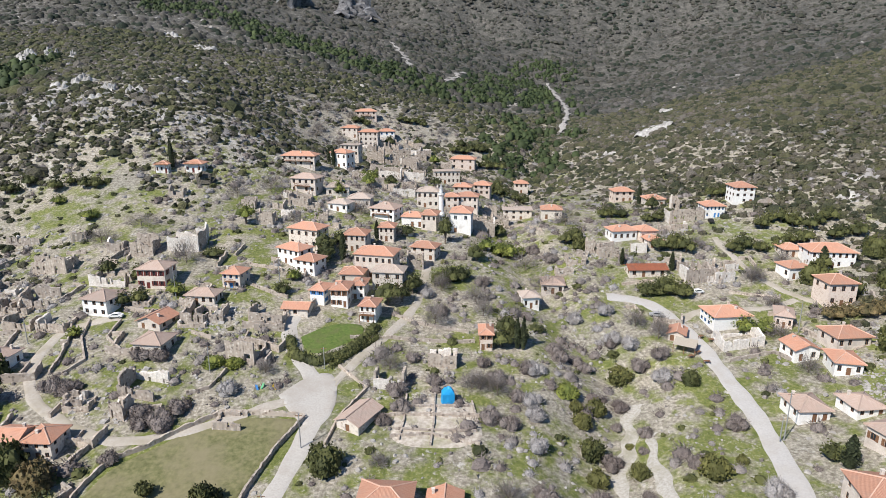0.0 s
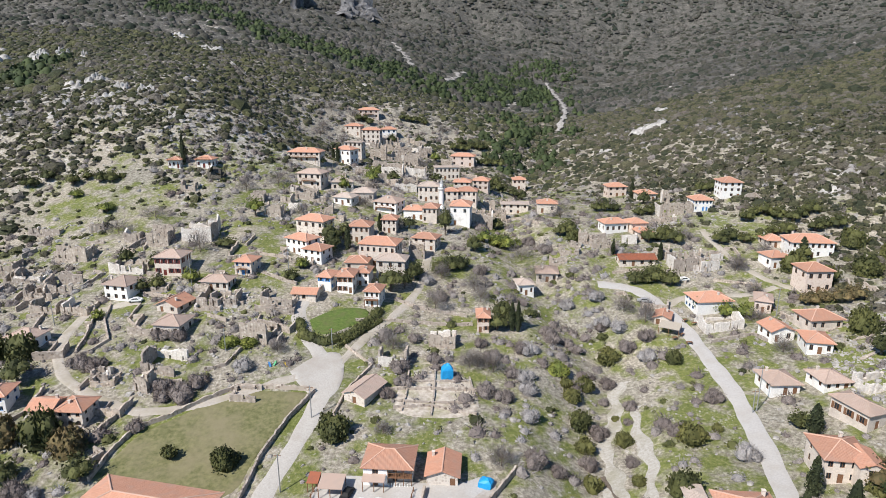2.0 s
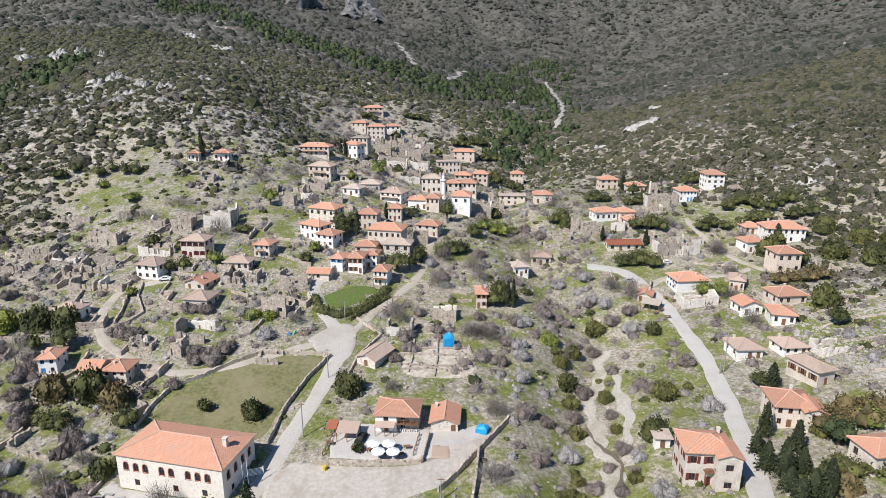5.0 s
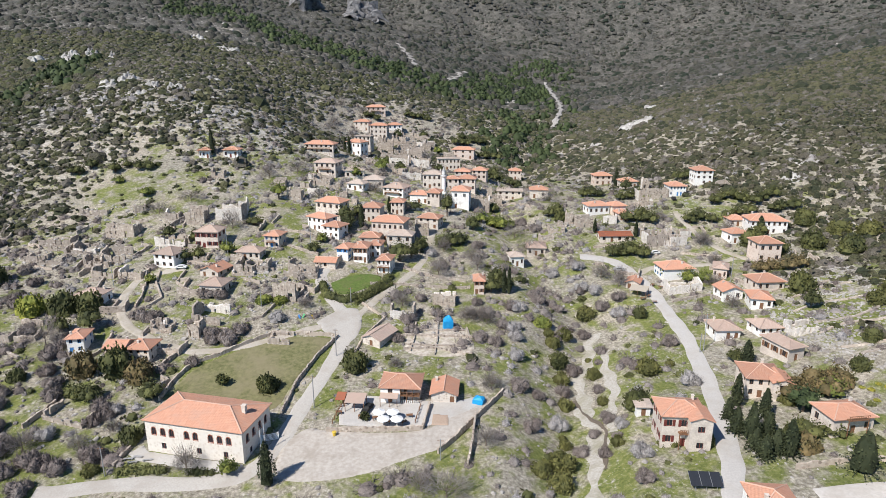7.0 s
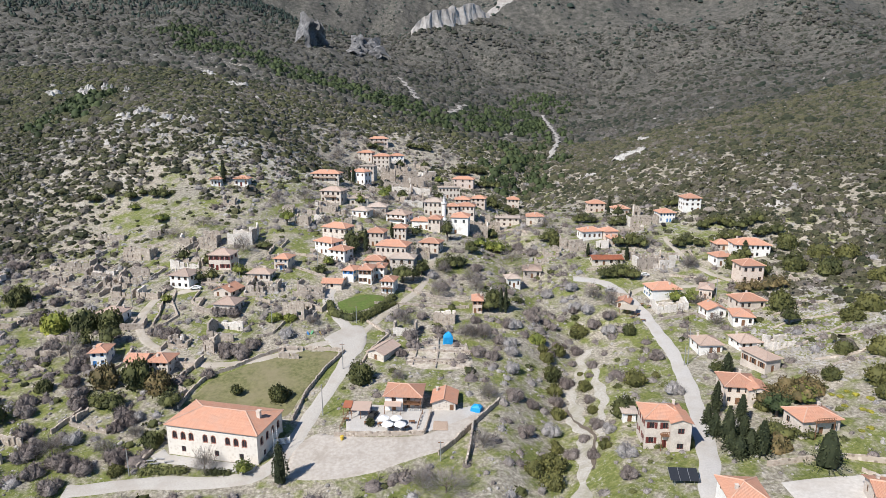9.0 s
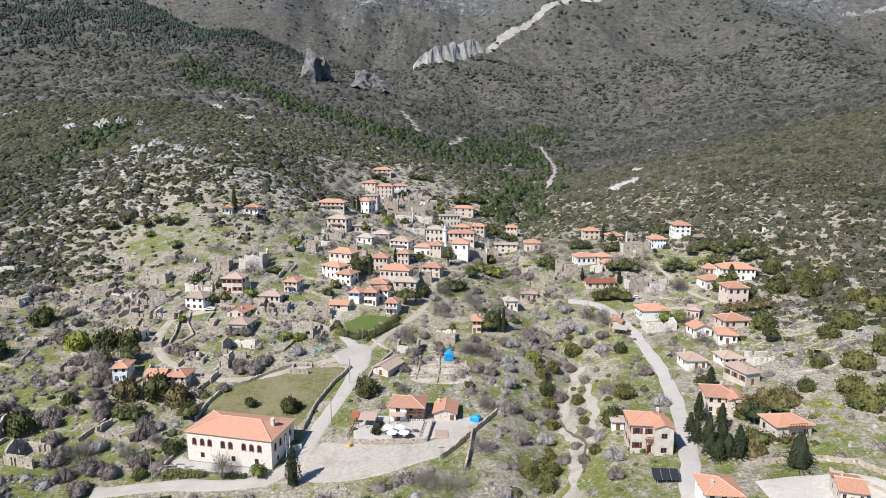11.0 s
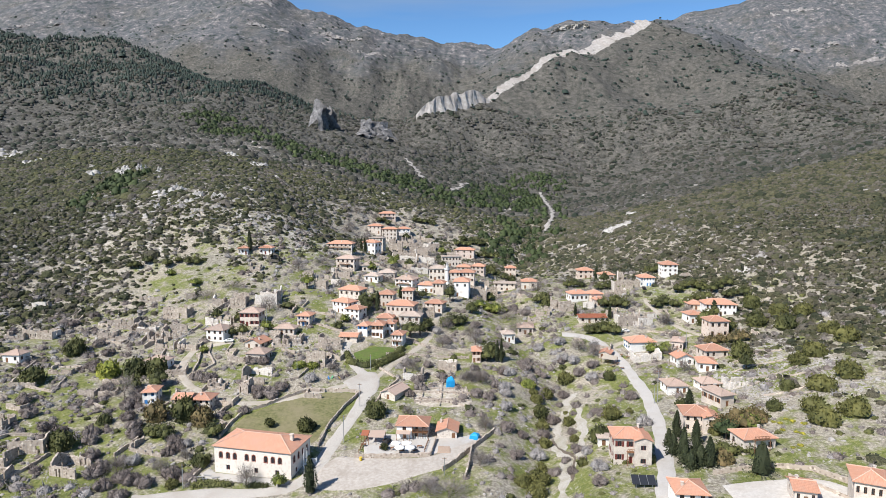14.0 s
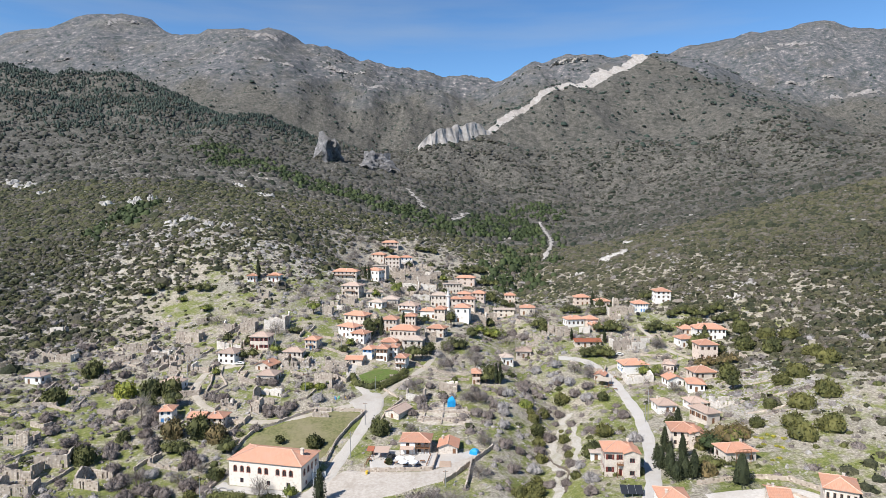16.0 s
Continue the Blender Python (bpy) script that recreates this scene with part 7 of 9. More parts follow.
# ---- trees ----
def tree(x, y, w, h, leaf, label, category="tree", name="tree", n=420, trunk=0.25, size=0.27):
    """A tapered trunk with limbs and a lumpy crown of many leaf clumps."""
    rng = np.random.default_rng(int(abs(x) * 31 + abs(y) * 17))
    top = new(name)
    top.location = (x, y, float(land(x, y)))
    tagged(top, label, category)
    bm = bmesh.new()
    th = h * trunk
    tube(bm, (0, 0, -0.4), (0, 0, th + 0.3 * h), 0.05 * w + 0.08, 0.02 * w + 0.04, 7)
    for k in range(5):
        f = k * 1.257 + rng.uniform(-0.3, 0.3)
        tube(bm, (0, 0, th * 0.8), (math.cos(f) * w * 0.3, math.sin(f) * w * 0.3, th + h * 0.35), 0.025 * w + 0.04, 0.02, 5)
    part("trunk", bm, BARK, top)
    pieces = []
    lobes = 6
    for k in range(lobes):
        f, far = k * 6.2832 / (lobes - 1) + rng.uniform(-0.3, 0.3), 0 if k == 0 else rng.uniform(0.2, 0.3)
        s = np.array([w * 0.34, w * 0.34, (h - th) * (0.55 if k == 0 else 0.42)])
        at = np.array([math.cos(f) * w * far, math.sin(f) * w * far, th + (h - th) * (0.42 if k == 0 else rng.uniform(0.2, 0.4))])
        v, t = leaves(rng, crown_points(rng, n // lobes, s, 0.75) + at, size)
        pieces.append((v, t))
        cv, ct = core(rng, s * 0.72, 3, 7)
        pieces.append((cv + at - [0, 0, s[2] * 0.25], ct))
    v, t = joined(*pieces)
    v[:, 2] = np.maximum(v[:, 2], 0.02)
    child("crown", bulk("crown", v, t, leaf), top)
    KEEP_CLEAR.append((x, y, w * 0.45))
    return top


def cypress(x, y, w, h):
    rng = np.random.default_rng(int(abs(x) * 31 + abs(y) * 17))
    top = new("cypress")
    top.location = (x, y, float(land(x, y)))
    tagged(top, "tall narrow dark green cypress tree", "tree", "cypresses")
    bm = bmesh.new()
    tube(bm, (0, 0, -0.4), (0, 0, h * 0.6), 0.18, 0.06, 7)
    part("trunk", bm, BARK, top)
    n = 700
    f, u = rng.uniform(0, 6.2832, n), rng.uniform(0, 1, n)
    r = w / 2 * np.minimum(1, u * 6) * (1 - u**1.8) ** 0.75 * rng.uniform(0.75, 1.12, n)
    v, t = leaves(rng, np.stack([r * np.cos(f), r * np.sin(f), 0.5 + u * (h - 0.5)], 1), 0.22)
    cv, ct = core(rng, (w * 0.36, w * 0.36, h * 0.88), 5, 7)
    cv[:, 2] += 0.4
    v, t = joined((v, t), (cv, ct))
    child("crown", bulk("crown", v, t, DARK_CYPRESS), top)
    return top


def conifer(x, y, w, h):
    """A young dark cone-shaped conifer with tiers of drooping boughs."""
    rng = np.random.default_rng(int(abs(x) * 31 + abs(y) * 17))
    top = new("conifer")
    top.location = (x, y, float(land(x, y)))
    tagged(top, "dark green cone-shaped conifer with tiered boughs", "tree", "conifers")
    bm = bmesh.new()
    tube(bm, (0, 0, -0.4), (0, 0, h * 0.95), 0.2, 0.03, 7)
    part("trunk", bm, BARK, top)
    places = []
    for tier in range(13):
        u = tier / 13
        for k in range(9):
            f = k * 0.698 + tier * 0.4 + rng.uniform(-0.2, 0.2)
            reach = w / 2 * (1 - u) ** 0.85 * rng.uniform(0.8, 1.15)
            for s in np.linspace(0.25, 1, 8):
                places.append((math.cos(f) * reach * s, math.sin(f) * reach * s, h * (0.1 + 0.88 * u) - reach * s * 0.28 + rng.uniform(-0.12, 0.12)))
    v, t = leaves(rng, np.array(places), 0.25)
    cv, ct = core(rng, (w * 0.26, w * 0.26, h * 0.85), 4, 7)
    v, t = joined((v, t), (cv + [0, 0, h * 0.08], ct))
    child("crown", bulk("crown", v, t, DARK_CYPRESS), top)
    return top


def bare_tree(x, y, w, h):
    rng = np.random.default_rng(int(abs(x) * 31 + abs(y) * 17))
    top = new("bare_tree")
    top.location = (x, y, float(land(x, y)))
    tagged(top, "leafless grey-brown tree with a dense twiggy crown", "tree", "bare trees")
    bm = bmesh.new()
    tube(bm, (0, 0, -0.4), (0.1, 0.1, h * 0.4), 0.2, 0.1, 6)
    for k in range(6):
        f = k * 1.047
        tube(bm, (0.05, 0.05, h * 0.2), (math.cos(f) * w * 0.35, math.sin(f) * w * 0.35, h * 0.75), 0.08, 0.02, 4)
    part("trunk", bm, BARK, top)
    v, t = twigs(rng, 900, w * 0.5, h * 0.75, 0.03, 0.4)
    v[:, 2] += h * 0.12
    child("crown", bulk("crown", v, t, TWIGS), top)
    KEEP_CLEAR.append((x, y, w * 0.3))
    return top


def tufts(rng, n, long=0.24, wide=0.02):
    """Short twigs that stand out of a dome of radius one."""
    way = rng.normal(size=(n, 3))
    way /= np.linalg.norm(way, axis=1)[:, None]
    way[:, 2] = np.abs(way[:, 2])
    foot = way * rng.uniform(0.5, 0.9, (n, 1)) + rng.normal(size=(n, 3)) * 0.06
    tip = foot + (way + rng.normal(size=(n, 3)) * 0.4 + [0, 0, 0.2]) * (long * rng.uniform(0.4, 1.3, (n, 1)))
    off = rng.normal(size=(n, 3)) * wide
    return np.stack([foot - off, foot + off, tip], 1).reshape(-1, 3), np.arange(3 * n).reshape(-1, 3)


BUSH_KINDS = {
    "bare": (MAUVE_TWIGS, "bare_bush", "rounded leafless mauve-brown bush on rough ground", 0.64),
    "grey": (GREY_TWIGS, "bare_bush", "rounded leafless pale grey bush with fine twigs", 0.66),
    "olive": (OLIVE, "evergreen_bush", "rounded olive-green evergreen bush", 0.7),
    "dark": (EVERGREEN, "evergreen_bush", "dense dark green evergreen bush", 0.85),
    "fresh": (FRESH, "green_bush", "low spreading bright green bush", 0.45),
    "yellow": (SPRING, "leafy_tree", "rounded yellow-green tree in fresh leaf", 0.9),
    "tall": (EVERGREEN, "evergreen_tree", "tall broad dark evergreen tree beside a house", 0.95),
    "broom": (BROOM, "flowering_bush", "low yellow-flowering bush on the green slope", 0.35),
    "russet": (RUSSET, "leafy_tree", "tree with brownish-green thinning leaves", 0.85),
}
BUSH_MESHES = {}


def bush(kind, x, y, w):
    """A rounded bush; three shapes of each kind, turned and sized."""
    leaf, name, label, tall = BUSH_KINDS[kind]
    pick = int(abs(x) * 10 + abs(y)) % 3
    if (kind, pick) not in BUSH_MESHES:
        rng = np.random.default_rng(40 + pick)
        pieces = []
        for k in range(4):
            s, at = (0.8, np.zeros(3)) if k == 0 else (rng.uniform(0.42, 0.6), np.array([rng.uniform(0.35, 0.55) * math.cos(k * 2.1 + pick), rng.uniform(0.35, 0.55) * math.sin(k * 2.1 + pick), rng.uniform(0.0, 0.25)]))
            size = np.array([s, s, s * 1.05])
            pieces.append((lambda v, t: (v + at, t))(*core(rng, size * (0.8 if kind in ("bare", "grey") else 0.92), 4, 10)))
            if kind in ("bare", "grey"):
                pieces.append((lambda v, t: (v * s + at, t))(*tufts(rng, int(560 * s), 0.3, 0.019)))
            else:
                pieces.append((lambda v, t: (v + at, t))(*leaves(rng, crown_points(rng, int(430 * s), size * 1.0, 0.0), 0.075)))
        v, t = joined(*pieces)
        v[:, 2] = np.maximum(v[:, 2], -0.06)
        BUSH_MESHES[kind, pick] = bulk("foliage", v, t, leaf)
    top = new(name, BUSH_MESHES[kind, pick])
    turn = (x * 37 + y * 17) % 360
    top.matrix_basis = pose(x, y, float(land(x, y)) - 0.03 * w, 0, 0, turn) @ Matrix.Diagonal((w * 0.52, w * 0.52, w * tall, 1))
    tagged(top, label, "tree" if name.endswith("tree") else "bush")
    KEEP_CLEAR.append((x, y, w * 0.4))
    return top


def hedge(points, wide=2.2, high=2.0):
    line = drape(points, 0.9)
    rng = np.random.default_rng(5)
    pieces = []
    for x, y in line:
        z = float(land(x, y))
        s = np.array([wide * 0.6, wide * 0.6, high]) * rng.uniform(0.85, 1.15)
        v, t = leaves(rng, crown_points(rng, 60, s, 0.0) + [x, y, z], 0.22)
        cv, ct = core(rng, s * 0.8, 3, 7)
        pieces += [(v, t), (cv + [x, y, z], ct)]
        KEEP_CLEAR.append((x, y, wide * 0.6))
    v, t = joined(*pieces)
    return tagged(new("hedge", bulk("hedge", v, t, EVERGREEN)), "thick clipped evergreen hedge round the lawn", "hedge")


# ---- landmarks, yards and small things ----
restaurant(-11.2, 97.4, -4, 10.0, 8, 4.4)
lean_to(-22.3, 96.0, -4, 5.0, 4.2, 2.4, TILES["old"], "old tiled")
lean_to(68.0, 160.6, -30, 6.0, 4.6, 2.3, AWNING, "faded beige canvas")
lean_to(-26.3, 97.7, -4, 2.4, 3.0, 2.0, TILES["rust"], "rust-red")
paling([(-27.3, 89.9), (-26.4, 94.5), (-25.5, 99.7)])
paling([(-6.9, 88.8), (-6.1, 93.8), (-5.8, 95.6)])
litter_bin(-26.0, 85.2, YELLOW, "yellow")
flagpole(-42.1, 80.1, 7.5)
flagpole(-41.4, 81.1, 7.5)
slatted_gate(-41.3, 84.6, 20)
bench(-72.8, 79.5, 6)
bench(-70.8, 80.1, -7)
bench(-68.0, 78.9, 10)
bench(-71.3, 78.3, 13)
play_toy(-46.2, 139.2, 30, TRIM["blue"], "blue")
play_toy(-44.8, 139.8, -20, GREEN_PAINT, "green")
play_toy(-42.0, 139.3, 60, YELLOW, "yellow")
cafe_table(68.2, 156.7, 22)
cafe_table(71.3, 153.5, 0)
cafe_table(70.8, 158.3, 35)
cafe_table(76.6, 163.9, 8)
cafe_table(78.4, 161.8, 25)
cafe_table(74.5, 166.1, 40)
school(-57.3, 79.8, -12.5, 24.9, 12.8, 8.3)
minaret(-0.7, 253.1, 25.4, 15.3)
parked_car(-95.6, 169.5, 4, TRIM["white"], "white saloon car parked before the ruins")
parked_car(65.7, 179.0, -15, TRIM["grey"], "silver hatchback car parked on the road")
parked_car(-19.2, 94.6, 72, BLACK, "black pickup car parked by the restaurant")
parked_car(107.1, 242.2, 80, BLACK, "dark car parked by the upper track")
parked_car(82.7, 191.1, 10, TRIM["white"], "white van parked under a tree")
parasol(-15.8, 90.2, 1.6)
parasol(-12.4, 90.1, 1.6)
parasol(-14.5, 87.4, 1.6)
parasol(-11.2, 87.2, 1.6)
cafe_table(-16.7, 90.7, 25)
cafe_table(-13.8, 88.7, 5)
cafe_table(-9.6, 88.6, 35)
cafe_table(-8.4, 91.2, 5)
cafe_table(-20.3, 91.4, 0)
cafe_table(-26.2, 93.3, 0)
tarp_tent(1.2, 136.9, 10, 2.9, 2.6, 4.2, "bright blue tarpaulin tent on an open dig")
tarp_tent(9.0, 97.2, -20, 2.6, 2.4, 1.9, "small blue tarpaulin cover by the restaurant yard")
utility_pole(-75.7, 74.4, 7.5)
utility_pole(-81.5, 178.8, 10.9)
utility_pole(-33.1, 96.6, 9.1)
utility_pole(-0.6, 74.6, 5.3)
utility_pole(-52.7, 190.4, 8.6)
utility_pole(74.7, 119.8, 11.7)
utility_pole(-59.8, 145.1, 7.6)
utility_pole(-115.0, 158.8, 8.2)
utility_pole(73.5, 119.3, 6.2)
utility_pole(101.4, 164.5, 9.3)
utility_pole(-30.9, 147.9, 6.2)
utility_pole(-31.2, 119.5, 8.6)
hedge([(-42.3, 159.0), (-40.0, 152.7), (-33.7, 149.8), (-27.1, 153.6), (-22.8, 160.3), (-19.7, 167.7)], 3.4, 2.5)
hedge([(-29.1, 148.9), (-23.8, 155.9), (-18.6, 163.1)], 1.6, 1.4)
hedge([(-72.7, 75.2), (-67.9, 75.3), (-62.9, 75.5)], 2.4, 1.6)
hedge([(-57.0, 75.1), (-51.7, 74.4)], 1.8, 1.2)


def solar_rack(x, y, turn, count):
    """A row of dark panels tilted towards the valley on steel legs."""
    top = new("solar_rack")
    top.matrix_basis = Matrix.Translation((x, y, float(land(x, y)))) @ Matrix.Rotation(radians(turn), 4, "Z")
    tagged(top, "row of dark tilted solar panels on steel legs", "solar panel")
    for k in range(count):
        px = (k - (count - 1) / 2) * 2.05
        bm = bmesh.new()
        box(bm, -0.98, 0.98, -1.6, 1.6, -0.04, 0.04)
        panel = part("panel", bm, PANEL, top, m=pose(px, 0, 1.7, 24))
        bm = bmesh.new()
        for edge in (-1.0, 0.98):
            box(bm, edge, edge + 0.03, -1.62, 1.62, -0.05, 0.055)
        part("frame", bm, STEEL, panel)
        for py, high in ((-1.2, 1.15), (1.2, 2.2)):
            bm = bmesh.new()
            tube(bm, (px, py, -0.4), (px, py, high), 0.06, 0.06, 6)
            part("leg", bm, STEEL, top)
    KEEP_CLEAR.append((x, y, count * 1.2))
    return top


solar_rack(51.4, 60.0, -4, 3)
house(48.2, 88.6, -4, 3.2, 3.4, 2.6, wall="white", tile="pale", kind="flat", storeys=1, cols=1, side=0, chimneys=0, name="shed", label="small flat-roofed white shed beside the villa")
stone_wall([(70.8, 63.4), (79.0, 63.6), (87.0, 63.4), (94.6, 60.0)], 1.3, 0.4, "plastered low yard wall along the lower gardens")
stone_wall([(94.6, 60.0), (98.6, 54.0), (102.0, 47.6)], 1.5, 0.4, "plastered low yard wall along the lower gardens")
stone_wall([(88.0, 58.5), (92.5, 52.0), (96.0, 46.0)], 1.0, 0.35, "plastered low yard wall along the lower gardens")

# ---- rock faces and scree ----
crag([(-62, 1066), (-30, 1072), (5, 1100), (40, 1136), (78, 1176)], 46, 16, "broad pale limestone cliff above the gorge", WHITE_ROCK, 0.4, 0.25, 0.3, 0.14)
crag([(70, 1172), (130, 1232), (200, 1304), (262, 1368)], 14, 10, "white limestone rib along the crest", WHITE_ROCK, 1.2, 0.7, 0.3, 0.25)
crag([(255, 1360), (330, 1440), (420, 1532), (500, 1612), (575, 1690)], 30, 14, "long white limestone ridge along the crest", WHITE_ROCK, 1.5, 0.7, 0.4, 0.25)
crag([(-187.2, 797.7), (-182.4, 823.8), (-166.1, 837.1)], 44, 12, "dark jagged rock pinnacles over the gorge", CRAG, 0.12, 3.0, 0.8, 0.5)
crag([(-128.7, 838.8), (-121.6, 924.6), (-94.5, 858.2)], 30, 14, "grey rocky buttress above the gorge", CRAG, 0.4, 2.4, 0.8, 0.5)
crag([(-707.4, 2117.0), (-636.8, 2115.1), (-561.0, 2132.1)], 16, 12, "pale rock band on the western mountain", FAR_ROCK, 1.2, 0.8, 0.5)
crag([(-505.5, 2249.3), (-416.6, 2225.8), (-317.2, 2267.2)], 18, 14, "pale rock band on the western mountain", FAR_ROCK, 1.2, 0.8, 0.5)
crag([(-1052.7, 2237.1), (-928.0, 2190.4), (-802.4, 2130.3)], 16, 14, "pale rock band on the western mountain", FAR_ROCK, 1.2, 0.8, 0.5)
crag([(-369.8, 2193.2), (-287.6, 2197.8), (-209.5, 2251.9)], 14, 12, "pale rock band on the western mountain", FAR_ROCK, 1.2, 0.8, 0.5)
crag([(-1658.3, 2278.8), (-1568.8, 2309.5), (-1451.8, 2298.2)], 18, 14, "pale rock band on the western mountain", FAR_ROCK, 1.2, 0.8, 0.5)
crag([(-1459.0, 2558.5), (-1437.9, 2634.3), (-1368.1, 2643.1)], 22, 16, "pale rock band on the western mountain", FAR_ROCK, 1.2, 0.8, 0.5)
crag([(-767.3, 2276.5), (-724.2, 2312.4), (-665.5, 2295.3)], 20, 14, "pale rock band on the western mountain", FAR_ROCK, 1.2, 0.8, 0.5)
crag([(1303.5, 2369.5), (1416.5, 2376.1), (1547.8, 2377.0)], 22, 16, "pale rock band on the eastern mountain", FAR_ROCK, 1.2, 0.8, 0.5)
crag([(1397.2, 2301.6), (1499.8, 2262.7), (1598.5, 2239.3)], 24, 16, "pale rock band on the eastern mountain", FAR_ROCK, 1.2, 0.8, 0.5)
crag([(1290.0, 2627.5), (1416.4, 2639.8), (1536.9, 2597.4)], 22, 16, "pale rock band on the eastern mountain", FAR_ROCK, 1.2, 0.8, 0.5)
crag([(385.6, 2341.9), (456.1, 2311.9), (515.7, 2288.8)], 22, 26, "white rocks on the far summit")
outcrop(-272.9, 424.7, 17.5, 5.7, 9, "upright jagged grey-white limestone ribs among dark shrubs", 0)
outcrop(-264.2, 439.7, 8.0, 4.6, 5, "upright jagged grey-white limestone ribs among dark shrubs", 1)
outcrop(-244.1, 430.3, 5.9, 4.1, 4, "upright jagged grey-white limestone ribs among dark shrubs", 2)
outcrop(-192.6, 345.6, 11.2, 3.7, 8, "upright jagged grey-white limestone ribs among dark shrubs", 3)
outcrop(-202.1, 338.7, 10.4, 2.2, 6, "low weathered grey-white limestone blocks among shrubs", 4)
outcrop(-193.6, 315.7, 6.8, 2.1, 5, "low weathered grey-white limestone blocks among shrubs", 5)
outcrop(-172.3, 330.1, 9.2, 3.2, 7, "upright jagged grey-white limestone ribs among dark shrubs", 6)
outcrop(-157.2, 327.2, 9.2, 2.6, 7, "low weathered grey-white limestone blocks among shrubs", 7)
outcrop(-146.4, 370.6, 15.5, 1.6, 8, "low weathered grey-white limestone blocks among shrubs", 8)
outcrop(-299.6, 426.6, 17.6, 3.7, 7, "low weathered grey-white limestone blocks among shrubs", 9)
outcrop(-255.0, 348.1, 6.5, 3.0, 4, "upright jagged grey-white limestone ribs among dark shrubs", 10)
outcrop(-176.7, 322.7, 9.9, 1.9, 6, "low weathered grey-white limestone blocks among shrubs", 11)
outcrop(-147.9, 323.6, 6.1, 1.7, 5, "low weathered grey-white limestone blocks among shrubs", 12)
outcrop(-195.5, 307.4, 8.0, 1.6, 6, "low weathered grey-white limestone blocks among shrubs", 13)
outcrop(-134.0, 307.8, 9.5, 1.4, 6, "low weathered grey-white limestone blocks among shrubs", 14)
outcrop(-120.2, 314.0, 9.8, 1.4, 6, "low weathered grey-white limestone blocks among shrubs", 15)
outcrop(134.4, 406.1, 22.0, 3.6, 12, "upright jagged grey-white limestone ribs among dark shrubs", 16)
outcrop(164.2, 470.2, 16.4, 2.7, 8, "low weathered grey-white limestone blocks among shrubs", 17)
outcrop(162.5, 243.3, 10.4, 1.5, 7, "low weathered grey-white limestone blocks among shrubs", 18)
outcrop(175.4, 256.4, 9.5, 1.2, 6, "low weathered grey-white limestone blocks among shrubs", 19)
outcrop(112.5, 258.4, 6.5, 1.2, 5, "low weathered grey-white limestone blocks among shrubs", 20)
outcrop(102.0, 391.3, 10.2, 1.7, 5, "low weathered grey-white limestone blocks among shrubs", 21)
outcrop(-450.8, 518.7, 21.5, 3.8, 7, "upright jagged grey-white limestone ribs among dark shrubs", 22)
outcrop(-426.3, 511.6, 21.2, 3.4, 6, "low weathered grey-white limestone blocks among shrubs", 23)
outcrop(-393.1, 492.0, 15.1, 2.8, 5, "low weathered grey-white limestone blocks among shrubs", 24)
outcrop(-213.8, 513.9, 15.6, 3.0, 5, "low weathered grey-white limestone blocks among shrubs", 25)
outcrop(-179.9, 495.2, 17.9, 2.5, 5, "low weathered grey-white limestone blocks among shrubs", 26)
ribbon("scree", [(132.5, 812.6), (119.7, 697.9), (113.7, 611.9), (106.4, 541.3), (94.7, 491.2), (85.4, 459.2)], 3.6, ROCK, "pale scree chute in the scrub", category="scree", ragged=1.6, lift=1.3)
ribbon("scree", [(-60.1, 798.2), (-50.0, 764.1), (-37.5, 669.9), (-25.8, 615.4)], 4.5, ROCK, "pale bare track cut in the gorge side", category="scree", ragged=4.0, lift=0.6)
ribbon("scree", [(2.6, 591.4), (12.8, 645.8), (21.0, 675.6)], 4, ROCK, "pale bare bank above the gorge", category="scree", ragged=4.0, lift=0.6)

# ---- single trees ----
cypress(-117.8, 270.2, 3.4, 12.9)
cypress(-34.9, 208.8, 3.2, 10.4)
cypress(-25.2, 229.7, 2.2, 7.3)
cypress(-56.2, 318.9, 2.6, 9.8)
cypress(-54.3, 321.2, 2.3, 8.0)
cypress(-59.1, 323.6, 2.4, 8.0)
cypress(90.2, 281.7, 2.6, 9.9)
cypress(79.5, 206.5, 2.0, 7.0)
cypress(63.7, 212.0, 1.6, 6.4)
cypress(-38.0, 70.3, 4.2, 10.6)
cypress(81.5, 108.3, 3.7, 7.4)
cypress(70.4, 89.1, 3.0, 8.9)
cypress(22.7, 161.8, 1.9, 10.1)
cypress(21.0, 162.1, 1.9, 9.4)
conifer(67.4, 75.2, 5.5, 9.7)
conifer(73.8, 82.4, 4.9, 8.2)
conifer(71.7, 67.8, 5.6, 9.1)
conifer(82.2, 60.8, 8.9, 9.3)
conifer(127.7, 200.3, 6.5, 8.8)
bush("dark", -46.8, 104.3, 6.6)
bush("dark", -24.9, 113.2, 8.0)
tree(-59.9, 106.9, 3.4, 3.9, EVERGREEN, "broad dark evergreen tree with dense small leaves", trunk=0.12)
tree(-97.0, 101.6, 5.5, 5.5, EVERGREEN, "broad dark evergreen tree with dense small leaves", trunk=0.12)
tree(-92.5, 100.7, 6.1, 6.1, EVERGREEN, "broad dark evergreen tree with dense small leaves", trunk=0.12)
tree(-77.0, 101.5, 6.8, 6.8, EVERGREEN, "broad dark evergreen tree with dense small leaves", trunk=0.12)
tree(-48.0, 74.1, 4.0, 4.5, FRESH, "fresh yellow-green leafy tree", trunk=0.12)
tree(82.8, 88.6, 7.1, 7.1, RUSSET, "spreading tree with brownish-green leaves", trunk=0.12)
tree(87.2, 89.8, 4.9, 4.9, RUSSET, "spreading tree with brownish-green leaves", trunk=0.12)
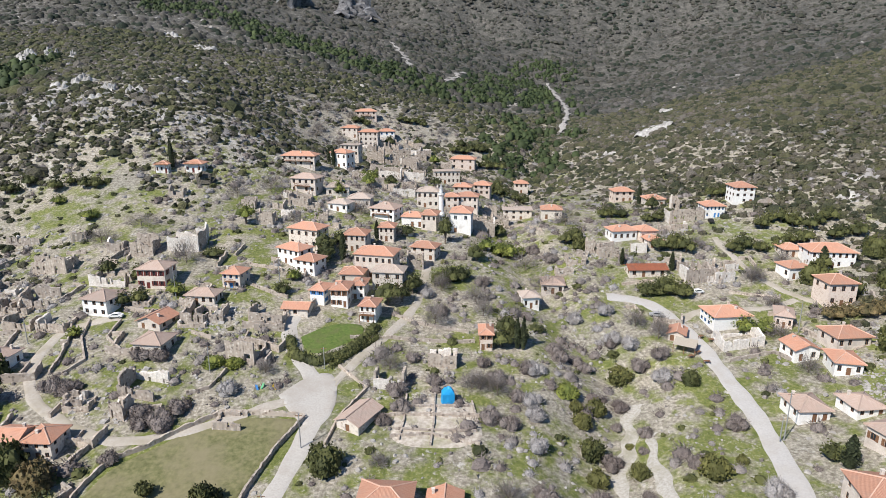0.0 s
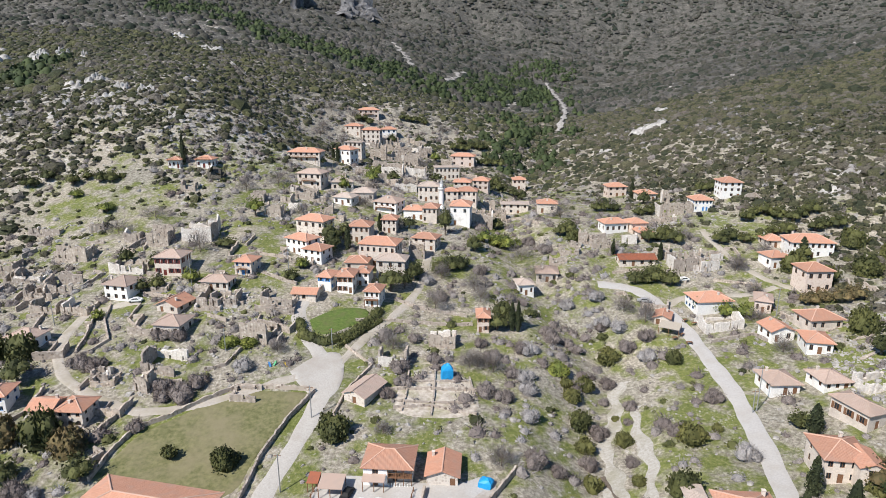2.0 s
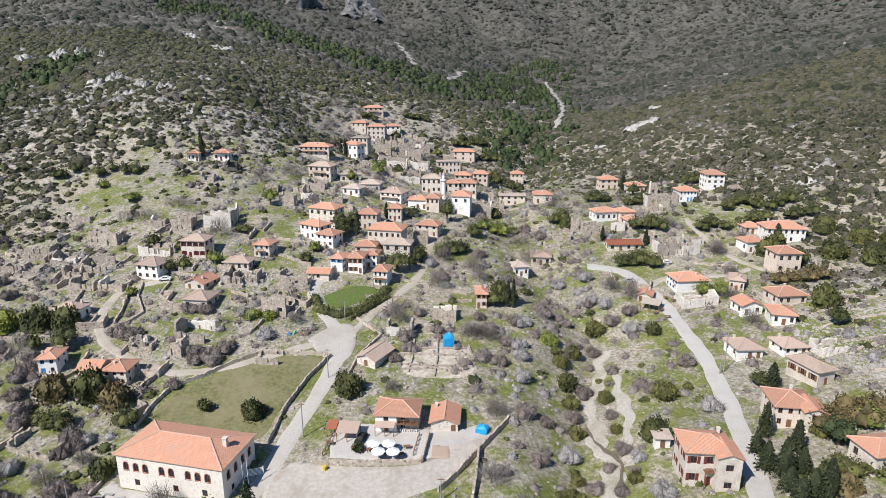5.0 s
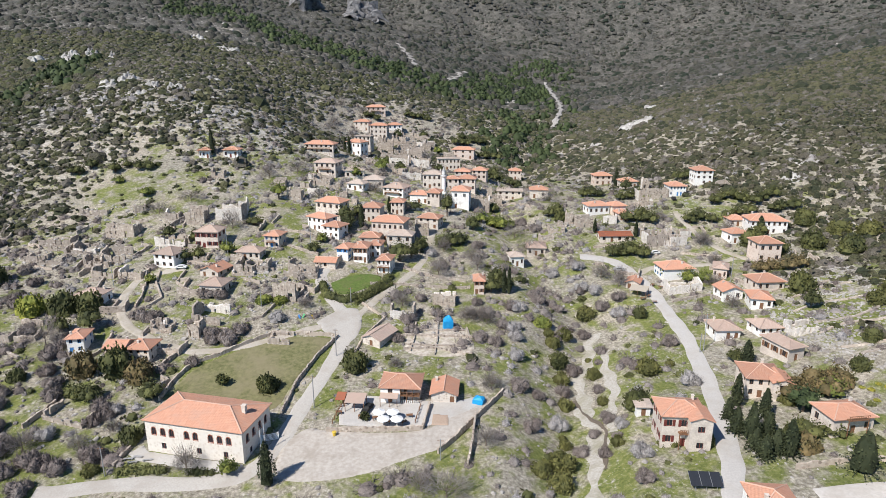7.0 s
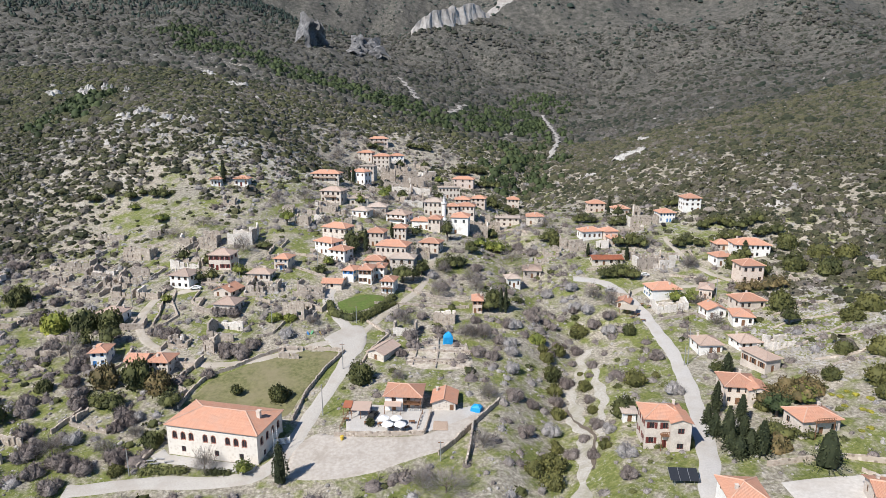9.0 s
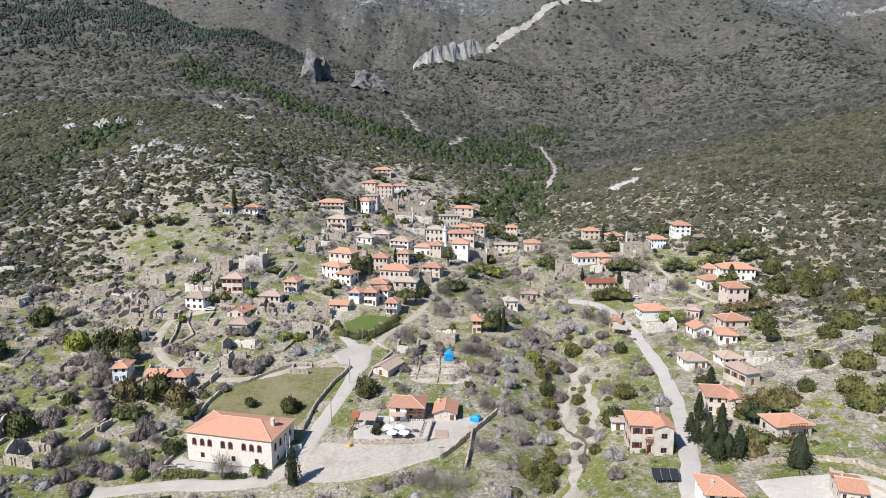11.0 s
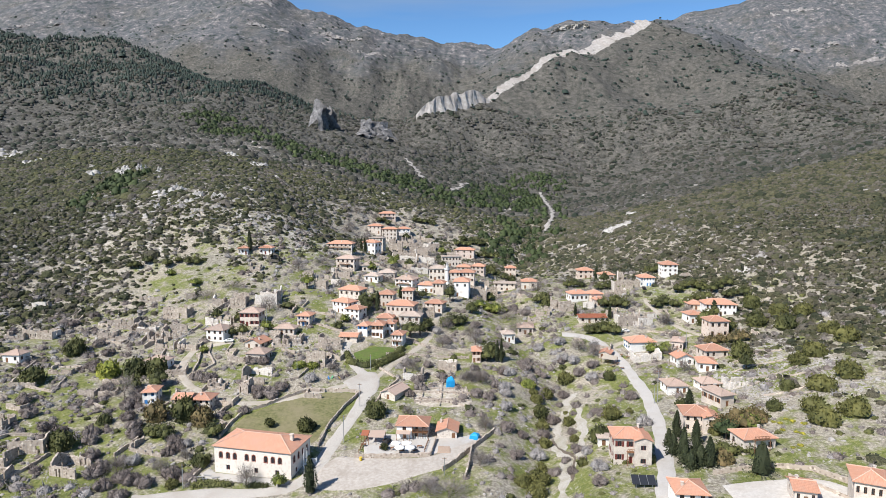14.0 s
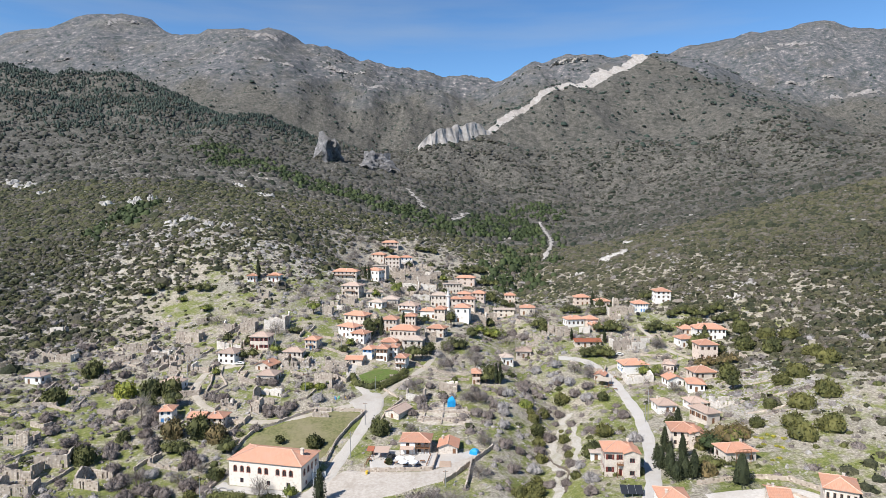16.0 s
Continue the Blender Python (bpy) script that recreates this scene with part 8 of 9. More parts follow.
tree(91.6, 88.3, 7.1, 7.1, RUSSET, "spreading tree with brownish-green leaves", trunk=0.12)
tree(96.0, 92.1, 5.8, 5.8, RUSSET, "spreading tree with brownish-green leaves", trunk=0.12)
tree(66.1, 191.4, 6.1, 6.1, EVERGREEN, "broad dark evergreen tree with dense small leaves", trunk=0.12)
tree(70.0, 191.6, 4.9, 4.9, EVERGREEN, "broad dark evergreen tree with dense small leaves", trunk=0.12)
tree(73.9, 192.8, 7.0, 7.0, EVERGREEN, "broad dark evergreen tree with dense small leaves", trunk=0.12)
tree(77.8, 189.8, 6.5, 6.5, EVERGREEN, "broad dark evergreen tree with dense small leaves", trunk=0.12)
tree(-1.6, 198.1, 5.8, 5.8, EVERGREEN, "broad dark evergreen tree with dense small leaves", trunk=0.12)
tree(2.5, 200.5, 6.9, 6.9, EVERGREEN, "broad dark evergreen tree with dense small leaves", trunk=0.12)
tree(6.5, 201.4, 6.3, 6.3, EVERGREEN, "broad dark evergreen tree with dense small leaves", trunk=0.12)
tree(0.9, 230.5, 5.2, 11.9, EVERGREEN, "broad dark evergreen tree with dense small leaves")
tree(-75.3, 231.8, 7.4, 9.1, FRESH, "fresh yellow-green leafy tree")
tree(-38.8, 305.1, 5.0, 5.0, FRESH, "fresh yellow-green leafy tree", trunk=0.12)
tree(-34.4, 303.9, 5.7, 5.7, FRESH, "fresh yellow-green leafy tree", trunk=0.12)
tree(-45.4, 270.7, 6.0, 7.4, FRESH, "fresh yellow-green leafy tree")
tree(-96.8, 175.7, 5.9, 5.9, EVERGREEN, "broad dark evergreen tree with dense small leaves", trunk=0.12)
tree(-92.2, 177.6, 5.4, 5.4, EVERGREEN, "broad dark evergreen tree with dense small leaves", trunk=0.12)
tree(-82.1, 180.5, 5.9, 5.9, FRESH, "fresh yellow-green leafy tree", trunk=0.12)
tree(-17.1, 181.9, 8.5, 9.6, EVERGREEN, "broad dark evergreen tree with dense small leaves")
tree(16.4, 162.5, 6.9, 6.9, EVERGREEN, "broad dark evergreen tree with dense small leaves", trunk=0.12)
tree(21.6, 165.4, 6.2, 6.2, EVERGREEN, "broad dark evergreen tree with dense small leaves", trunk=0.12)
tree(87.7, 167.8, 5.6, 5.6, FRESH, "fresh yellow-green leafy tree", trunk=0.12)
tree(92.9, 166.1, 5.4, 5.4, FRESH, "fresh yellow-green leafy tree", trunk=0.12)
tree(80.3, 222.5, 6.9, 6.9, EVERGREEN, "broad dark evergreen tree with dense small leaves", trunk=0.12)
tree(84.8, 221.7, 5.5, 5.5, EVERGREEN, "broad dark evergreen tree with dense small leaves", trunk=0.12)
tree(89.2, 219.6, 7.1, 7.1, EVERGREEN, "broad dark evergreen tree with dense small leaves", trunk=0.12)
tree(68.9, 261.7, 5.9, 5.9, EVERGREEN, "broad dark evergreen tree with dense small leaves", trunk=0.12)
tree(72.6, 261.0, 6.0, 6.0, EVERGREEN, "broad dark evergreen tree with dense small leaves", trunk=0.12)
tree(76.3, 260.6, 5.2, 5.2, EVERGREEN, "broad dark evergreen tree with dense small leaves", trunk=0.12)
tree(84.3, 251.0, 4.9, 4.9, EVERGREEN, "broad dark evergreen tree with dense small leaves", trunk=0.12)
tree(88.2, 250.4, 5.4, 5.4, EVERGREEN, "broad dark evergreen tree with dense small leaves", trunk=0.12)
tree(92.1, 253.2, 5.2, 5.2, EVERGREEN, "broad dark evergreen tree with dense small leaves", trunk=0.12)
tree(69.5, 192.3, 5.5, 5.5, EVERGREEN, "broad dark evergreen tree with dense small leaves", trunk=0.12)
tree(73.5, 192.6, 5.0, 5.0, EVERGREEN, "broad dark evergreen tree with dense small leaves", trunk=0.12)
tree(77.6, 190.6, 4.9, 4.9, EVERGREEN, "broad dark evergreen tree with dense small leaves", trunk=0.12)
tree(113.8, 169.6, 6.0, 6.0, RUSSET, "spreading tree with brownish-green leaves", trunk=0.12)
tree(118.3, 169.6, 5.0, 5.0, RUSSET, "spreading tree with brownish-green leaves", trunk=0.12)
tree(122.8, 167.7, 6.2, 6.2, RUSSET, "spreading tree with brownish-green leaves", trunk=0.12)
tree(127.3, 168.5, 6.0, 6.0, RUSSET, "spreading tree with brownish-green leaves", trunk=0.12)
tree(122.3, 232.6, 6.2, 6.2, EVERGREEN, "broad dark evergreen tree with dense small leaves", trunk=0.12)
tree(126.6, 236.3, 4.9, 4.9, EVERGREEN, "broad dark evergreen tree with dense small leaves", trunk=0.12)
tree(131.0, 235.0, 6.8, 6.8, EVERGREEN, "broad dark evergreen tree with dense small leaves", trunk=0.12)
tree(135.3, 232.0, 5.6, 5.6, EVERGREEN, "broad dark evergreen tree with dense small leaves", trunk=0.12)
tree(133.5, 230.9, 5.6, 5.6, EVERGREEN, "broad dark evergreen tree with dense small leaves", trunk=0.12)
tree(137.8, 227.1, 6.4, 6.4, EVERGREEN, "broad dark evergreen tree with dense small leaves", trunk=0.12)
tree(142.0, 229.1, 5.3, 5.3, EVERGREEN, "broad dark evergreen tree with dense small leaves", trunk=0.12)
tree(146.3, 230.5, 6.9, 6.9, EVERGREEN, "broad dark evergreen tree with dense small leaves", trunk=0.12)
tree(141.0, 217.0, 6.1, 6.1, EVERGREEN, "broad dark evergreen tree with dense small leaves", trunk=0.12)
tree(145.3, 218.1, 5.0, 5.0, EVERGREEN, "broad dark evergreen tree with dense small leaves", trunk=0.12)
tree(149.6, 216.8, 7.1, 7.1, EVERGREEN, "broad dark evergreen tree with dense small leaves", trunk=0.12)
tree(105.6, 217.1, 6.4, 6.4, EVERGREEN, "broad dark evergreen tree with dense small leaves", trunk=0.12)
tree(110.1, 219.8, 6.7, 6.7, EVERGREEN, "broad dark evergreen tree with dense small leaves", trunk=0.12)
tree(114.6, 216.2, 5.1, 5.1, EVERGREEN, "broad dark evergreen tree with dense small leaves", trunk=0.12)
tree(119.4, 272.3, 6.6, 6.6, EVERGREEN, "broad dark evergreen tree with dense small leaves", trunk=0.12)
tree(123.1, 271.4, 6.4, 6.4, EVERGREEN, "broad dark evergreen tree with dense small leaves", trunk=0.12)
tree(126.7, 269.1, 6.7, 6.7, EVERGREEN, "broad dark evergreen tree with dense small leaves", trunk=0.12)
tree(121.5, 215.7, 5.4, 5.4, EVERGREEN, "broad dark evergreen tree with dense small leaves", trunk=0.12)
tree(126.2, 218.9, 5.4, 5.4, EVERGREEN, "broad dark evergreen tree with dense small leaves", trunk=0.12)
tree(131.0, 217.8, 6.7, 6.7, EVERGREEN, "broad dark evergreen tree with dense small leaves", trunk=0.12)
tree(-37.8, 217.9, 4.9, 7.4, EVERGREEN, "broad dark evergreen tree with dense small leaves")
tree(-78.7, 205.7, 7.8, 4.1, EVERGREEN, "broad dark evergreen tree with dense small leaves", trunk=0.12)
tree(-42.0, 212.7, 8.0, 9.7, EVERGREEN, "broad dark evergreen tree with dense small leaves")
tree(-12.8, 184.4, 5.3, 6.8, EVERGREEN, "broad dark evergreen tree with dense small leaves")
tree(-9.9, 190.2, 4.8, 6.9, EVERGREEN, "broad dark evergreen tree with dense small leaves")
tree(24.0, 390.8, 5.1, 5.1, EVERGREEN, "broad dark evergreen tree with dense small leaves", trunk=0.12)
tree(28.5, 393.6, 5.0, 5.0, EVERGREEN, "broad dark evergreen tree with dense small leaves", trunk=0.12)
tree(32.9, 392.0, 5.7, 5.7, EVERGREEN, "broad dark evergreen tree with dense small leaves", trunk=0.12)
tree(37.4, 392.6, 6.7, 6.7, EVERGREEN, "broad dark evergreen tree with dense small leaves", trunk=0.12)
tree(7.3, 412.2, 7.1, 7.1, EVERGREEN, "broad dark evergreen tree with dense small leaves", trunk=0.12)
tree(11.5, 412.9, 6.8, 6.8, EVERGREEN, "broad dark evergreen tree with dense small leaves", trunk=0.12)
tree(15.7, 413.4, 6.2, 6.2, EVERGREEN, "broad dark evergreen tree with dense small leaves", trunk=0.12)
tree(18.8, 419.4, 6.0, 6.0, EVERGREEN, "broad dark evergreen tree with dense small leaves", trunk=0.12)
tree(23.1, 421.6, 4.9, 4.9, EVERGREEN, "broad dark evergreen tree with dense small leaves", trunk=0.12)
tree(27.4, 419.2, 6.4, 6.4, EVERGREEN, "broad dark evergreen tree with dense small leaves", trunk=0.12)
tree(24.4, 320.3, 5.5, 5.5, EVERGREEN, "broad dark evergreen tree with dense small leaves", trunk=0.12)
tree(28.4, 320.4, 6.5, 6.5, EVERGREEN, "broad dark evergreen tree with dense small leaves", trunk=0.12)
tree(32.3, 322.8, 5.3, 5.3, EVERGREEN, "broad dark evergreen tree with dense small leaves", trunk=0.12)
tree(-29.5, 446.3, 6.4, 6.4, EVERGREEN, "broad dark evergreen tree with dense small leaves", trunk=0.12)
tree(-25.5, 445.4, 5.9, 5.9, EVERGREEN, "broad dark evergreen tree with dense small leaves", trunk=0.12)
tree(-21.5, 445.9, 6.7, 6.7, EVERGREEN, "broad dark evergreen tree with dense small leaves", trunk=0.12)
tree(-17.6, 448.0, 5.9, 5.9, EVERGREEN, "broad dark evergreen tree with dense small leaves", trunk=0.12)
tree(-13.6, 445.7, 5.6, 5.6, EVERGREEN, "broad dark evergreen tree with dense small leaves", trunk=0.12)
tree(-59.1, 431.0, 6.1, 6.1, EVERGREEN, "broad dark evergreen tree with dense small leaves", trunk=0.12)
tree(-55.3, 432.8, 5.2, 5.2, EVERGREEN, "broad dark evergreen tree with dense small leaves", trunk=0.12)
tree(-51.4, 429.7, 6.4, 6.4, EVERGREEN, "broad dark evergreen tree with dense small leaves", trunk=0.12)
tree(47.3, 231.5, 6.1, 6.1, EVERGREEN, "broad dark evergreen tree with dense small leaves", trunk=0.12)
tree(51.6, 235.6, 7.1, 7.1, EVERGREEN, "broad dark evergreen tree with dense small leaves", trunk=0.12)
tree(16.5, 230.0, 6.7, 6.2, FRESH, "fresh yellow-green leafy tree", trunk=0.12)
tree(20.9, 229.6, 5.4, 5.0, FRESH, "fresh yellow-green leafy tree", trunk=0.12)
tree(25.2, 229.3, 5.5, 5.1, FRESH, "fresh yellow-green leafy tree", trunk=0.12)
tree(29.6, 231.9, 5.2, 4.8, FRESH, "fresh yellow-green leafy tree", trunk=0.12)
tree(38.5, 324.2, 5.6, 5.6, EVERGREEN, "broad dark evergreen tree with dense small leaves", trunk=0.12)
tree(43.0, 324.7, 6.7, 6.7, EVERGREEN, "broad dark evergreen tree with dense small leaves", trunk=0.12)
tree(112.5, 134.2, 5.9, 7.3, EVERGREEN, "broad dark evergreen tree with dense small leaves")
tree(92.2, 88.3, 6.7, 6.2, FRESH, "fresh yellow-green leafy tree", trunk=0.12)
tree(82.8, 83.1, 6.5, 7.7, PINE, "spreading olive-green pine tree")
tree(-148.7, 256.2, 6.2, 6.2, EVERGREEN, "broad dark evergreen tree with dense small leaves", trunk=0.12)
tree(-143.6, 255.2, 6.3, 6.3, EVERGREEN, "broad dark evergreen tree with dense small leaves", trunk=0.12)
tree(-160.2, 254.7, 6.8, 6.8, EVERGREEN, "broad dark evergreen tree with dense small leaves", trunk=0.12)
tree(-155.5, 258.1, 4.9, 4.9, EVERGREEN, "broad dark evergreen tree with dense small leaves", trunk=0.12)
tree(-182.0, 256.3, 5.9, 5.9, EVERGREEN, "broad dark evergreen tree with dense small leaves", trunk=0.12)
tree(-178.0, 255.6, 6.2, 6.2, EVERGREEN, "broad dark evergreen tree with dense small leaves", trunk=0.12)
tree(-174.1, 259.1, 6.8, 6.8, EVERGREEN, "broad dark evergreen tree with dense small leaves", trunk=0.12)
tree(-136.2, 234.4, 7.4, 5.1, FRESH, "fresh yellow-green leafy tree", trunk=0.12)
tree(-154.8, 246.6, 5.9, 3.8, FRESH, "fresh yellow-green leafy tree", trunk=0.12)
tree(-48.7, 192.6, 4.8, 4.7, FRESH, "fresh yellow-green leafy tree", trunk=0.12)
tree(80.3, 171.6, 3.0, 5.3, FRESH, "fresh yellow-green leafy tree")
tree(78.8, 74.6, 7.4, 4.4, EVERGREEN, "broad dark evergreen tree with dense small leaves", trunk=0.12)
tree(84.2, 73.5, 5.4, 3.9, EVERGREEN, "broad dark evergreen tree with dense small leaves", trunk=0.12)
tree(-118.3, 132.1, 5.8, 5.8, EVERGREEN, "broad dark evergreen tree with dense small leaves", trunk=0.12)
tree(-109.9, 133.2, 7.7, 8.5, EVERGREEN, "broad dark evergreen tree with dense small leaves")
tree(80.1, 111.8, 4.7, 4.3, EVERGREEN, "broad dark evergreen tree with dense small leaves", trunk=0.12)
tree(-19.5, 90.9, 2.2, 2.5, EVERGREEN, "broad dark evergreen tree with dense small leaves", trunk=0.12)
bare_tree(0.7, 63.0, 15.0, 7.3)
bare_tree(-4.6, 65.1, 7.0, 6.2)
bare_tree(9.7, 78.9, 7.7, 6.8)
bare_tree(-57.8, 75.5, 7.6, 8.0)
bare_tree(-13.7, 114.3, 5.4, 4.0)
bare_tree(12.7, 103.3, 7.5, 6.9)
bare_tree(62.7, 167.2, 8.2, 10.4)
bare_tree(13.6, 140.3, 7.1, 7.5)
bare_tree(9.5, 142.5, 7.2, 6.7)
bare_tree(-86.7, 201.1, 10.7, 10.1)
bare_tree(-123.8, 217.8, 14.4, 7.8)
bare_tree(-113.8, 228.2, 17.1, 6.7)
bare_tree(-14.0, 149.0, 7.4, 6.3)
bare_tree(-45.7, 145.4, 5.8, 4.6)
bare_tree(-2.3, 171.2, 10.1, 10.6)
bare_tree(34.3, 202.4, 13.7, 10.3)
bare_tree(30.5, 219.4, 14.6, 9.7)
bare_tree(50.8, 251.7, 14.1, 9.9)
bare_tree(-58.2, 236.5, 8.8, 7.0)
bare_tree(-73.6, 263.0, 14.5, 10.2)
bare_tree(-85.4, 254.5, 11.7, 8.9)
bare_tree(-33.7, 252.1, 9.4, 7.4)
bare_tree(-78.4, 432.2, 15.4, 12.1)
bare_tree(-77.9, 386.9, 13.9, 9.5)
bare_tree(-86.2, 83.0, 6.7, 4.8)
bare_tree(-99.0, 82.0, 8.0, 7.0)
bare_tree(-81.3, 89.3, 5.6, 4.4)
bare_tree(68.5, 207.5, 7.9, 6.2)
bare_tree(102.7, 196.3, 9.4, 7.9)
bare_tree(93.3, 221.7, 8.4, 6.6)
bare_tree(95.4, 162.6, 9.6, 5.7)
bare_tree(93.3, 144.4, 7.2, 6.1)
bare_tree(-118.6, 124.6, 13.1, 11.5)
tree(12.2, 422.0, 7.0, 8.0, EVERGREEN, "broad dark evergreen tree with dense small leaves", trunk=0.14)
tree(24.5, 416.6, 7.0, 8.0, EVERGREEN, "broad dark evergreen tree with dense small leaves", trunk=0.14)
tree(27.8, 390.7, 7.0, 8.0, EVERGREEN, "broad dark evergreen tree with dense small leaves", trunk=0.14)
tree(-5.3, 387.1, 7.0, 8.0, FRESH, "fresh yellow-green leafy tree", trunk=0.14)
tree(-46.1, 272.2, 6.5, 8.0, EVERGREEN, "broad dark evergreen tree with dense small leaves", trunk=0.14)
tree(29.0, 331.7, 7.0, 8.0, EVERGREEN, "broad dark evergreen tree with dense small leaves", trunk=0.14)
tree(1.1, 241.3, 5.9, 8.0, EVERGREEN, "broad dark evergreen tree with dense small leaves", trunk=0.14)
tree(30.2, 284.8, 7.0, 6.1, EVERGREEN, "broad dark evergreen tree with dense small leaves", trunk=0.14)
tree(-34.8, 411.0, 7.0, 8.0, EVERGREEN, "broad dark evergreen tree with dense small leaves", trunk=0.14)
tree(-40.9, 208.4, 6.7, 8.0, EVERGREEN, "broad dark evergreen tree with dense small leaves", trunk=0.14)
tree(-33.4, 220.1, 5.0, 5.7, EVERGREEN, "broad dark evergreen tree with dense small leaves", trunk=0.14)
tree(-13.7, 235.3, 5.7, 5.6, EVERGREEN, "broad dark evergreen tree with dense small leaves", trunk=0.14)
tree(23.4, 254.0, 7.0, 6.5, EVERGREEN, "broad dark evergreen tree with dense small leaves", trunk=0.14)
tree(25.7, 230.0, 7.0, 7.8, FRESH, "fresh yellow-green leafy tree", trunk=0.14)
tree(-34.9, 289.9, 7.0, 8.0, FRESH, "fresh yellow-green leafy tree", trunk=0.14)
tree(-25.1, 300.5, 7.0, 6.4, EVERGREEN, "broad dark evergreen tree with dense small leaves", trunk=0.14)
tree(-61.6, 302.0, 5.5, 5.2, EVERGREEN, "broad dark evergreen tree with dense small leaves", trunk=0.14)
tree(-16.5, 415.0, 7.0, 7.9, EVERGREEN, "broad dark evergreen tree with dense small leaves", trunk=0.14)
tree(-4.0, 308.7, 6.2, 5.4, EVERGREEN, "broad dark evergreen tree with dense small leaves", trunk=0.14)
tree(12.0, 217.4, 7.0, 8.0, EVERGREEN, "broad dark evergreen tree with dense small leaves", trunk=0.14)
tree(-8.9, 193.5, 4.8, 6.7, EVERGREEN, "broad dark evergreen tree with dense small leaves", trunk=0.14)
tree(18.5, 169.6, 7.0, 8.0, EVERGREEN, "broad dark evergreen tree with dense small leaves", trunk=0.14)
tree(-40.9, 203.9, 5.0, 6.9, EVERGREEN, "broad dark evergreen tree with dense small leaves", trunk=0.14)
tree(-50.2, 183.5, 5.3, 4.5, EVERGREEN, "broad dark evergreen tree with dense small leaves", trunk=0.14)
tree(86.7, 223.1, 7.0, 8.0, EVERGREEN, "broad dark evergreen tree with dense small leaves", trunk=0.14)
tree(91.2, 266.5, 7.0, 8.0, EVERGREEN, "broad dark evergreen tree with dense small leaves", trunk=0.14)
tree(127.4, 199.2, 5.7, 8.0, EVERGREEN, "broad dark evergreen tree with dense small leaves", trunk=0.14)
tree(72.8, 192.2, 7.0, 7.8, EVERGREEN, "broad dark evergreen tree with dense small leaves", trunk=0.14)
tree(-98.0, 190.3, 4.0, 6.4, EVERGREEN, "broad dark evergreen tree with dense small leaves", trunk=0.14)
tree(-110.6, 195.8, 5.4, 6.5, EVERGREEN, "broad dark evergreen tree with dense small leaves", trunk=0.14)
tree(-103.5, 161.6, 3.6, 3.4, FRESH, "fresh yellow-green leafy tree", trunk=0.14)
bare_tree(-79.2, 401.7, 9.0, 8.0)
bare_tree(-62.3, 434.0, 9.0, 8.0)
bare_tree(-0.8, 437.5, 9.0, 8.0)
bare_tree(-0.4, 193.5, 8.2, 8.0)
bare_tree(10.5, 187.3, 9.0, 8.0)
bare_tree(12.4, 179.1, 8.7, 8.0)
bare_tree(7.3, 142.6, 8.6, 6.1)
bare_tree(116.9, 205.6, 7.8, 7.0)
bare_tree(104.1, 196.9, 9.0, 6.7)
bare_tree(57.8, 173.8, 8.5, 7.9)
bare_tree(102.2, 180.1, 7.0, 5.5)
bare_tree(-32.5, 273.4, 9.0, 8.0)
bare_tree(-64.3, 387.7, 9.0, 8.0)
bare_tree(-12.8, 360.5, 9.0, 8.0)
bare_tree(-18.4, 233.4, 6.6, 5.5)

# ---- single bushes ----
bush("grey", 24.6, 150.7, 6.5)
bush("bare", 32.8, 160.1, 6.5)
bush("bare", 39.6, 158.9, 5.2)
bush("fresh", 31.9, 144.3, 7.2)
bush("olive", 33.2, 139.1, 4.0)
bush("olive", 33.9, 134.0, 5.4)
bush("olive", 38.5, 140.4, 6.0)
bush("dark", 33.8, 124.1, 6.3)
bush("bare", 42.8, 135.7, 3.6)
bush("bare", 45.8, 143.5, 5.8)
bush("olive", 48.4, 155.0, 7.3)
bush("bare", 49.4, 168.3, 5.4)
bush("grey", 54.2, 165.6, 6.5)
bush("bare", 54.5, 156.9, 6.5)
bush("grey", 58.8, 150.8, 6.5)
bush("dark", 64.1, 145.5, 5.0)
bush("bare", 60.3, 158.7, 6.1)
bush("grey", 22.2, 131.7, 6.1)
bush("grey", 21.1, 120.5, 5.8)
bush("bare", 20.1, 104.9, 6.5)
bush("bare", 25.2, 103.9, 4.7)
bush("olive", 33.5, 115.9, 5.4)
bush("bare", 33.2, 110.0, 5.6)
bush("olive", 32.4, 103.3, 5.1)
bush("bare", 38.2, 122.2, 6.3)
bush("olive", 43.8, 127.9, 2.3)
bush("bare", 46.0, 124.8, 3.0)
bush("olive", 43.1, 117.2, 5.1)
bush("bare", 48.4, 130.9, 4.7)
bush("bare", 42.4, 108.3, 4.2)
bush("olive", 41.8, 101.2, 3.4)
bush("bare", 40.8, 91.7, 5.1)
bush("grey", 42.8, 86.9, 4.4)
bush("dark", 47.9, 93.7, 7.1)
bush("olive", 56.2, 110.9, 7.1)
bush("bare", 53.8, 114.6, 5.1)
bush("bare", 67.4, 126.5, 6.2)
bush("olive", 63.3, 114.3, 2.9)
bush("grey", 65.0, 103.5, 6.3)
bush("bare", 21.2, 88.1, 4.9)
bush("grey", 28.5, 92.4, 6.4)
bush("olive", 29.0, 87.8, 2.2)
bush("bare", 36.4, 87.1, 3.8)
bush("bare", 32.2, 80.9, 4.8)
bush("olive", 40.0, 80.2, 3.6)
bush("olive", 21.4, 72.5, 5.4)
bush("olive", 26.4, 75.8, 7.0)
bush("olive", 25.2, 68.8, 6.2)
bush("olive", 29.0, 84.5, 3.7)
bush("grey", 43.1, 73.2, 5.8)
bush("bare", 41.1, 63.8, 4.9)
bush("bare", 36.5, 77.3, 4.2)
bush("bare", 40.7, 82.9, 3.1)
bush("bare", 15.7, 243.4, 6.5)
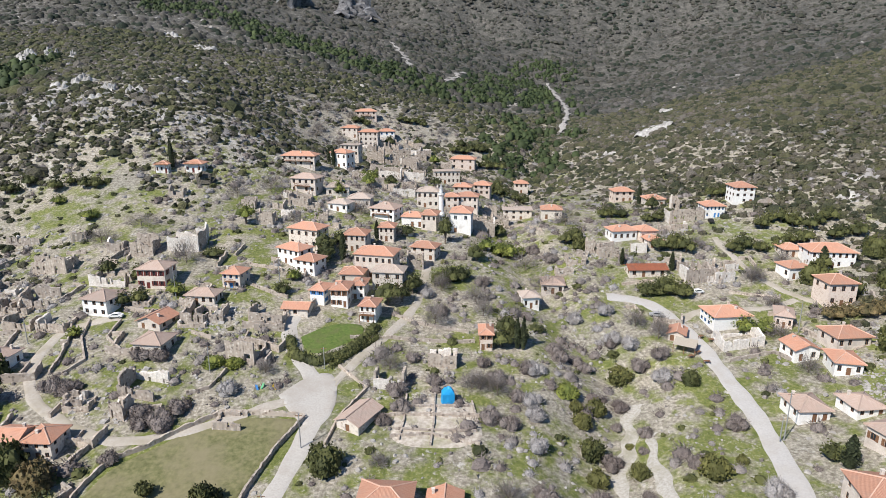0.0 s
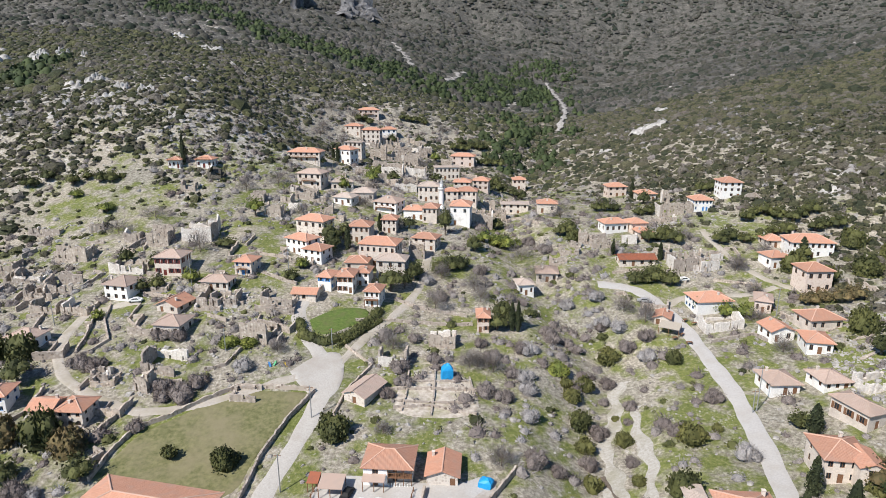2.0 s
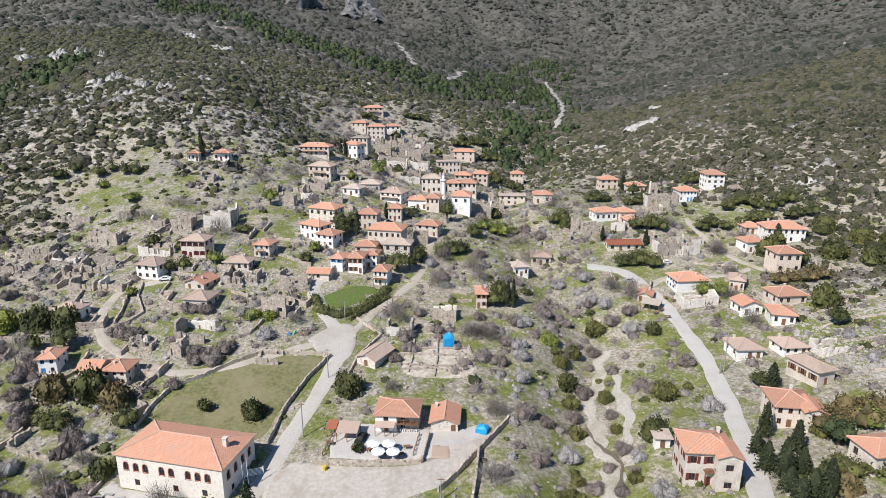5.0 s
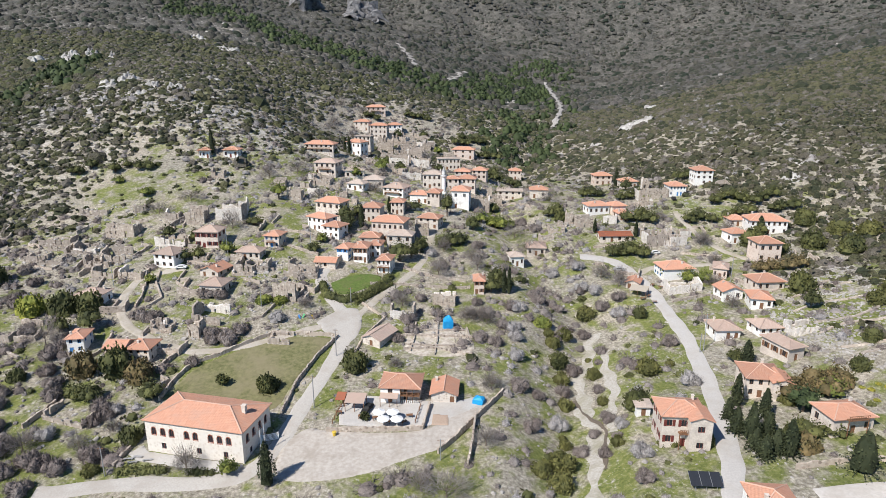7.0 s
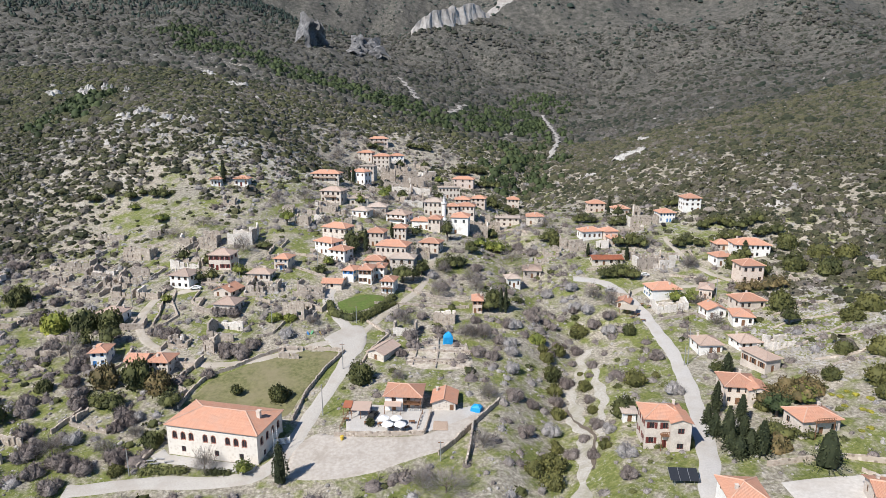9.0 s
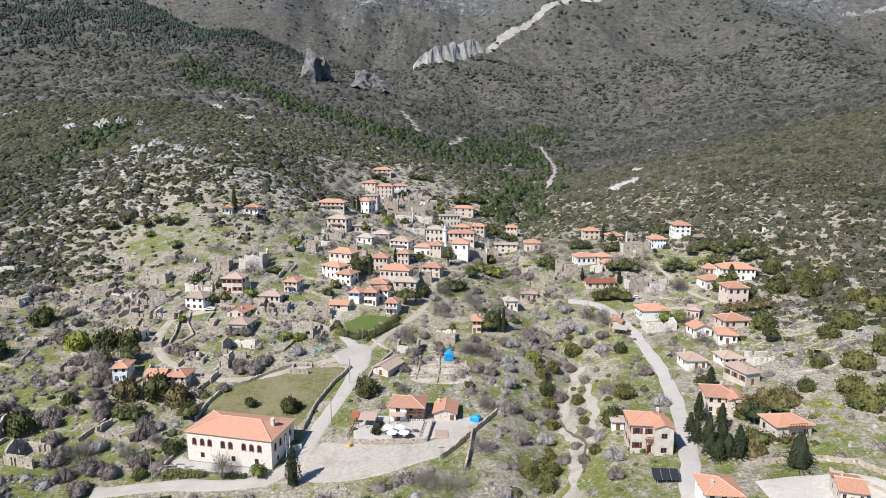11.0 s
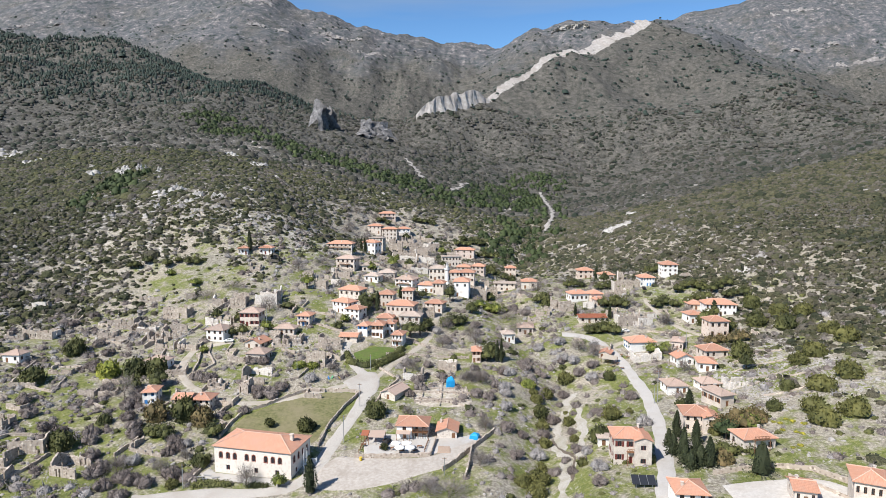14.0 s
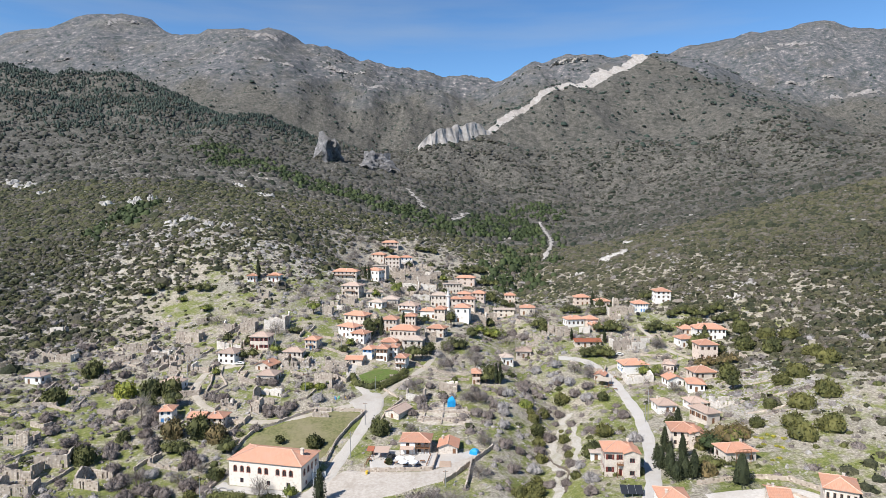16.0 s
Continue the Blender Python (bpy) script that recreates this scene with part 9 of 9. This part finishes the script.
bush("fresh", 22.4, 235.8, 8.3)
bush("bare", 13.3, 198.9, 6.5)
bush("bare", -0.9, 178.9, 6.5)
bush("bare", 13.8, 145.9, 6.5)
bush("bare", 11.0, 153.3, 5.1)
bush("bare", 18.7, 138.7, 5.6)
bush("bare", 22.8, 151.1, 6.5)
bush("grey", 21.6, 137.1, 6.5)
bush("bare", 31.8, 163.3, 6.5)
bush("bare", 37.8, 161.0, 5.4)
bush("grey", 41.4, 182.3, 6.5)
bush("grey", 50.7, 181.8, 6.5)
bush("grey", 50.3, 169.6, 6.5)
bush("bare", -11.6, 139.6, 6.4)
bush("bare", -2.3, 144.4, 5.2)
bush("bare", -10.0, 133.0, 6.2)
bush("bare", -13.9, 128.1, 4.5)
bush("bare", -8.0, 153.8, 5.1)
bush("bare", 10.9, 129.9, 6.1)
bush("bare", 15.8, 128.1, 6.0)
bush("bare", 34.8, 231.4, 6.5)
bush("bare", 40.0, 219.9, 6.5)
bush("dark", 51.7, 226.0, 7.0)
bush("grey", -5.0, 189.3, 5.9)
bush("grey", -53.0, 137.9, 6.5)
bush("bare", -62.5, 131.4, 6.5)
bush("bare", -65.8, 128.4, 6.5)
bush("bare", -69.6, 126.5, 5.5)
bush("bare", -92.0, 138.7, 6.5)
bush("bare", -97.6, 140.0, 6.5)
bush("bare", -79.8, 150.9, 6.5)
bush("bare", -74.8, 150.4, 6.5)
bush("fresh", -54.5, 148.0, 5.8)
bush("fresh", -59.7, 148.4, 6.6)
bush("dark", -159.1, 163.1, 9.2)
bush("bare", -144.6, 161.8, 6.5)
bush("bare", -141.5, 146.4, 6.5)
bush("yellow", -133.8, 142.7, 9.5)
bush("tall", -123.5, 143.7, 9.5)
bush("tall", -115.1, 143.6, 9.5)
bush("russet", -100.5, 111.9, 8.9)
bush("tall", -90.8, 112.1, 9.5)
bush("russet", -83.3, 109.0, 8.5)
bush("bare", -96.0, 119.6, 6.5)
bush("bare", -114.6, 121.6, 6.5)
bush("bare", -127.9, 130.5, 6.5)
bush("bare", -110.3, 111.1, 6.5)
bush("dark", -116.8, 108.5, 5.2)
bush("bare", -115.2, 97.2, 6.5)
bush("bare", -110.2, 88.4, 6.5)
bush("bare", -103.2, 101.2, 6.5)
bush("grey", -83.9, 96.1, 4.6)
bush("grey", -96.1, 86.7, 5.6)
bush("bare", -85.7, 94.3, 5.3)
bush("bare", -87.7, 91.7, 5.3)
bush("bare", -82.1, 80.0, 6.5)
bush("olive", -79.5, 75.2, 4.2)
bush("bare", -95.6, 78.2, 6.5)
bush("bare", -87.5, 75.7, 6.5)
bush("bare", -104.9, 79.7, 6.5)
bush("bare", -91.8, 69.2, 6.5)
bush("dark", -75.5, 86.2, 6.0)
bush("bare", -71.7, 115.8, 5.2)
bush("bare", -64.4, 125.7, 6.5)
bush("bare", -71.1, 129.8, 6.5)
bush("bare", -93.9, 138.4, 6.5)
bush("bare", -144.6, 150.2, 6.5)
bush("dark", -158.3, 134.6, 9.5)
bush("bare", -151.2, 118.2, 6.5)
bush("bare", -143.8, 110.2, 6.5)
bush("dark", -158.5, 160.8, 8.5)
bush("bare", -127.2, 100.5, 6.5)
bush("bare", -134.0, 103.2, 6.5)
bush("dark", -122.1, 92.5, 8.3)
bush("bare", -117.7, 101.5, 6.5)
bush("bare", -114.4, 118.6, 6.5)
bush("bare", -114.2, 126.2, 6.5)
bush("bare", -105.6, 105.9, 6.5)
bush("bare", -104.3, 82.7, 6.5)
bush("bare", -98.7, 74.1, 6.5)
bush("bare", -92.3, 76.9, 6.5)
bush("bare", -88.0, 96.8, 6.5)
bush("bare", -80.9, 79.4, 6.2)
bush("bare", -178.8, 194.0, 6.5)
bush("bare", -173.8, 204.2, 6.5)
bush("bare", -153.8, 170.8, 6.5)
bush("olive", 153.9, 141.1, 9.5)
bush("olive", 136.6, 132.6, 9.5)
bush("olive", 128.0, 127.4, 7.3)
bush("olive", 157.2, 157.2, 9.5)
bush("olive", 133.8, 107.5, 9.5)
bush("olive", 121.6, 102.9, 9.5)
bush("olive", 121.1, 84.6, 9.1)
bush("olive", 111.0, 82.9, 9.3)
bush("olive", 112.6, 89.9, 8.3)
bush("dark", 125.6, 182.1, 9.5)
bush("dark", 121.1, 193.1, 9.5)
bush("dark", 140.1, 183.3, 9.5)
bush("dark", 147.1, 172.5, 9.5)
bush("olive", 153.9, 190.6, 9.5)
bush("olive", 161.4, 185.2, 9.5)
bush("dark", 146.7, 203.1, 9.5)
bush("dark", 103.5, 96.3, 5.0)
bush("dark", 113.9, 107.8, 5.3)
bush("tall", 116.6, 147.4, 9.1)
conifer(65.6, 78.3, 5.1, 7.0)
conifer(66.3, 70.8, 4.8, 5.5)
conifer(71.3, 75.6, 5.4, 6.1)
conifer(69.8, 68.8, 5.5, 6.2)
conifer(66.6, 67.3, 4.8, 5.9)
conifer(66.4, 84.3, 4.1, 5.8)
bush("russet", 85.3, 91.3, 6.5)
bush("russet", 90.7, 93.4, 7.0)
bush("russet", 93.7, 91.4, 6.6)
bush("russet", 96.9, 91.5, 5.0)
bush("olive", 82.0, 87.8, 5.4)
bush("dark", 75.6, 73.7, 5.0)
bush("russet", 76.3, 69.5, 5.8)
bush("dark", 57.2, 74.6, 4.2)
bush("dark", 51.1, 75.2, 2.8)
bush("dark", 48.4, 75.7, 2.5)
bush("broom", 99.6, 88.9, 1.7)
bush("broom", 100.8, 87.3, 1.9)
bush("broom", 103.3, 88.7, 1.5)
bush("broom", 102.0, 80.5, 1.8)
bush("broom", 98.8, 72.5, 1.9)
bush("broom", 96.3, 71.9, 1.6)
bush("broom", 111.5, 89.0, 1.5)
bush("broom", 104.3, 86.7, 2.0)
bush("broom", 106.3, 84.0, 2.2)
bush("broom", 102.9, 79.1, 1.9)
bush("broom", 99.4, 83.1, 1.7)


# ---- thickets, maquis and loose stone ----
SOLID = [c for c in KEEP_CLEAR if all(math.hypot(c[0] - q[0], c[1] - q[1]) > 0.1 for q in RUIN_SPOTS)]
KEEP_CLEAR = sorted(KEEP_CLEAR)


def clear_of(x, y, extra=0.0):
    """Which places lie clear of houses, roads, yards and trees."""
    fine = np.zeros(len(x), bool)
    order = np.argsort(x)
    xs = x[order]
    for cx, cy, r in KEEP_CLEAR:
        i, j = np.searchsorted(xs, [cx - r - extra, cx + r + extra])
        k = order[i:j]
        fine[k] |= (x[k] - cx) ** 2 + (y[k] - cy) ** 2 < (r + extra) ** 2
    return ~fine


rng = np.random.default_rng(11)


def scatter_places(n, x0, x1, y0, y1):
    return rng.uniform(x0, x1, n), rng.uniform(y0, y1, n)


def stuff(name, templates, x, y, scale, material, label, category, sink=0.15, tall=(0.8, 1.2), smooth=False):
    v, t = scattered(templates, x, y, scale, rng, sink, tall)
    return tagged(new(name, bulk(name, v, t, material, smooth)), label, category, kind="stuff")


def shrub_template(n, rings, sides, size=0.3):
    s = np.array([1.0, 1.0, 0.85])
    cv, ct = core(rng, s * 0.92, rings, sides)
    if not n:
        return cv, ct
    return joined((cv, ct), leaves(rng, crown_points(rng, n, s, 0.0), size))


def wildness(x, y):
    return np.clip((np.hypot(np.where(x > 0, 1.28, 1.08) * x, (y - 150) * 0.85) - 135) / 65, 0, 1)


# near maquis on both flanks
x, y = scatter_places(118000, -460, 460, 20, 520)
open_land = soft_noise(x, y, 70, 7) * 0.5 + soft_noise(x, y, 24, 9) * 0.6
meadow = sum(np.exp(-((x - mx) ** 2 + (y - my) ** 2) / (mr * 1.1) ** 2) for mx, my, mr, _ in MEADOWS)
keep = (rng.uniform(0, 1, len(x)) < (0.74 + 0.42 * open_land + 0.14 * (x > 90) + 0.3 * np.clip((-225 - x) / 40, 0, 1)) * wildness(x, y) * (1 - 0.9 * np.clip(meadow, 0, 1))) & (np.abs(x) < (y + 114) * 0.74)
x, y = x[keep], y[keep]
keep = clear_of(x, y, 0.8)
x, y = x[keep], y[keep]
size = rng.gamma(6, 0.255, len(x)) * np.where(rng.uniform(0, 1, len(x)) < 0.12, 1.45, 1.0) * (1 + 0.25 * np.clip(soft_noise(x, y, 50, 5), 0, 1))
near, east = y < 330, x + 25 * soft_noise(x, y, 60, 33) > 70
for held, leaf, word in ((~east, MAQUIS, "grey-green"), (east, EAST_MAQUIS, "olive-brown")):
    k = near & held
    stuff("maquis", [shrub_template(6, 2, 6, 0.34) for _ in range(8)], x[k], y[k], size[k], leaf, f"dense {word} maquis shrubs covering the stony slopes", "shrubs", tall=(0.6, 1.1))
    k = ~near & held
    stuff("hill_maquis", [shrub_template(0, 2, 5) for _ in range(8)], x[k], y[k], size[k] * 1.08, leaf, f"near-continuous {word} maquis on the hillsides", "shrubs", tall=(0.6, 1.1))

# maquis further up, in broader clumps
x, y = scatter_places(35000, -900, 900, 500, 1150)
keep = (np.abs(x) < (y + 114) * 0.74) & (rng.uniform(0, 1, len(x)) < 0.72 + 0.3 * soft_noise(x, y, 110, 3))
x, y = x[keep], y[keep]
keep = clear_of(x, y, 2.5)
x, y = x[keep], y[keep]
stuff("upper_maquis", [shrub_template(0, 2, 5) for _ in range(5)], x, y, rng.gamma(7, 0.42, len(x)), UPLAND, "grey-green scrub on the upper mountain slopes", "shrubs", smooth=True)
x, y = scatter_places(20000, -1700, 1700, 1100, 2400)
keep = (np.abs(x) < (y + 114) * 0.74) & (rng.uniform(0, 1, len(x)) < 0.5 + 0.5 * soft_noise(x, y, 160, 6)) & (rng.uniform(0, 1, len(x)) < np.clip((820 - land(x, y)) / 350, 0.05, 1))
x, y = x[keep], y[keep]
stuff("far_woods", [shrub_template(0, 2, 5) for _ in range(4)], x, y, rng.gamma(8, 0.5, len(x)), FAR_WOOD, "dark scrub and woods on the far mountains", "woods", smooth=True)

# pines in the gorge and on the spur
x, y = scatter_places(26000, -420, 260, 310, 950)
band = np.exp(-((crest_height(x, y, 1.0, 1, [(-330, 740, 0), (-265, 684, 0), (-197, 622, 0), (-93, 588, 0), (-4, 556, 0), (33, 586, 0), (80, 676, 0), (136, 881, 0)])) / 44) ** 2)
band = np.maximum(band, np.exp(-(crest_height(x, y, 1.0, 1, [(-253, 331, 0), (-252, 377, 0), (-258, 407, 0)]) / 18) ** 2))
band = np.maximum(band, 1.0 * np.exp(-(crest_height(x, y, 1.0, 1, [(52, 410, 0), (62, 470, 0), (88, 560, 0), (88, 640, 0)]) / 38) ** 2))
keep = rng.uniform(0, 1, len(x)) < np.clip(1.6 * band - 0.45, 0, 1) * np.clip(0.35 + 1.1 * soft_noise(x, y, 75, 8), 0.02, 0.9)
x, y = x[keep], y[keep]
keep = clear_of(x, y, 3.5)
x, y = x[keep], y[keep]
pine_top = [joined(core(rng, (0.95, 0.95, 1.3), 2, 6), leaves(rng, crown_points(rng, 14, np.array([1.1, 1.1, 1.5]), 0.0), 0.3)) for _ in range(5)]
stuff("pine_wood", pine_top, x, y, rng.uniform(1.6, 4.2, len(x)), PINE, "dark green pine wood along the gorge", "woods", 0.0, smooth=True)

x, y = scatter_places(26000, -1250, -120, 720, 1320)
keep = (rng.uniform(0, 1, len(x)) < np.clip((land(x, y) - 190) / 110, 0, 1) * (0.72 + 0.5 * soft_noise(x, y, 90, 18))) & (np.abs(x) < (y + 114) * 0.74)
x, y = x[keep], y[keep]
stuff("spur_forest", [core(rng, (0.85, 0.85, 1.9), 2, 5) for _ in range(5)], x, y, rng.uniform(1.6, 3.4, len(x)), FAR_WOOD, "dark pine forest on the crest of the spur", "woods", 0.0, smooth=True)

# leafless thickets in and round the village
THICKETS = [(-115, 95, 40, 1.0), (-150, 130, 45, 1.0), (-115, 130, 22, 0.9), (18, 190, 26, 1.0), (25, 150, 24, 0.9), (14, 120, 16, 0.7), (62, 165, 22, 0.9), (45, 215, 26, 1.0), (40, 90, 22, 0.7), (-8, 150, 16, 0.6), (-45, 150, 22, 0.6),
            (-110, 205, 26, 0.8), (-80, 235, 26, 0.8), (-90, 265, 24, 0.7), (-40, 250, 26, 0.5), (-20, 330, 30, 0.7), (20, 290, 30, 0.7), (70, 265, 26, 0.7), (105, 195, 20, 0.6), (120, 160, 20, 0.5), (60, 95, 16, 0.5), (-185, 175, 40, 0.7), (-20, 40, 30, 0.6), (-70, 60, 25, 0.7), (115, 120, 25, 0.4), (-75, 420, 20, 0.8), (-30, 432, 24, 0.7), (5, 430, 20, 0.7), (-90, 390, 18, 0.7), (25, 385, 20, 0.7), (-40, 340, 20, 0.6)]
THICKETS += [(-30, 228, 38, 0.95), (12, 262, 34, 0.95), (-62, 262, 34, 1.1), (-20, 290, 36, 1.1), (-95, 280, 32, 0.9), (-50, 390, 28, 1.0), (40, 235, 28, 1.1), (85, 250, 28, 0.9), (-10, 330, 30, 1.0)]
THICKETS += [(tx, ty, 13, 1.1) for tx, ty in [(-144, 156), (-124, 127), (-107, 136), (-91, 113), (-177, 178), (-151, 124), (-118, 98), (-136, 177), (-75, 103), (-163, 205), (-204, 232)]]
THICKETS += [(tx, ty, 7, 1.3) for tx, ty in [(-129, 220), (-122, 223), (-112, 220), (-128, 202), (-100, 206), (-61, 155), (-64, 147), (-50, 144), (-135, 191), (-152, 199), (-82, 173), (-43, 157), (-152, 214), (49, 169), (59, 176), (61, 171), (57, 162), (60, 152), (69, 130), (22, 135), (21, 121), (47, 147), (55, 115), (37, 168), (46, 187), (30, 151), (57, 183), (70, 137), (104, 140), (37, 154)]]
def thicket_places(n, base, gain):
    x, y = scatter_places(n, -260, 190, 25, 450)
    dense = np.max([much * np.exp(-(((x - mx) ** 2 + (y - my) ** 2) / mr**2) ** 1.5) for mx, my, mr, much in THICKETS], axis=0)
    keep = rng.uniform(0, 1, len(x)) < np.clip(base + 1.4 * base * soft_noise(x, y, 30, 12) + gain * dense * (1 + 0.8 * soft_noise(x, y, 22, 13)), 0, 1)
    keep &= clear_of(x, y, 0.9)
    for mx, my, mr, much in MEADOWS[:4]:
        keep &= np.hypot(x - mx, y - my) > mr * 0.75
    return x[keep], y[keep]


def thicket_template(sides, rings, n):
    return joined(core(rng, np.array([0.72, 0.72, 0.62]), rings, sides), tufts(rng, n, 0.32, 0.03))


x, y = thicket_places(15000, 0.12, 0.55)
part_of = rng.uniform(0, 1, len(x)) + 0.35 * soft_noise(x, y, 40, 31) + 0.22 * np.clip((y - 190) / 60, 0, 1)
size = rng.gamma(9, 0.2, len(x))
for twig, held, word in ((MAUVE_TWIGS, part_of < 0.5, "mauve-brown"), (TWIGS, (part_of >= 0.5) & (part_of < 0.82), "grey-brown"), (GREY_TWIGS, part_of >= 0.82, "pale grey")):
    stuff("bare_thicket", [thicket_template(7, 3, 80) for _ in range(6)], x[held], y[held], size[held], twig, f"rounded leafless {word} bushes between walls and gardens", "bushes", 0.1, (0.75, 1.15))
x, y = thicket_places(20000, 0.14, 0.3)
stuff("low_thicket", [thicket_template(5, 2, 34) for _ in range(6)], x, y, rng.gamma(7, 0.13, len(x)), TWIGS, "low leafless grey scrub on rough ground", "bushes", 0.05)
x, y = scatter_places(5200, -240, 230, 30, 330)
keep = (rng.uniform(0, 1, len(x)) < 0.16 + 0.3 * soft_noise(x, y, 35, 15)) & clear_of(x, y, 0.8)
x, y = x[keep], y[keep]
stuff("garden_shrubs", [shrub_template(24, 3, 7, 0.24) for _ in range(6)], x, y, rng.gamma(6, 0.2, len(x)), EVERGREEN, "small dark evergreen shrubs in the gardens", "shrubs")

# loose stone and outcrops
def rock_template():
    v, t = core(rng, (1.0, 0.8, 0.6), 2, 5)
    return v * rng.uniform(0.75, 1.25, (len(v), 1)), t


x, y = scatter_places(15000, -260, 220, 40, 330)
keep = (rng.uniform(0, 1, len(x)) < np.clip(0.35 + 0.8 * soft_noise(x, y, 40, 21), 0, 1)) & clear_of(x, y, 0.2)
for mx, my, mr, much in MEADOWS[:2]:
    keep &= np.hypot(x - mx, y - my) > mr * 0.8
x, y = x[keep], y[keep]
stuff("rubble", [rock_template() for _ in range(6)], x, y, rng.gamma(2.5, 0.14, len(x)) + 0.12, ROCK, "loose pale stones and rubble strewn over the ground", "stones", 0.1)
spots = np.array(RUIN_SPOTS)
pick = np.repeat(np.arange(len(spots)), 36)
x = spots[pick, 0] + rng.normal(size=len(pick)) * spots[pick, 2] * 0.55
y = spots[pick, 1] + rng.normal(size=len(pick)) * spots[pick, 2] * 0.55
houses_off = np.array([not any((a - cx) ** 2 + (b - cy) ** 2 < (0.8 * r) ** 2 for cx, cy, r in SOLID) for a, b in zip(x, y)])
x, y = x[houses_off], y[houses_off]
stuff("fallen_stone", [rock_template() for _ in range(6)], x, y, rng.gamma(2.5, 0.16, len(x)) + 0.15, ROCK, "heaps of fallen building stone round the ruins", "stones", 0.1)
x, y = scatter_places(7500, 100, 140, 95, 165)
keep = (soft_noise(x, y, 12, 27) > -0.1) & clear_of(x, y, 0.3)
x, y = x[keep], y[keep]
stuff("terrace_stones", [rock_template() for _ in range(5)], x, y, rng.gamma(3, 0.09, len(x)) + 0.1, ROCK, "pale stones strewn over old grassy terraces", "stones", 0.1)
x, y = scatter_places(16000, -420, 420, 150, 620)
keep = (rng.uniform(0, 1, len(x)) < np.clip(0.05 + 0.9 * soft_noise(x, y, 60, 23), 0, 1) * wildness(x, y) * np.where(x < 40, 1.0, 0.6))
x, y = x[keep], y[keep]
for sx, sy, sr, many in [(-248, 382, 9, 90), (-198, 325, 9, 90), (-177, 320, 9, 90), (-161, 310, 9, 90), (-146, 309, 9, 90), (-131, 300, 9, 90)]:
    x = np.append(x, sx + rng.normal(size=many) * sr)
    y = np.append(y, sy + rng.normal(size=many) * sr)
stuff("outcrops", [rock_template() for _ in range(6)], x, y, rng.gamma(2.2, 0.34, len(x)) + 0.2, ROCK, "weathered limestone outcrops between the shrubs", "rocks", 0.12)
